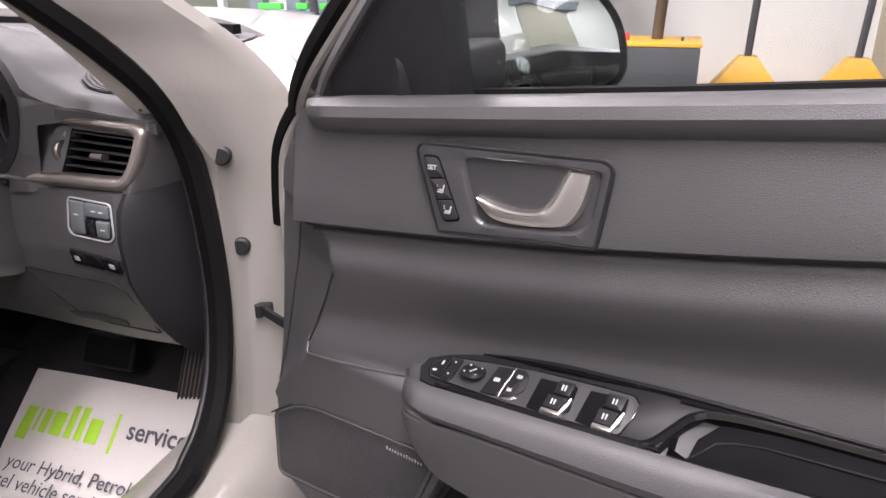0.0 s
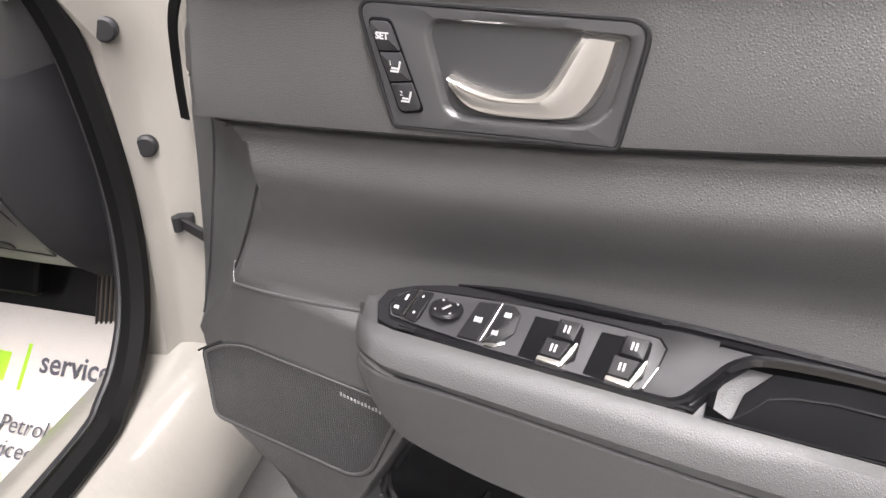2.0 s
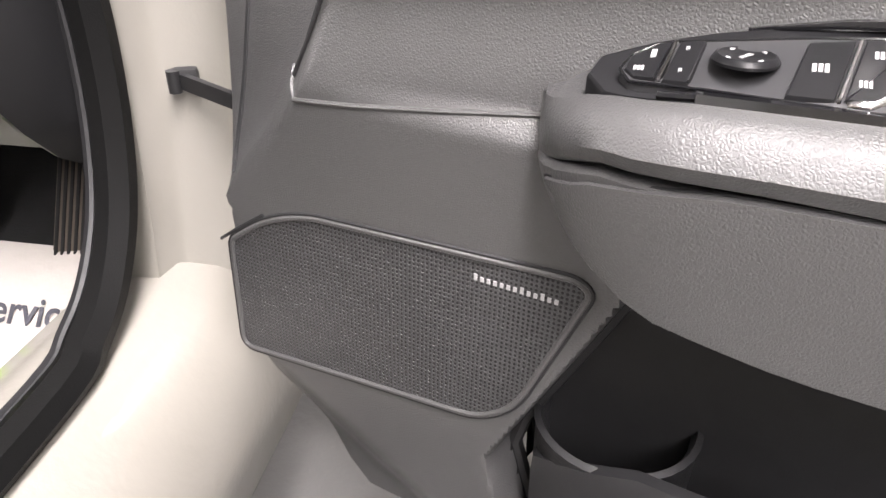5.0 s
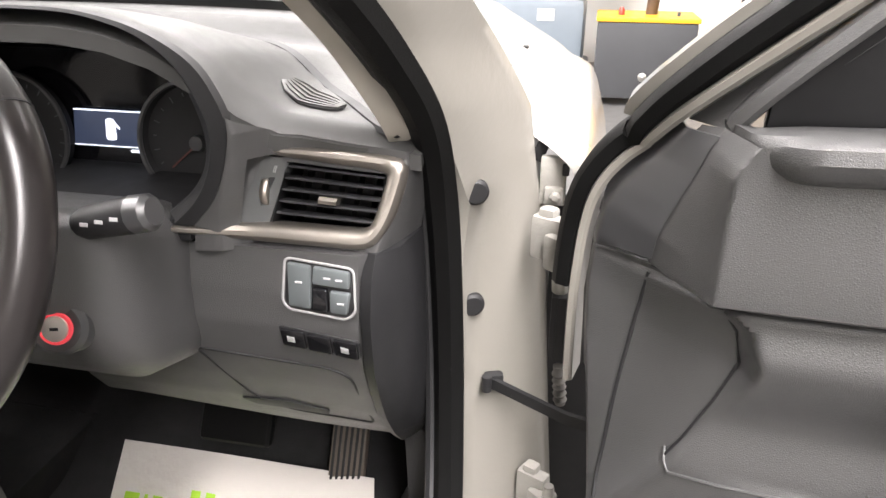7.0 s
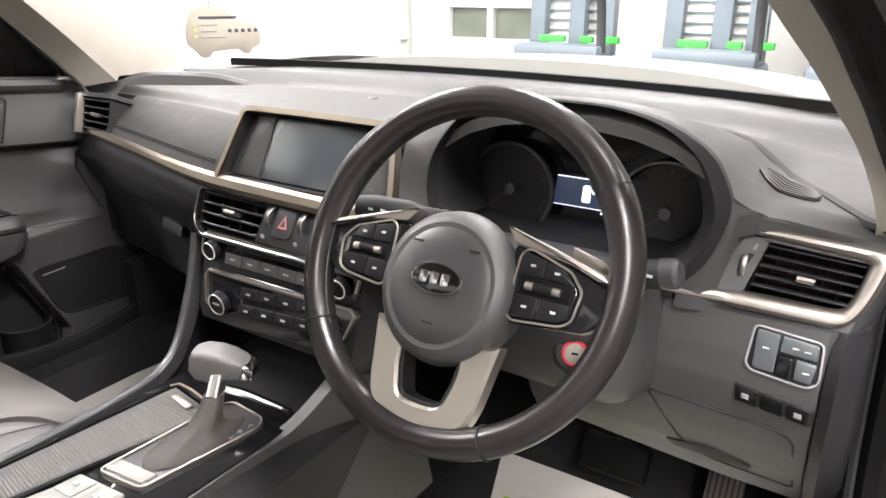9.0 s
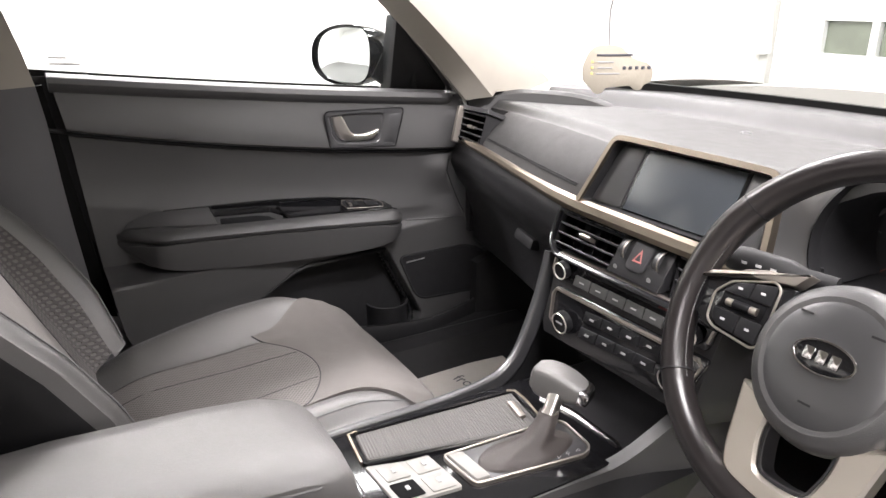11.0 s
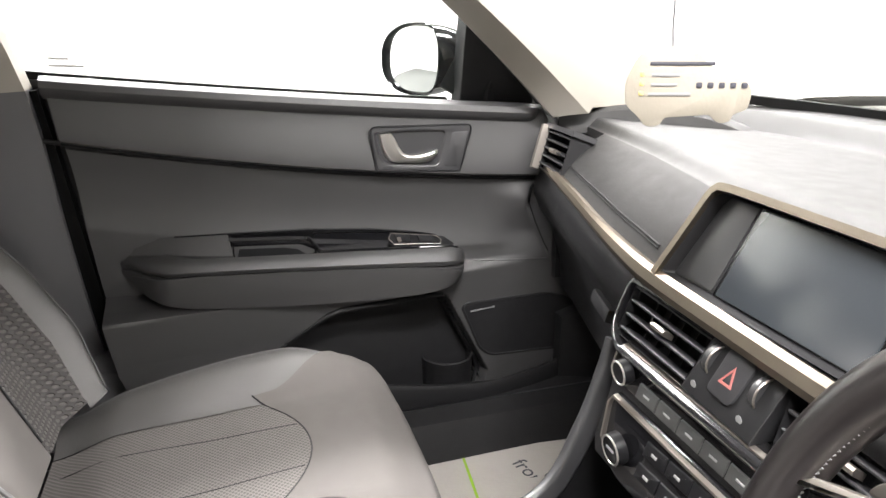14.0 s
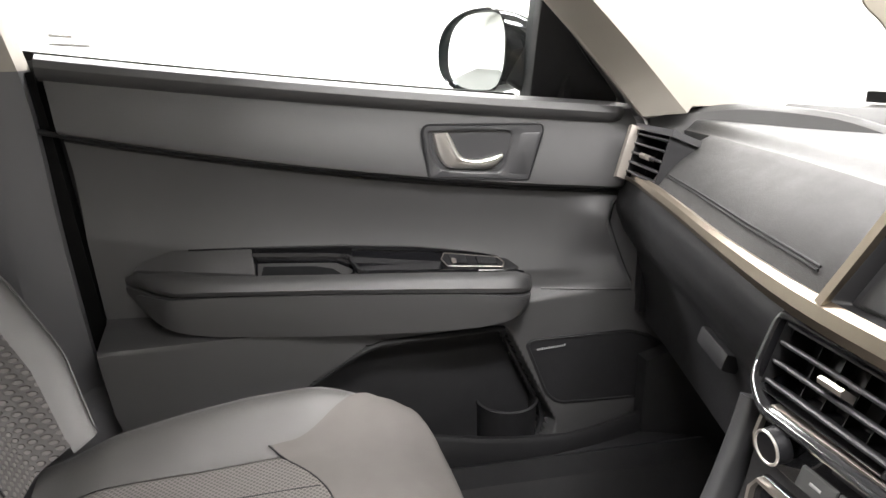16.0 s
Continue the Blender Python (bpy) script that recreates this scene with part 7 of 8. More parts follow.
for x, y in ((-0.032, 0.016), (0.032, 0.016), (0.0, -0.060)):
    part("airbag_mark", box(0.012, 0.002, 0.0006, WM @ pose(x, y, 0.0272)), DEEP, wheel)


WHEEL_SILVER = material("satin_wheel_silver", (0.60, 0.56, 0.50), 0.36, metal=1.0, vary=0.05)


def spoke(s):
    """One side spoke with its silver edge and button pads."""
    top = [(0.060 * s, 0.034), (0.115 * s, 0.026), (0.163 * s, 0.016), (0.163 * s, -0.016), (0.144 * s, -0.034), (0.066 * s, -0.040)]
    part("spoke", slab(rounded(top, 0.006), hub_tf, -0.006, 0.016, 0.004), GLOSS, wheel, "black switch spoke")
    part("spoke_trim", slab(rounded([(0.050 * s, 0.050), (0.100 * s, 0.037), (0.152 * s, 0.022), (0.163 * s, 0.012), (0.110 * s, 0.028), (0.062 * s, 0.034)], 0.003), hub_tf, -0.011, 0.006, 0.002), SILVER, wheel, "silver spoke top trim")
    pad = rounded([(0.073 * s, 0.030), (0.118 * s, 0.020), (0.134 * s, 0.002), (0.131 * s, -0.024), (0.122 * s, -0.029), (0.072 * s, -0.034)], 0.005)
    pd = part("switch_pad", slab(pad, hub_tf, -0.0105, 0.0, 0.002), GLOSS, wheel, "black thumb-switch pad")
    loop = [(0.080 * s, 0.032), (0.072 * s, 0.026), (0.069 * s, -0.030), (0.076 * s, -0.037), (0.124 * s, -0.032), (0.134 * s, -0.026), (0.138 * s, 0.002), (0.124 * s, 0.018)]
    part("pad_rim", sweep([hub_tf(a, -0.0105, b) for a, b in rounded(loop, 0.005)], circle2(0.0014, 6), closed=True, up=WM.to_3x3() @ V(0, 0, 1)), WHEEL_SILVER, pd, "bright pad outline")
    # flat near-black sheet paints the shade round the roller
    part("roller_well_shade", slab([(0.078 * s, 0.0055), (0.127 * s, 0.0045), (0.127 * s, -0.0105), (0.078 * s, -0.0105)], hub_tf, -0.0109, -0.006, 0.0003), SHADE_BLACK, pd)
    part("roller", sweep([hub_tf(0.084 * s, -0.0120, -0.0025), hub_tf(0.119 * s, -0.0120, -0.0030)], circle2(0.0040, 12), up=WM.to_3x3() @ V(0, 0, 1)), WHEEL_SILVER, pd, "silver thumb roller")
    part("roller_band", sweep([hub_tf(0.092 * s, -0.0120, -0.0026), hub_tf(0.111 * s, -0.0120, -0.0029)], circle2(0.0043, 12), up=WM.to_3x3() @ V(0, 0, 1)), SWITCH, pd)
    for q in ([(0.075, 0.0285), (0.0985, 0.0235), (0.0985, 0.0070), (0.075, 0.0075)], [(0.1000, 0.0232), (0.1165, 0.0190), (0.1290, 0.0060), (0.1000, 0.0070)], [(0.075, -0.0120), (0.0985, -0.0120), (0.0985, -0.0310), (0.075, -0.0330)], [(0.1000, -0.0120), (0.1300, -0.0120), (0.1285, -0.0230), (0.1210, -0.0285), (0.1000, -0.0308)]):
        part("button", slab(rounded([(a * s, b) for a, b in q], 0.0015), hub_tf, -0.0120, -0.009, 0.0008), SWITCH, pd)
        cxx, cyy = sum(a for a, b in q) / len(q) * s, sum(b for a, b in q) / len(q)
        part("marking", slab([(cxx - 0.0026, cyy - 0.0012), (cxx + 0.0026, cyy - 0.0012), (cxx + 0.0026, cyy + 0.0012), (cxx - 0.0026, cyy + 0.0012)], hub_tf, -0.0123, -0.0115, 0.0001), WHITE_MARK, pd)
    part("shift_paddle", slab(rounded([(0.105 * s, 0.046), (0.142 * s, 0.036), (0.148 * s, 0.024), (0.11 * s, 0.026)], 0.006), hub_tf, 0.024, 0.03, 0.002), SILVER, wheel, "silver shift paddle")


spoke(1)
spoke(-1)
low_o = rounded([(-0.072, -0.064), (-0.062, -0.130), (-0.054, -0.152), (0.0, -0.164), (0.054, -0.152), (0.062, -0.130), (0.072, -0.064), (0.0, -0.086)], [0.004, 0.01, 0.012, 0.04, 0.012, 0.01, 0.004, 0.02], 4)
low_i = rounded([(-0.034, -0.084), (-0.034, -0.106), (-0.025, -0.138), (0.0, -0.141), (0.025, -0.138), (0.034, -0.106), (0.034, -0.084), (0.0, -0.0935)], [0.006, 0.01, 0.010, 0.015, 0.010, 0.01, 0.006, 0.01], 4)
part("lower_spoke", frame_ring(low_o, low_i, hub_tf, -0.008, 0.012, 0.003), WHEEL_SILVER, wheel, "satin silver lower spoke with a slot")
part("spoke_slot", frame_ring(shrink(low_i, -0.003), shrink(low_i, 0.004), hub_tf, -0.003, 0.022, 0.001), DEEP, wheel)

# column shroud, stalks, starter
STARTER = (0.453, -0.020, 0.746)
col = thing("steering_column", (0.36, 0.05, 0.7), "dark steering column with stalks and key slot", "steering column")
shr = []
for y, hx, zb, zt in ((-0.055, 0.060, 0.80, 0.848), (-0.05, 0.070, 0.785, 0.855), (-0.030, 0.102, 0.742, 0.856), (0.0, 0.135, 0.690, 0.848), (0.03, 0.147, 0.662, 0.838), (0.10, 0.15, 0.642, 0.815), (0.2, 0.15, 0.63, 0.80)):
    shr.append([V(0.36 + a, y, b) for a, b in rounded([(-hx, zt), (hx, zt), (hx, zb), (-hx, zb)], 0.042 if y > -0.04 else 0.028, 6)])
part("shroud", loft(shr), SOFT, col, "dark rounded column shroud")
ig = Matrix.Translation(V(*STARTER)) @ pose(0, 0, 0, 72, 0, 14) @ pose(0, 0, 0.012) @ Matrix.Scale(0.86, 4)
part("key_surround", turned([(0.0, 0.002), (0.024, 0.002), (0.029, -0.004), (0.031, -0.03), (0, -0.03)], ig, 32), SMOOTH, col, "round dark starter surround")
REDGLOW = material("lit_red_ring", (0.5, 0.05, 0.06), 0.4, vary=0, emit=(1.0, 0.08, 0.10), power=0.35)
part("lit_ring", turned([(0.0145, 0.005), (0.0162, 0.005), (0.0170, 0.001), (0.0145, 0.001)], ig, 32), REDGLOW, col, "red lit ring")
kb = part("key_slot", turned([(0, 0.007), (0.0128, 0.0065), (0.0143, 0.003), (0.0143, 0), (0, 0)], ig, 28), HANDLE, col, "silver key slot")
part("slot", box(0.008, 0.003, 0.001, ig @ pose(0, 0, 0.0072)), DEEP, kb)
for s, a, b in ((1, V(0.44, 0.0, 0.826), V(0.545, -0.005, 0.853)), (-1, V(0.28, -0.01, 0.866), V(0.165, -0.035, 0.868))):
    d = (b - a)
    st = part("stalk", sweep([a, a + d * 0.3, a + d * 0.42, a + d * 0.85, b], circle2(0.013, 12), scale=[0.7, 0.75, 1.1, 1.25, 1.05], up=(0, 0, 1)), DEEP, col, "black control stalk")
    if s > 0:
        part("stalk_cap", sweep([b - d * 0.13, b, b + d * 0.04], circle2(0.0165, 12), scale=[1.0, 0.95, 0.7]), SMOOTH, st, "grey stalk end cap")
    for k in range(3):
        q = a + d * (0.5 + 0.14 * k) + V(0, -0.016, 0.003)
        part("marking", box(0.007, 0.0008, 0.003, Matrix.Translation(q) @ pose(0, 0, 0, -10, 0, 0)), WHITE_MARK, st)

# ---------------------------------------------------------------- centre console
con = thing("centre_console", (-0.04, -0.4, 0.3), "black centre console with cupholder cover and gear selector surround", "centre console")
side = [(0.30, -0.88), (0.62, -0.88), (0.62, -0.50), (0.555, -0.45), (0.548, -0.17), (0.552, -0.06), (0.551, -0.01), (0.551, 0.05), (0.55, 0.12), (0.30, 0.12)]
part("console_body", loft([[V(x, y, z - d) for z, y in side] for x, d in ((-0.185, 0.02), (-0.17, 0.004), (-0.16, 0.0), (0.075, 0.0), (0.09, 0.004), (0.13, 0.02))]), PLASTIC, con, "black console body")
part("console_flank", patch(lambda s, t: V(0.088 + 0.020 * step(s, 0.4, 0.9) + 0.06 * t, -0.45 + 0.57 * s, 0.556 + 0.075 * step(s, 0.55, 0.92) - 0.27 * t), 24, 6, 0.02, (-1, 0, 0)), SOFT, con, "dark grained console side")
for x, lb in ((-0.182, "curved dark console rail"),):
    rail = smooth_path([(-0.172, -0.52, 0.548), (-0.174, -0.40, 0.550), (-0.177, -0.18, 0.553), (-0.186, -0.087, 0.574), (-0.196, -0.036, 0.648), (-0.203, -0.008, 0.715), (-0.207, 0.004, 0.752)], 6)
    part("console_rail", sweep(rail, rounded([(-0.008, -0.02), (0.008, -0.02), (0.008, 0.008), (-0.008, 0.008)], 0.006), up=[V(0, -0.2 if i < 22 else -1, 1 if i < 22 else 0.25) for i in range(len(rail))]), SMOOTH, con, lb)
part("console_side", patch(lambda q, t: rail[round(q * (len(rail) - 1))] + V(-0.004, 0.008, -0.006) + (V(-0.200, max(rail[round(q * (len(rail) - 1))].y, -0.52) + 0.16 * q, 0.30) - rail[round(q * (len(rail) - 1))]) * t, len(rail) - 1, 6), PLASTIC, con, "dark console side panel")
zt = 0.556
ct = lambda a, v, b: V(a, b, zt - v)
part("gloss_deck", slab(rounded([(-0.158, -0.44), (0.085, -0.44), (0.085, -0.07), (-0.158, -0.07)], 0.02), ct, -0.003, 0.02, 0.003), GLOSS, con, "glossy black console deck")
cov = [(-0.145, -0.385), (-0.082, -0.395), (-0.030, -0.14), (-0.128, -0.125)]
cover = part("cup_cover", slab(rounded(cov, 0.008), ct, -0.006, 0.01, 0.002), RIBBED, con, "ribbed grey cupholder cover")
part("cover_frame", sweep([V(a, b, zt + 0.005) for a, b in rounded([(-0.152, -0.392), (-0.076, -0.402), (-0.022, -0.135), (-0.133, -0.118)], 0.012)], [(-0.003, -0.003), (0.003, -0.003), (0.003, 0.002), (-0.003, 0.002)], closed=True), GLOSS, con, "glossy cover frame")
part("cover_end", sweep([V(a, b, zt + 0.0065) for a, b in ((-0.135, -0.128), (-0.128, -0.117), (-0.10, -0.118), (-0.03, -0.132), (-0.022, -0.142))], [(-0.0022, -0.002), (0.0022, -0.002), (0.0018, 0.0018), (-0.0018, 0.0018)]), BRONZE, con, "bright front edge of the cover")
part("cover_end", sweep([V(a, b, zt + 0.0065) for a, b in ((-0.150, -0.380), (-0.149, -0.394), (-0.08, -0.404))], [(-0.0022, -0.002), (0.0022, -0.002), (0.0018, 0.0018), (-0.0018, 0.0018)]), BRONZE, con)
for i in range(58):
    f = (i + 0.5) / 58
    a, b = V(-0.145 + 0.017 * f, -0.385 + 0.26 * f, 0), V(-0.082 + 0.052 * f, -0.395 + 0.255 * f, 0)
    part("rib", sweep([V(a.x + 0.003, a.y, zt + 0.0062), V(b.x - 0.003, b.y, zt + 0.0062)], [(-0.0015, 0), (0, 0.0012), (0.0015, 0)]), RIBBED, cover)
part("cover_pull", slab(rounded([(-0.105, -0.150), (-0.06, -0.158), (-0.058, -0.146), (-0.103, -0.138)], 0.005), ct, -0.011, 0.0, 0.002), SILVER, cover, "small silver cover pull")
gp_o = rounded([(-0.040, -0.305), (0.036, -0.298), (0.058, -0.13), (0.045, -0.112), (-0.020, -0.105), (-0.032, -0.12)], [0.012, 0.012, 0.014, 0.012, 0.01, 0.01], 5)
BOOT = material("creased_boot_leather", (0.055, 0.048, 0.045), 0.5, spec=0.4, bump=0.4, scale=500, kind="leather")
gate = thing("gear_selector", (0.005, -0.2, zt), "automatic gear selector with leather boot and silver gate", "gear selector")
part("gate_frame", frame_ring(gp_o, shrink(gp_o, 0.0034), ct, -0.010, 0.0, 0.0012), SILVER, gate, "bright gate frame")
part("gate_plate", slab(shrink(gp_o, 0.004), ct, -0.007, 0.0, 0.001), SMOOTH, gate)
for k, ch in enumerate("PRND"):
    words(ch, 0.011, Matrix.Translation(V(0.044 - 0.0022 * k, -0.140 - 0.017 * k, zt + 0.0078)) @ pose(0, 0, 0, 0, 0, 30), WHITE_MARK, gate, "gear_letter", 0.0001)
boot = []
for z, rx, ry, cx, cy, n in ((0.561, 0.036, 0.078, 0.008, -0.196, 0), (0.566, 0.034, 0.074, 0.008, -0.196, 0.03), (0.570, 0.028, 0.062, 0.009, -0.194, 0.08), (0.575, 0.020, 0.044, 0.011, -0.190, 0.14), (0.582, 0.0165, 0.026, 0.012, -0.183, 0.12), (0.592, 0.0155, 0.019, 0.012, -0.175, 0.08), (0.604, 0.0145, 0.016, 0.010, -0.166, 0.05), (0.614, 0.013, 0.014, 0.008, -0.160, 0)):
    boot.append([V(cx + rx * math.cos(a) * (1 + n * math.sin(5 * a + z * 90)), cy + ry * math.sin(a) * (1 + n * math.cos(4 * a + z * 60)), z) for a in [2 * math.pi * i / 36 for i in range(36)]])
part("boot", loft(boot), BOOT, gate, "creased black leather boot")
part("shaft", sweep([V(0.009, -0.161, 0.608), V(0.001, -0.142, 0.634)], rounded([(-0.009, -0.011), (0.009, -0.011), (0.009, 0.011), (-0.009, 0.011)], 0.005)), HANDLE, gate, "silver selector neck")
KM = Matrix.Translation(V(-0.004, -0.132, 0.644)) @ pose(0, 0, 0, 4, 14, 28) @ Matrix.Scale(0.82, 4)
kn = []
for x, w, zt2, zb in ((-0.052, 0.010, 0.006, -0.012), (-0.047, 0.021, 0.015, -0.024), (-0.032, 0.027, 0.022, -0.032), (-0.01, 0.029, 0.0255, -0.030), (0.014, 0.028, 0.025, -0.020), (0.034, 0.025, 0.021, -0.014), (0.046, 0.020, 0.016, -0.011)):
    kn.append([KM @ V(x, p, q) for p, q in rounded([(-w, zb), (w, zb), (w * 0.9, zt2), (-w * 0.9, zt2)], 0.012, 4)])
part("knob", loft(kn), LEATHER, gate, "black leather selector knob")
kn2 = []
for x, w, a, b in ((0.040, 0.0215, 0.0172, -0.0125), (0.048, 0.021, 0.0165, -0.013), (0.054, 0.0185, 0.013, -0.011), (0.057, 0.014, 0.008, -0.008)):
    kn2.append([KM @ V(x, p, q) for p, q in rounded([(-w, b), (w, b), (w, a), (-w, a)], 0.006, 3)])
part("release_button", loft(kn2), CHROME, gate, "chrome release button")
# buttons behind the gate
PALE_KEY = material("pale_satin_key", (0.24, 0.235, 0.22), 0.4, spec=0.5, vary=0.05)
bk = part("button_block", slab(rounded([(-0.070, -0.405), (0.020, -0.40), (0.030, -0.312), (-0.044, -0.318)], 0.006), ct, -0.008, 0.0, 0.0015), PALE_KEY, con, "pale button block behind the selector")
for i in range(2):
    for j in range(2):
        a, b = -0.058 + 0.040 * i + 0.006 * j, -0.395 + 0.042 * j
        part("button", slab(rounded([(a, b), (a + 0.034, b + 0.002), (a + 0.037, b + 0.035), (a + 0.004, b + 0.033)], 0.003), ct, -0.0095, 0.0, 0.0008), PALE_KEY if (i, j) != (1, 0) else SHADE_BLACK, bk)
        part("marking", slab([(a + 0.014, b + 0.016), (a + 0.022, b + 0.016), (a + 0.022, b + 0.021), (a + 0.014, b + 0.021)], ct, -0.0114, -0.01, 0.0002), WHITE_MARK, bk)
part("mode_keys", slab(rounded([(-0.034, -0.298), (0.030, -0.292), (0.032, -0.272), (-0.031, -0.277)], 0.003), ct, -0.0115, 0.0, 0.001), PALE_KEY, gate, "pale mode keys")
part("front_tray_line", sweep([V(-0.10, -0.085, zt + 0.004), V(-0.03, -0.075, zt + 0.005), V(0.06, -0.075, zt + 0.004)], [(-0.004, -0.002), (0.004, -0.002), (0.003, 0.003), (-0.003, 0.003)]), CHROME, con)
# armrest lid
lid = thing("console_armrest", (-0.05, -0.7, 0.60), "padded dark leather armrest lid with stitched edge", "armrest")
rows = []
for y, k, zz in ((-1.0, 1.0, 0.665), (-0.9, 1.05, 0.672), (-0.75, 1.06, 0.675), (-0.6, 1.05, 0.668), (-0.52, 1.04, 0.660), (-0.475, 1.0, 0.647), (-0.455, 0.96, 0.632), (-0.445, 0.90, 0.60)):
    w = 0.098 * k
    rows.append([V(-0.070 + a, y, zz - 0.06 + b) for a, b in ((-w, 0.0), (-w - 0.004, 0.02), (-w + 0.002, 0.044), (-w + 0.016, 0.056), (-w * 0.5, 0.063), (0, 0.065), (w * 0.5, 0.063), (w - 0.016, 0.056), (w - 0.002, 0.044), (w + 0.004, 0.02), (w, 0.0))])
part("lid", loft(rows), LEATHER, lid, "soft grey-black leather lid")
for s in (-1, 1):
    part("lid_seam", sweep([V(-0.070 + s * 0.098 * k + 0.001 * s, y, zz - 0.020) for y, k, zz in ((-1.0, 1.0, 0.665), (-0.9, 1.05, 0.672), (-0.75, 1.06, 0.675), (-0.6, 1.05, 0.668), (-0.5, 1.02, 0.655))], circle2(0.0016, 5)), THREAD, lid)
part("lid_seam", sweep([V(-0.070 + 0.09 * math.sin(a), -0.4385 - 0.006 * (1 - math.cos(a)), 0.592) for a in [-1.2 + 0.2 * i for i in range(13)]], circle2(0.0015, 5)), THREAD, lid)

# ---------------------------------------------------------------- seats
def seat(cx, back_y, label, headrest):
    """A front seat: fabric centre, leather bolsters, reclined back."""
    st = thing("front_seat", (cx, -0.45, 0.3), label, "car seat", "front seats")
    hw = 0.235

    def cush_z(x, y):
        e = abs(x) / hw
        z = 0.505 + 0.012 * math.sin(math.pi * (y + 0.70) / 0.5) + 0.014 * step(y, -0.5, -0.3)
        rise = 0.054 if x * cx > 0 else 0.036
        along = (0.35 + 0.65 * step(y, -0.70, -0.42)) * (1 - 0.72 * step(y, -0.36, -0.20))
        z += rise * step(e, 0.48, 0.84) * along - 0.022 * step(e, 0.86, 1.0)
        return z - 0.020 * (1 - step(y, -0.70, -0.60)) - 0.016 * step(y, -0.25, -0.19)

    def cush(x0, x1, y0, y1, nx, ny, lift=0.0):
        def f(s, t):
            x = x0 + (x1 - x0) * s
            y = y0 + (y1 - 0.075 * (x / 0.14) ** 2 - y0) * t
            d = min(s, 1 - s) * abs(x1 - x0)
            return V(cx + x, y, cush_z(x, y) + lift * step(d, 0, 0.012) - 0.004 * (1 - step(d, 0, 0.006)))
        return patch(f, nx, ny, 0.03, (0, 0, -1))

    part("cushion_centre", cush(-0.132, 0.132, -0.70, -0.336, 24, 30, 0.0035), FABRIC, st, "charcoal patterned fabric cushion")
    def nosef(s, t):
        q = 2 * s - 1
        k = min(1, t * 1.3)
        y0 = -0.335 - 0.075 * q * q
        y = y0 + (-0.190 + 0.0 * q - 0.035 * q ** 4 - y0) * k
        x = q * (0.140 + 0.085 * step(k, 0.15, 1.0))
        z = cush_z(x, y) + 0.003 + 0.006 * math.sin(math.pi * min(1, k * 1.5) / 2)
        if t > 1 / 1.3:
            a = (t - 1 / 1.3) / (1 - 1 / 1.3) * math.pi / 2
            y, z = y + 0.030 * math.sin(a), z - 0.15 * (1 - math.cos(a))
        return V(cx + x, y, z)
    part("cushion_front", patch(nosef, 30, 34, 0.02, (0, 0, -1)), NOSE_FABRIC, st, "plain fabric front of the cushion")
    for s in (-1, 1):
        def bol(a, t):
            x = s * (0.126 + (hw - 0.126) * min(1, a * 1.2))
            y = -0.70 + 0.46 * t
            z = cush_z(x, y) + 0.002
            if a > 1 / 1.2:
                k = (a - 1 / 1.2) * 6
                z -= 0.16 * k
                x += s * 0.010 * math.sin(math.pi * k)
            return V(cx + x, y, z)
        part("cushion_bolster", patch(bol, 40, 40), LEATHER, st, "black leather cushion bolster")
        part("bolster_seam", sweep([V(cx + s * 0.212, -0.69 + 0.44 * i / 20, cush_z(s * 0.212, -0.69 + 0.44 * i / 20) + 0.003) for i in range(21)], circle2(0.0013, 5)), THREAD, st)
        part("bolster_front", patch(lambda a, t: V(cx + s * (0.15 + (hw - 0.15) * a), -0.245 + 0.03 * math.sin(t * math.pi / 2), cush_z(s * (0.15 + (hw - 0.15) * a), -0.245) - 0.16 * t), 8, 6), LEATHER, st)
    for sx in (-0.07, 0.07):
        part("cushion_seam", sweep([V(cx + sx * (1 - 0.25 * (i / 12)), -0.68 + 0.33 * i / 12, cush_z(sx, -0.68 + 0.33 * i / 12) + 0.0032) for i in range(13)], circle2(0.0011, 5)), DEEP, st)
    arc = [nosef(i / 24, 0.0) + V(0, 0, 0.0) for i in range(25)]
    part("cushion_seam", sweep(arc, circle2(0.0014, 5)), DEEP, st)
    part("seat_base", box(0.46, 0.46, 0.16, pose(cx, -0.45, 0.40), 0.03), DEEP, st, "black seat base")
    for s in (-1, 1):
        part("side_shield", box(0.03, 0.42, 0.12, pose(cx + s * 0.238, -0.47, 0.40), 0.012), PLASTIC, st)
        part("seat_rail", box(0.04, 0.5, 0.03, pose(cx + s * 0.19, -0.45, 0.315), 0.005), STEEL, st)

    # reclined back: h up the back from its foot, x across
    lean = radians(26)
    def bp(x, h, d):
        return V(cx + x, back_y - math.sin(lean) * h - math.cos(lean) * d + 0.0, 0.545 + math.cos(lean) * h - math.sin(lean) * d)

    def half(h):
        return curve_at([(0, 0.205), (0.1, 0.235), (0.25, 0.25), (0.36, 0.247), (0.40, 0.235), (0.43, 0.214), (0.463, 0.180), (0.50, 0.135), (0.537, 0.080), (0.56, 0.035)], h)

    def depth(x, h):
        e = abs(x) / half(h)
        swell = curve_at([(0, 0.052), (0.1, 0.064), (0.2, 0.058), (0.26, 0.047), (0.33, 0.030), (0.38, 0.012), (0.43, -0.008), (0.50, -0.020), (0.56, -0.032)], h) * (1.2 if x * cx > 0 else 1.0)
        return 0.015 - swell * step(e, 0.60, 0.93) + 0.014 * step(e, 0.93, 1.0) + 0.006 * step(h, 0.45, 0.56)

    def seam_x(h):
        return min(0.145, 0.062 + 0.20 * h)

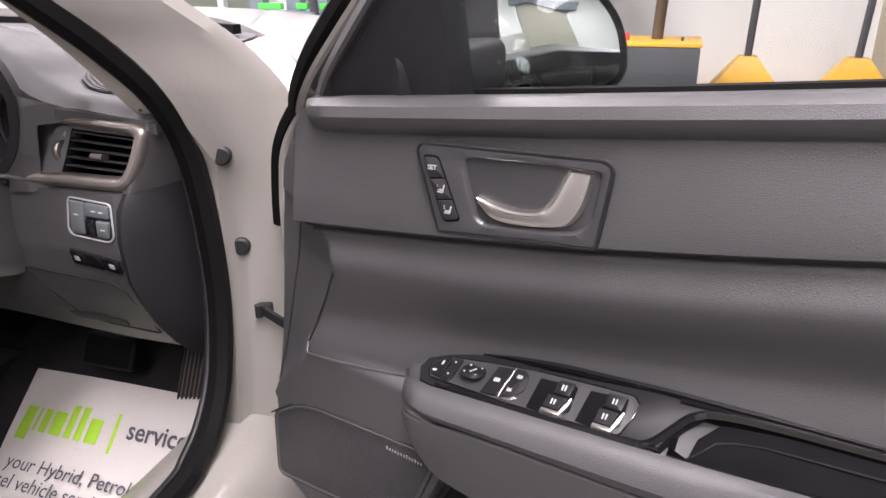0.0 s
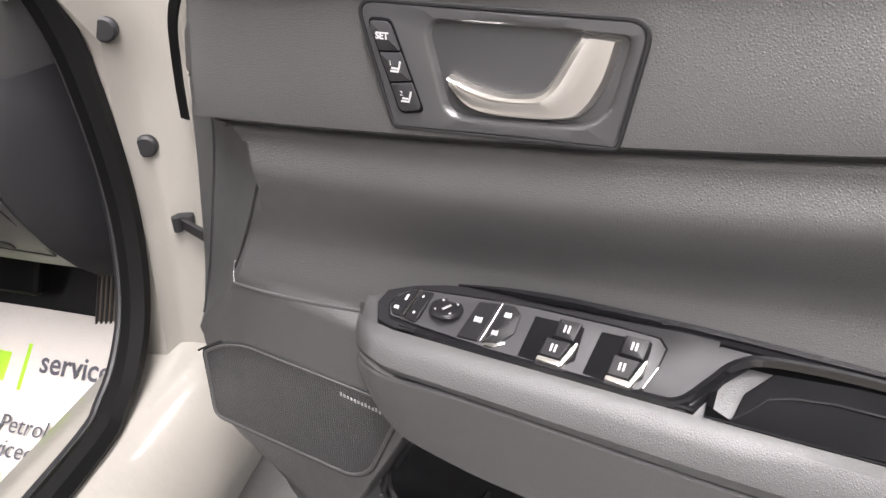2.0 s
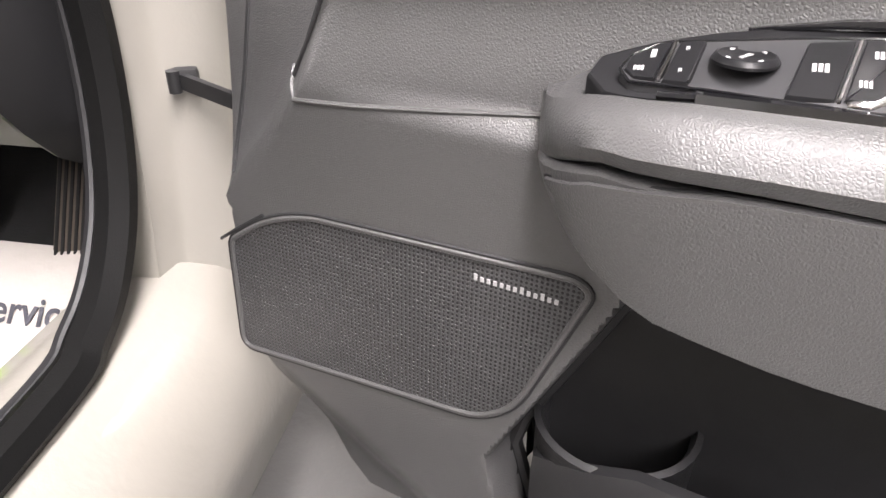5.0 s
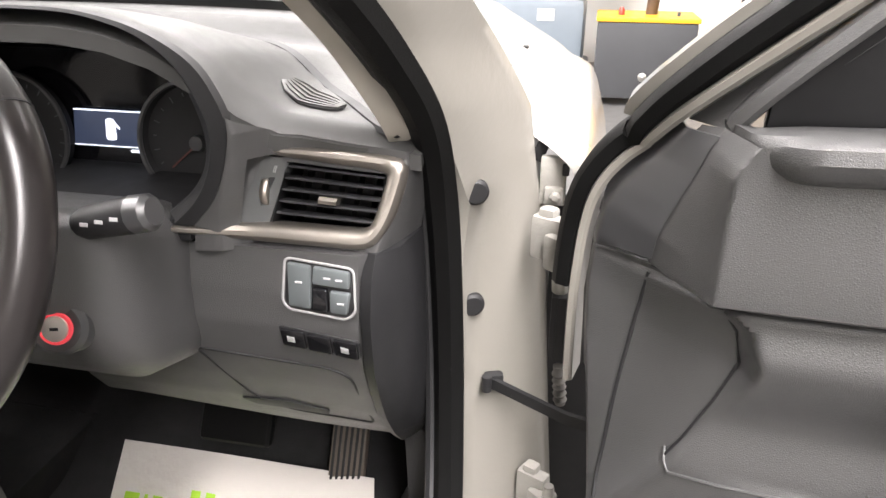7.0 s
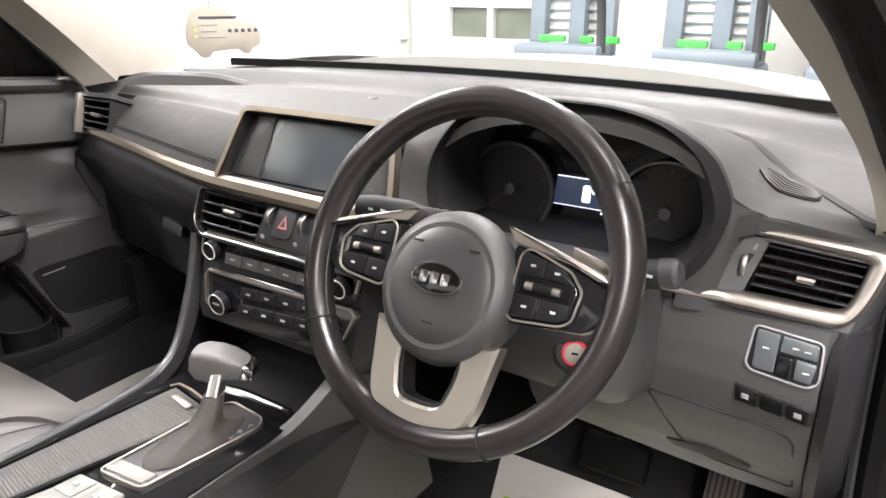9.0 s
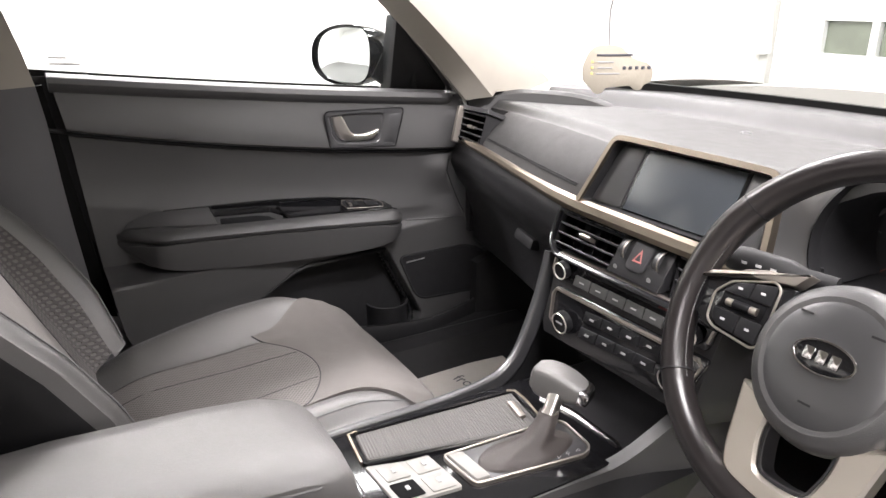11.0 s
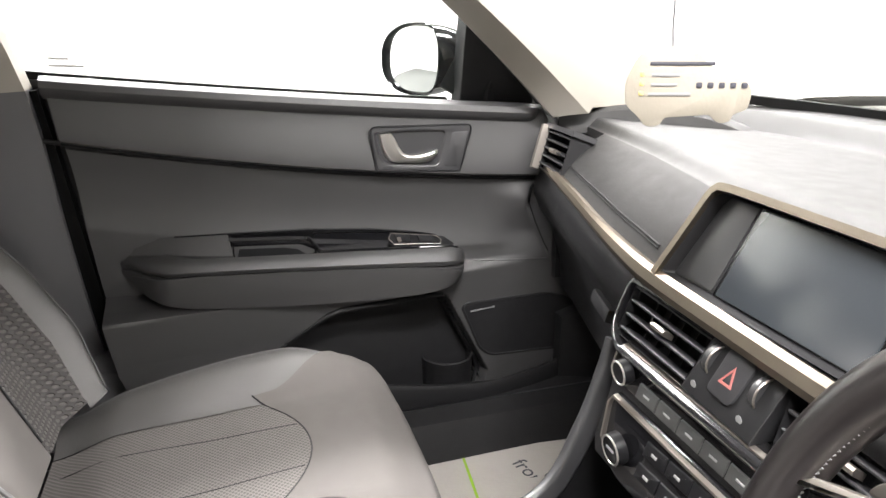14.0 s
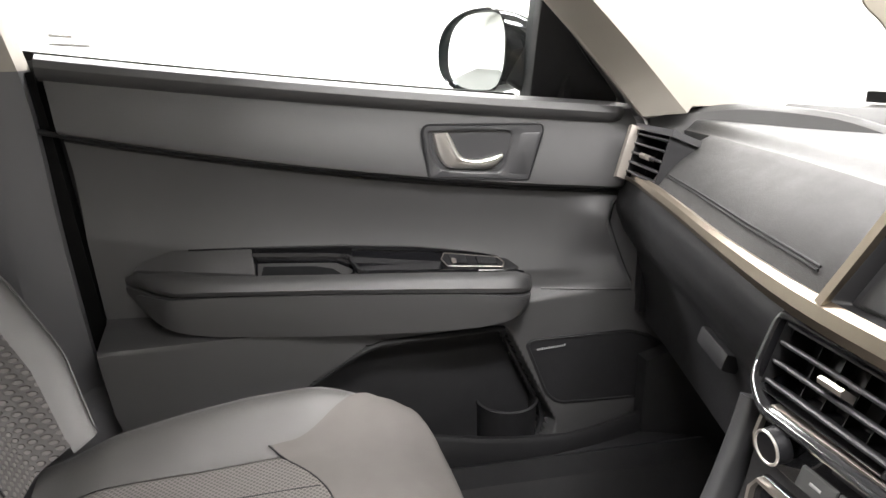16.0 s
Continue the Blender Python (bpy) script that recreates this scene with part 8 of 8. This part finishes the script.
    def sheetf(x0, x1, h0, h1, lift):
        def f(s, t):
            h = h0 + (h1 - h0) * t
            x = x0(h) + (x1(h) - x0(h)) * s
            if h1 < 0.5:
                h -= 0.028 * (2 * s - 1) ** 2 * t ** 3
            return bp(x, h, depth(x, h) - lift * step(min(s, 1 - s), 0, 0.08))
        return f

    near, far = (0.90, 0.80) if cx < 0 else (0.80, 0.90)
    join_x = lambda h: near * half(h)
    far_x = lambda h: -far * half(h)
    for x0, x1, nm, mt, top in ((lambda h: -seam_x(h), seam_x, "back_centre", BACK_FABRIC, 0.442), (far_x, lambda h: -seam_x(h), "back_insert", PATTERN, 0.365), (seam_x, join_x, "back_insert", BACK_FABRIC, 0.40)):
        part(nm, patch(sheetf(x0, x1, 0.0, top, 0.006 if nm == "back_centre" else 0.004), 18, 30, 0.02, (0, -1, 0)), mt, st, "patterned fabric back panel" if nm == "back_insert" else "charcoal fabric back")
    part("upper_back", patch(sheetf(far_x, join_x, 0.33, 0.56, 0.002), 28, 20, 0.02, (0, -1, 0)), LEATHER, st, "black leather upper back")
    for sx in (-1, 1):
        part("back_seam", sweep([bp(sx * seam_x(h), h, depth(sx * seam_x(h), h) - 0.003) for h in [0.02 + 0.0205 * i for i in range(20)]], circle2(0.0030 if sx * cx < 0 else 0.0016, 6)), PIPING if sx * cx < 0 else DEEP, st, "grey piping" if sx * cx < 0 else "dark seam")
    part("back_seam", sweep([bp(x, 0.442 - 0.028 * (x / 0.145) ** 2, depth(x, 0.44) - 0.004) for x in [-0.14 + 0.014 * i for i in range(21)]], circle2(0.0014, 5)), DEEP, st)
    for s in (-1, 1):
        e0 = (near if s > 0 else far) - 0.01

        def bb(a, t):
            h = -0.01 + 0.57 * t
            w = half(h)
            if a < 0.6:
                x = (e0 + (1 - e0) * a / 0.6) * w
                return bp(s * x, h, depth(s * x, h) - 0.001)
            k = (a - 0.6) / 0.4
            return bp(s * (w + 0.012 * math.sin(math.pi * k)), h, depth(s * w, h) + 0.115 * k)
        part("back_bolster", patch(lambda a, t: bb(0.66 * a, t), 20, 30), LEATHER, st, "black leather back bolster")
        # same leather as the bolster, its shade put in with black plastic
        part("back_side_shaded", patch(lambda a, t: bb(0.66 + 0.34 * a, t), 8, 30), PLASTIC, st, "leather back side, coloured dark for its shade")
        part("bolster_seam", sweep([bp(s * half(h) * 0.93, h, depth(s * half(h) * 0.93, h) - 0.003) for h in [0.0 + 0.0225 * i for i in range(20)]], circle2(0.0014, 5)), THREAD, st)
    part("back_shell", patch(lambda s, t: bp((2 * s - 1) * half(0.56 * t), 0.56 * t, 0.128 + 0.02 * math.sin(math.pi * s)), 10, 12, 0.02, (0, 1, 0)), PLASTIC, st)
    part("back_top", patch(lambda s, t: bp((2 * s - 1) * 0.035, 0.56 + 0.02 * math.sin(math.pi * t), 0.05 + 0.08 * t), 8, 6), LEATHER, st)
    if headrest:
        for s in (-1, 1):
            part("headrest_post", sweep([bp(s * 0.05, 0.50, 0.09), bp(s * 0.05, 0.64, 0.07)], circle2(0.006, 10)), CHROME, st)
        hr = [[bp(x * k, 0.63 + h, 0.06 + d * k2) for x, d in rounded([(-0.12, -0.05), (0.12, -0.05), (0.10, 0.05), (-0.10, 0.05)], 0.03, 4)] for h, k, k2 in ((0.0, 0.7, 0.6), (0.02, 0.95, 0.95), (0.09, 1.0, 1.0), (0.15, 0.92, 0.9), (0.17, 0.7, 0.6))]
        part("headrest", loft(hr), LEATHER, st, "padded black headrest")
    return st


PIPING = material("grey_piping", (0.22, 0.22, 0.22), 0.5, vary=0.05)
PATTERN = material("embossed_black_fabric", (0.12, 0.115, 0.11), 0.7, vary=0.1)
perforate(PATTERN, 0.0085, (1, 0, 1), 0.0, (0.115, 0.108, 0.102), (0.062, 0.058, 0.056), 0.0022)
BACK_FABRIC = material("charcoal_back_fabric", (0.135, 0.126, 0.118), 0.8, bump=0.5, scale=600)
seat(-0.435, -0.672, "charcoal fabric and black leather passenger seat, reclined", True)
seat(0.36, -0.80, "charcoal fabric and black leather driver's seat", False)

rear = thing("rear_bench", (0, -1.5, 0.3), "black leather rear bench seat", "bench seat")
part("cushion", box(1.3, 0.5, 0.24, pose(0, -1.6, 0.43), 0.06, 3), LEATHER, rear)
part("backrest", box(1.3, 0.16, 0.65, pose(0, -1.93, 0.78, -18), 0.06, 3), LEATHER, rear)
rd = thing("rear_door", (-0.8, -1.3, 0.3), "closed rear passenger door with black trim", "car door")
part("trim_panel", box(0.06, 0.75, 0.66, pose(-0.80, -1.30, 0.66), 0.02), SOFT, rd)
part("belt_roll", box(0.05, 0.75, 0.03, pose(-0.79, -1.30, 1.0), 0.012), SOFT, rd)
g2 = part("window_glass", box(0.004, 0.72, 0.36, pose(-0.80, -1.28, 1.19, 0, 16)), GLASS, rd)
g2.visible_shadow = False

# ---------------------------------------------------------------- seat belt on the far pillar
belt_t = thing("seat_belt", (-0.69, -0.85, 0.4), "black seat belt hanging on the pillar with steel tongue", "seat belt")
hang = smooth_path([(-0.716, -0.822, 1.125), (-0.704, -0.819, 1.095), (-0.694, -0.817, 1.03), (-0.697, -0.8135, 0.962), (-0.706, -0.805, 0.86), (-0.715, -0.80, 0.7), (-0.72, -0.79, 0.45)], 5)
part("webbing", sweep(hang, [(-0.024, -0.0012), (0.024, -0.0012), (0.024, 0.0012), (-0.024, 0.0012)], up=(1, 0.3, 0)), material("black_webbing", (0.02, 0.02, 0.021), 0.7, bump=0.6, scale=500, kind="weave"), belt_t, "black woven webbing")
bl = lambda a, v, b: V(-0.715 - v, -0.828 + a, 1.112 + b)
part("loop_cover", slab(rounded([(-0.035, 0.0), (0.028, 0.0), (0.045, 0.045), (-0.04, 0.048)], 0.014), bl, -0.03, 0.02, 0.010), BEIGE, belt_t, "light grey loop cover")
part("belt_loop", sweep([bl(-0.042, -0.022, 0.005), bl(-0.02, -0.028, -0.012), bl(0.012, -0.028, -0.010), bl(0.040, -0.022, 0.01), bl(0.05, -0.016, 0.04)], circle2(0.009, 10)), DEEP, belt_t, "black belt guide")
part("loop_recess", sweep([V(-0.735, p[0], p[1]) for p in rounded([(-0.868, 1.083), (-0.756, 1.072), (-0.785, 1.22), (-0.90, 1.22)], 0.03)], circle2(0.004, 6), closed=True, up=(1, 0, 0)), BEIGE, belt_t)
tg = lambda a, v, b: V(-0.688 - v + 0.1 * a, -0.813 + a, 0.958 + b)
part("tongue_grip", slab(rounded([(-0.036, 0.006), (0.036, 0.008), (0.030, -0.008), (0.014, -0.020), (-0.014, -0.020), (-0.030, -0.008)], 0.006), tg, -0.006, 0.006, 0.003), DEEP, belt_t, "black tongue grip")
part("tongue", frame_ring(rounded([(-0.013, -0.018), (0.013, -0.018), (0.013, -0.052), (-0.013, -0.052)], 0.004), rounded([(-0.006, -0.027), (0.006, -0.027), (0.006, -0.044), (-0.006, -0.044)], 0.001), tg, -0.002, 0.002, 0.0005), CHROME, belt_t, "steel belt tongue")

# ---------------------------------------------------------------- rear-view mirror and hanging tag
rv = thing("rear_view_mirror", (-0.05, 0.05, 1.19), "black rear-view mirror on the windscreen", "mirror")
RC = V(0.035, -0.105, 1.222)
rm = look(tuple(RC), RC - V(0.716, -0.698, -0.05))
ro = rounded([(-0.125, -0.028), (-0.128, 0.02), (-0.11, 0.036), (0.11, 0.036), (0.128, 0.02), (0.125, -0.028), (0.05, -0.038), (-0.05, -0.038)], 0.02, 4)
rl = lambda a, v, b: rm @ V(a, b, -v)
part("shell", loft([[rl(a, v, b) for a, b in shrink(ro, k)] for v, k in ((-0.004, 0.004), (-0.006, 0.0), (0.0, -0.003), (0.02, 0.004), (0.035, 0.02))]), DEEP, rv, "black mirror shell")
part("mirror_glass", slab(shrink(ro, 0.006), rl, -0.007, -0.002, 0.001), MIRROR, rv)
part("button_strip", slab(rounded([(-0.045, -0.040), (0.045, -0.040), (0.05, -0.052), (-0.05, -0.052)], 0.006), rl, -0.004, 0.02, 0.002), DEEP, rv)
part("stem", sweep([RC + V(-0.02, 0.02, 0.01), RC + V(-0.04, 0.05, 0.06), RC + V(-0.05, 0.09, 0.12)], circle2(0.014, 12)), DEEP, rv)

tag = thing("hanging_tag", (-0.04, -0.05, 1.05), "cream car-shaped card tag hanging from the mirror", "tag")
T0 = V(-0.009, -0.126, 1.047)
TX = V(0.35, 0.94, 0.0).normalized()
TN = V(0.94, -0.35, 0.0).normalized()
tt = lambda a, v, b: T0 + TX * (a * 0.85) - TN * v + V(0, 0, b * 0.72)
shape = rounded([(0.0, 0.012), (-0.002, 0.036), (0.008, 0.062), (0.02, 0.070), (0.052, 0.070), (0.072, 0.048), (0.098, 0.040), (0.106, 0.028), (0.104, 0.008), (0.092, 0.004), (0.09, -0.004), (0.08, -0.006), (0.072, 0.003), (0.034, 0.0), (0.03, -0.009), (0.018, -0.010), (0.012, 0.0)], [0.006, 0.01, 0.012, 0.01, 0.012, 0.012, 0.01, 0.006, 0.006, 0.004, 0.006, 0.006, 0.003, 0.003, 0.006, 0.006, 0.004], 3)
card = part("card", slab(shape, tt, -0.001, 0.001, 0.0004), CARD, tag, "cream car-shaped card")
for a0, a1, b, h, mt in ((0.018, 0.072, 0.054, 0.0035, INK), (0.020, 0.044, 0.0425, 0.0028, GREY_MARK), (0.020, 0.042, 0.033, 0.0028, GREY_MARK), (0.018, 0.054, 0.0235, 0.0028, GREY_MARK)):
    part("print_bar", slab([(a0, b - h / 2), (a1, b - h / 2), (a1, b + h / 2), (a0, b + h / 2)], tt, -0.0016, -0.0008, 0.0001), mt, card)
for k in range(5):
    a = 0.058 + 0.0095 * k
    part("print_dot", slab(rounded([(a, 0.030), (a + 0.005, 0.030), (a + 0.005, 0.0355), (a, 0.0355)], 0.001), tt, -0.0016, -0.0008, 0.0001), INK, card)
for k in range(3):
    part("print_dot", slab(rounded([(0.010, 0.022 + 0.0095 * k), (0.014, 0.022 + 0.0095 * k), (0.014, 0.0265 + 0.0095 * k), (0.010, 0.0265 + 0.0095 * k)], 0.001), tt, -0.0016, -0.0008, 0.0001), material("pale_yellow_print", (0.6, 0.5, 0.2), 0.6), card)
part("string", sweep(smooth_path([tt(0.036, 0, 0.066), tt(0.034, 0, 0.10), tt(0.036, 0, 0.14), RC + V(-0.02, 0.02, -0.03)]), circle2(0.0008, 5)), THREAD, tag, "thin string")

# ---------------------------------------------------------------- pedals and footwell
ped = thing("pedals", (0.42, 0.36, 0.3), "black rubber brake and ribbed accelerator pedals", "pedals")
part("brake_pad", box(0.115, 0.025, 0.065, pose(0.405, 0.315, 0.385, -30), 0.012, 3), RUBBER, ped, "worn brake pad")
part("brake_arm", sweep([V(0.405, 0.33, 0.39), V(0.41, 0.42, 0.5), V(0.41, 0.45, 0.65)], circle2(0.012, 8)), DEEP, ped)
acc = part("accelerator", box(0.055, 0.02, 0.18, pose(0.575, 0.345, 0.385, -28, 0, 0), 0.006), material("brown_worn_rubber", (0.09, 0.075, 0.06), 0.6, vary=0.3), ped, "ribbed accelerator pedal")
for k in range(6):
    part("pedal_rib", box(0.004, 0.006, 0.165, pose(0.554 + 0.0085 * k, 0.333, 0.382, -28), 0.001), DEEP, acc)
part("pedal_mount", box(0.09, 0.1, 0.2, pose(0.42, 0.47, 0.6), 0.02), DEEP, ped)


# paper mats
def mat_sheet(name, o, ux, uy, w, h, curl, label):
    """A sheet of paper from its far-left corner; ux across, uy towards the seat."""
    t = thing(name, tuple(o), label, "paper mat", "paper floor mats")
    ux, uy = V(*ux).normalized(), V(*uy).normalized()
    up = ux.cross(-uy).normalized()
    tfm = lambda a, v, b: o + ux * a + uy * b + up * (v + curl(a, b))
    sh = part("sheet", patch(lambda s, q: tfm(w * s, 0, h * q), 16, 16, 0.0008, (0, 0, -1)), PAPER, t, "white printed paper sheet")
    return t, tfm, Matrix((ux, -uy, up)).transposed().to_4x4()


PO, PR = V(0.182, 0.337, 0.297), V(0.610, 0.301, 0.330)
pm, pt, pr = mat_sheet("paper_mat", PO, PR - PO, V(0.25, -0.90, -0.50), (PR - PO).length + 0.01, 0.36, lambda a, b: 0.004 * math.sin(a * 9 + b * 7), "white printed paper mat with green and grey lettering")


def on_mat(text, size, a, b, mt, slant=0.0, bold=0.0, wide=1.0, tfm=pt, rot=pr, parent=pm):
    m = Matrix.Translation(tfm(a, 0.0012, b)) @ rot @ Matrix(((1, slant, 0, 0), (0, 1, 0, 0), (0, 0, 1, 0), (0, 0, 0, 1)))
    return words(text, size, m, mt, parent, "lettering", 0.0001, bold, wide)


def bar(a0, a1, b0, b1, mt, slant=0.0, tfm=pt, parent=pm, name="print_shape"):
    return part(name, slab([(a0, b0), (a1, b0), (a1 + slant, b1), (a0 + slant, b1)], lambda a, v, b: tfm(a, 0.0012 - v, b), 0.0, 0.0006, 0.0001), mt, parent)


# green wordmark as plain shapes
x = 0.022
for w, top, bot in ((0.031, 0.082, 0.150), (0.010, 0.082, 0.130), (0.021, 0.082, 0.130), (0.034, 0.082, 0.130), (0.020, 0.064, 0.130), (0.020, 0.064, 0.130), (0.033, 0.082, 0.130)):
    bar(x + 0.004, x + w, top, bot, GREEN, -0.004, name="green_shape")
    x += w + 0.0055
bar(0.2535, 0.2605, 0.063, 0.140, GREEN, -0.004, name="green_rule")
on_mat("service", 0.052, 0.283, 0.106, INK, 0.0, 0.0008, 0.94)
on_mat("your Hybrid, Petrol", 0.038, 0.030, 0.206, INK, 0.20, 0.0, 1.0)
on_mat("sel vehicle serviced", 0.038, 0.022, 0.242, INK, 0.20, 0.0, 1.0)
for cxm in (0.172, 0.236, 0.302):
    ringp = [(cxm + 0.026 * math.cos(a) - 0.2 * 0.036 * math.sin(a), 0.290 + 0.036 * math.sin(a)) for a in [2 * math.pi * i / 24 for i in range(24)]]
    ringi = [(cxm + 0.015 * math.cos(a) - 0.2 * 0.025 * math.sin(a), 0.290 + 0.025 * math.sin(a)) for a in [2 * math.pi * i / 24 for i in range(24)]]
    part("green_numeral", frame_ring(ringp, ringi, lambda a, v, b: pt(a, 0.0012 - v, b), 0.0, 0.0006, 0.0001), GREEN, pm)

QO = V(-0.60, 0.20, 0.325)
qm, qt, qr = mat_sheet("paper_mat", QO, V(1, -0.12, 0), V(-0.12, -1, -0.02), 0.40, 0.34, lambda a, b: 0.004 * math.sin(a * 9), "white printed paper mat in the passenger footwell")
for text, a, b in (("from", 0.055, 0.16), ("or D", 0.10, 0.115), ("G", 0.17, 0.07)):
    m = Matrix.Translation(qt(a, 0.0012, b)) @ qr @ pose(0, 0, 0, 0, 0, 20)
    words(text, 0.042, m, INK, qm, "lettering", 0.0001)
bar(0.02, 0.14, 0.24, 0.245, GREEN, 0, qt, qm)
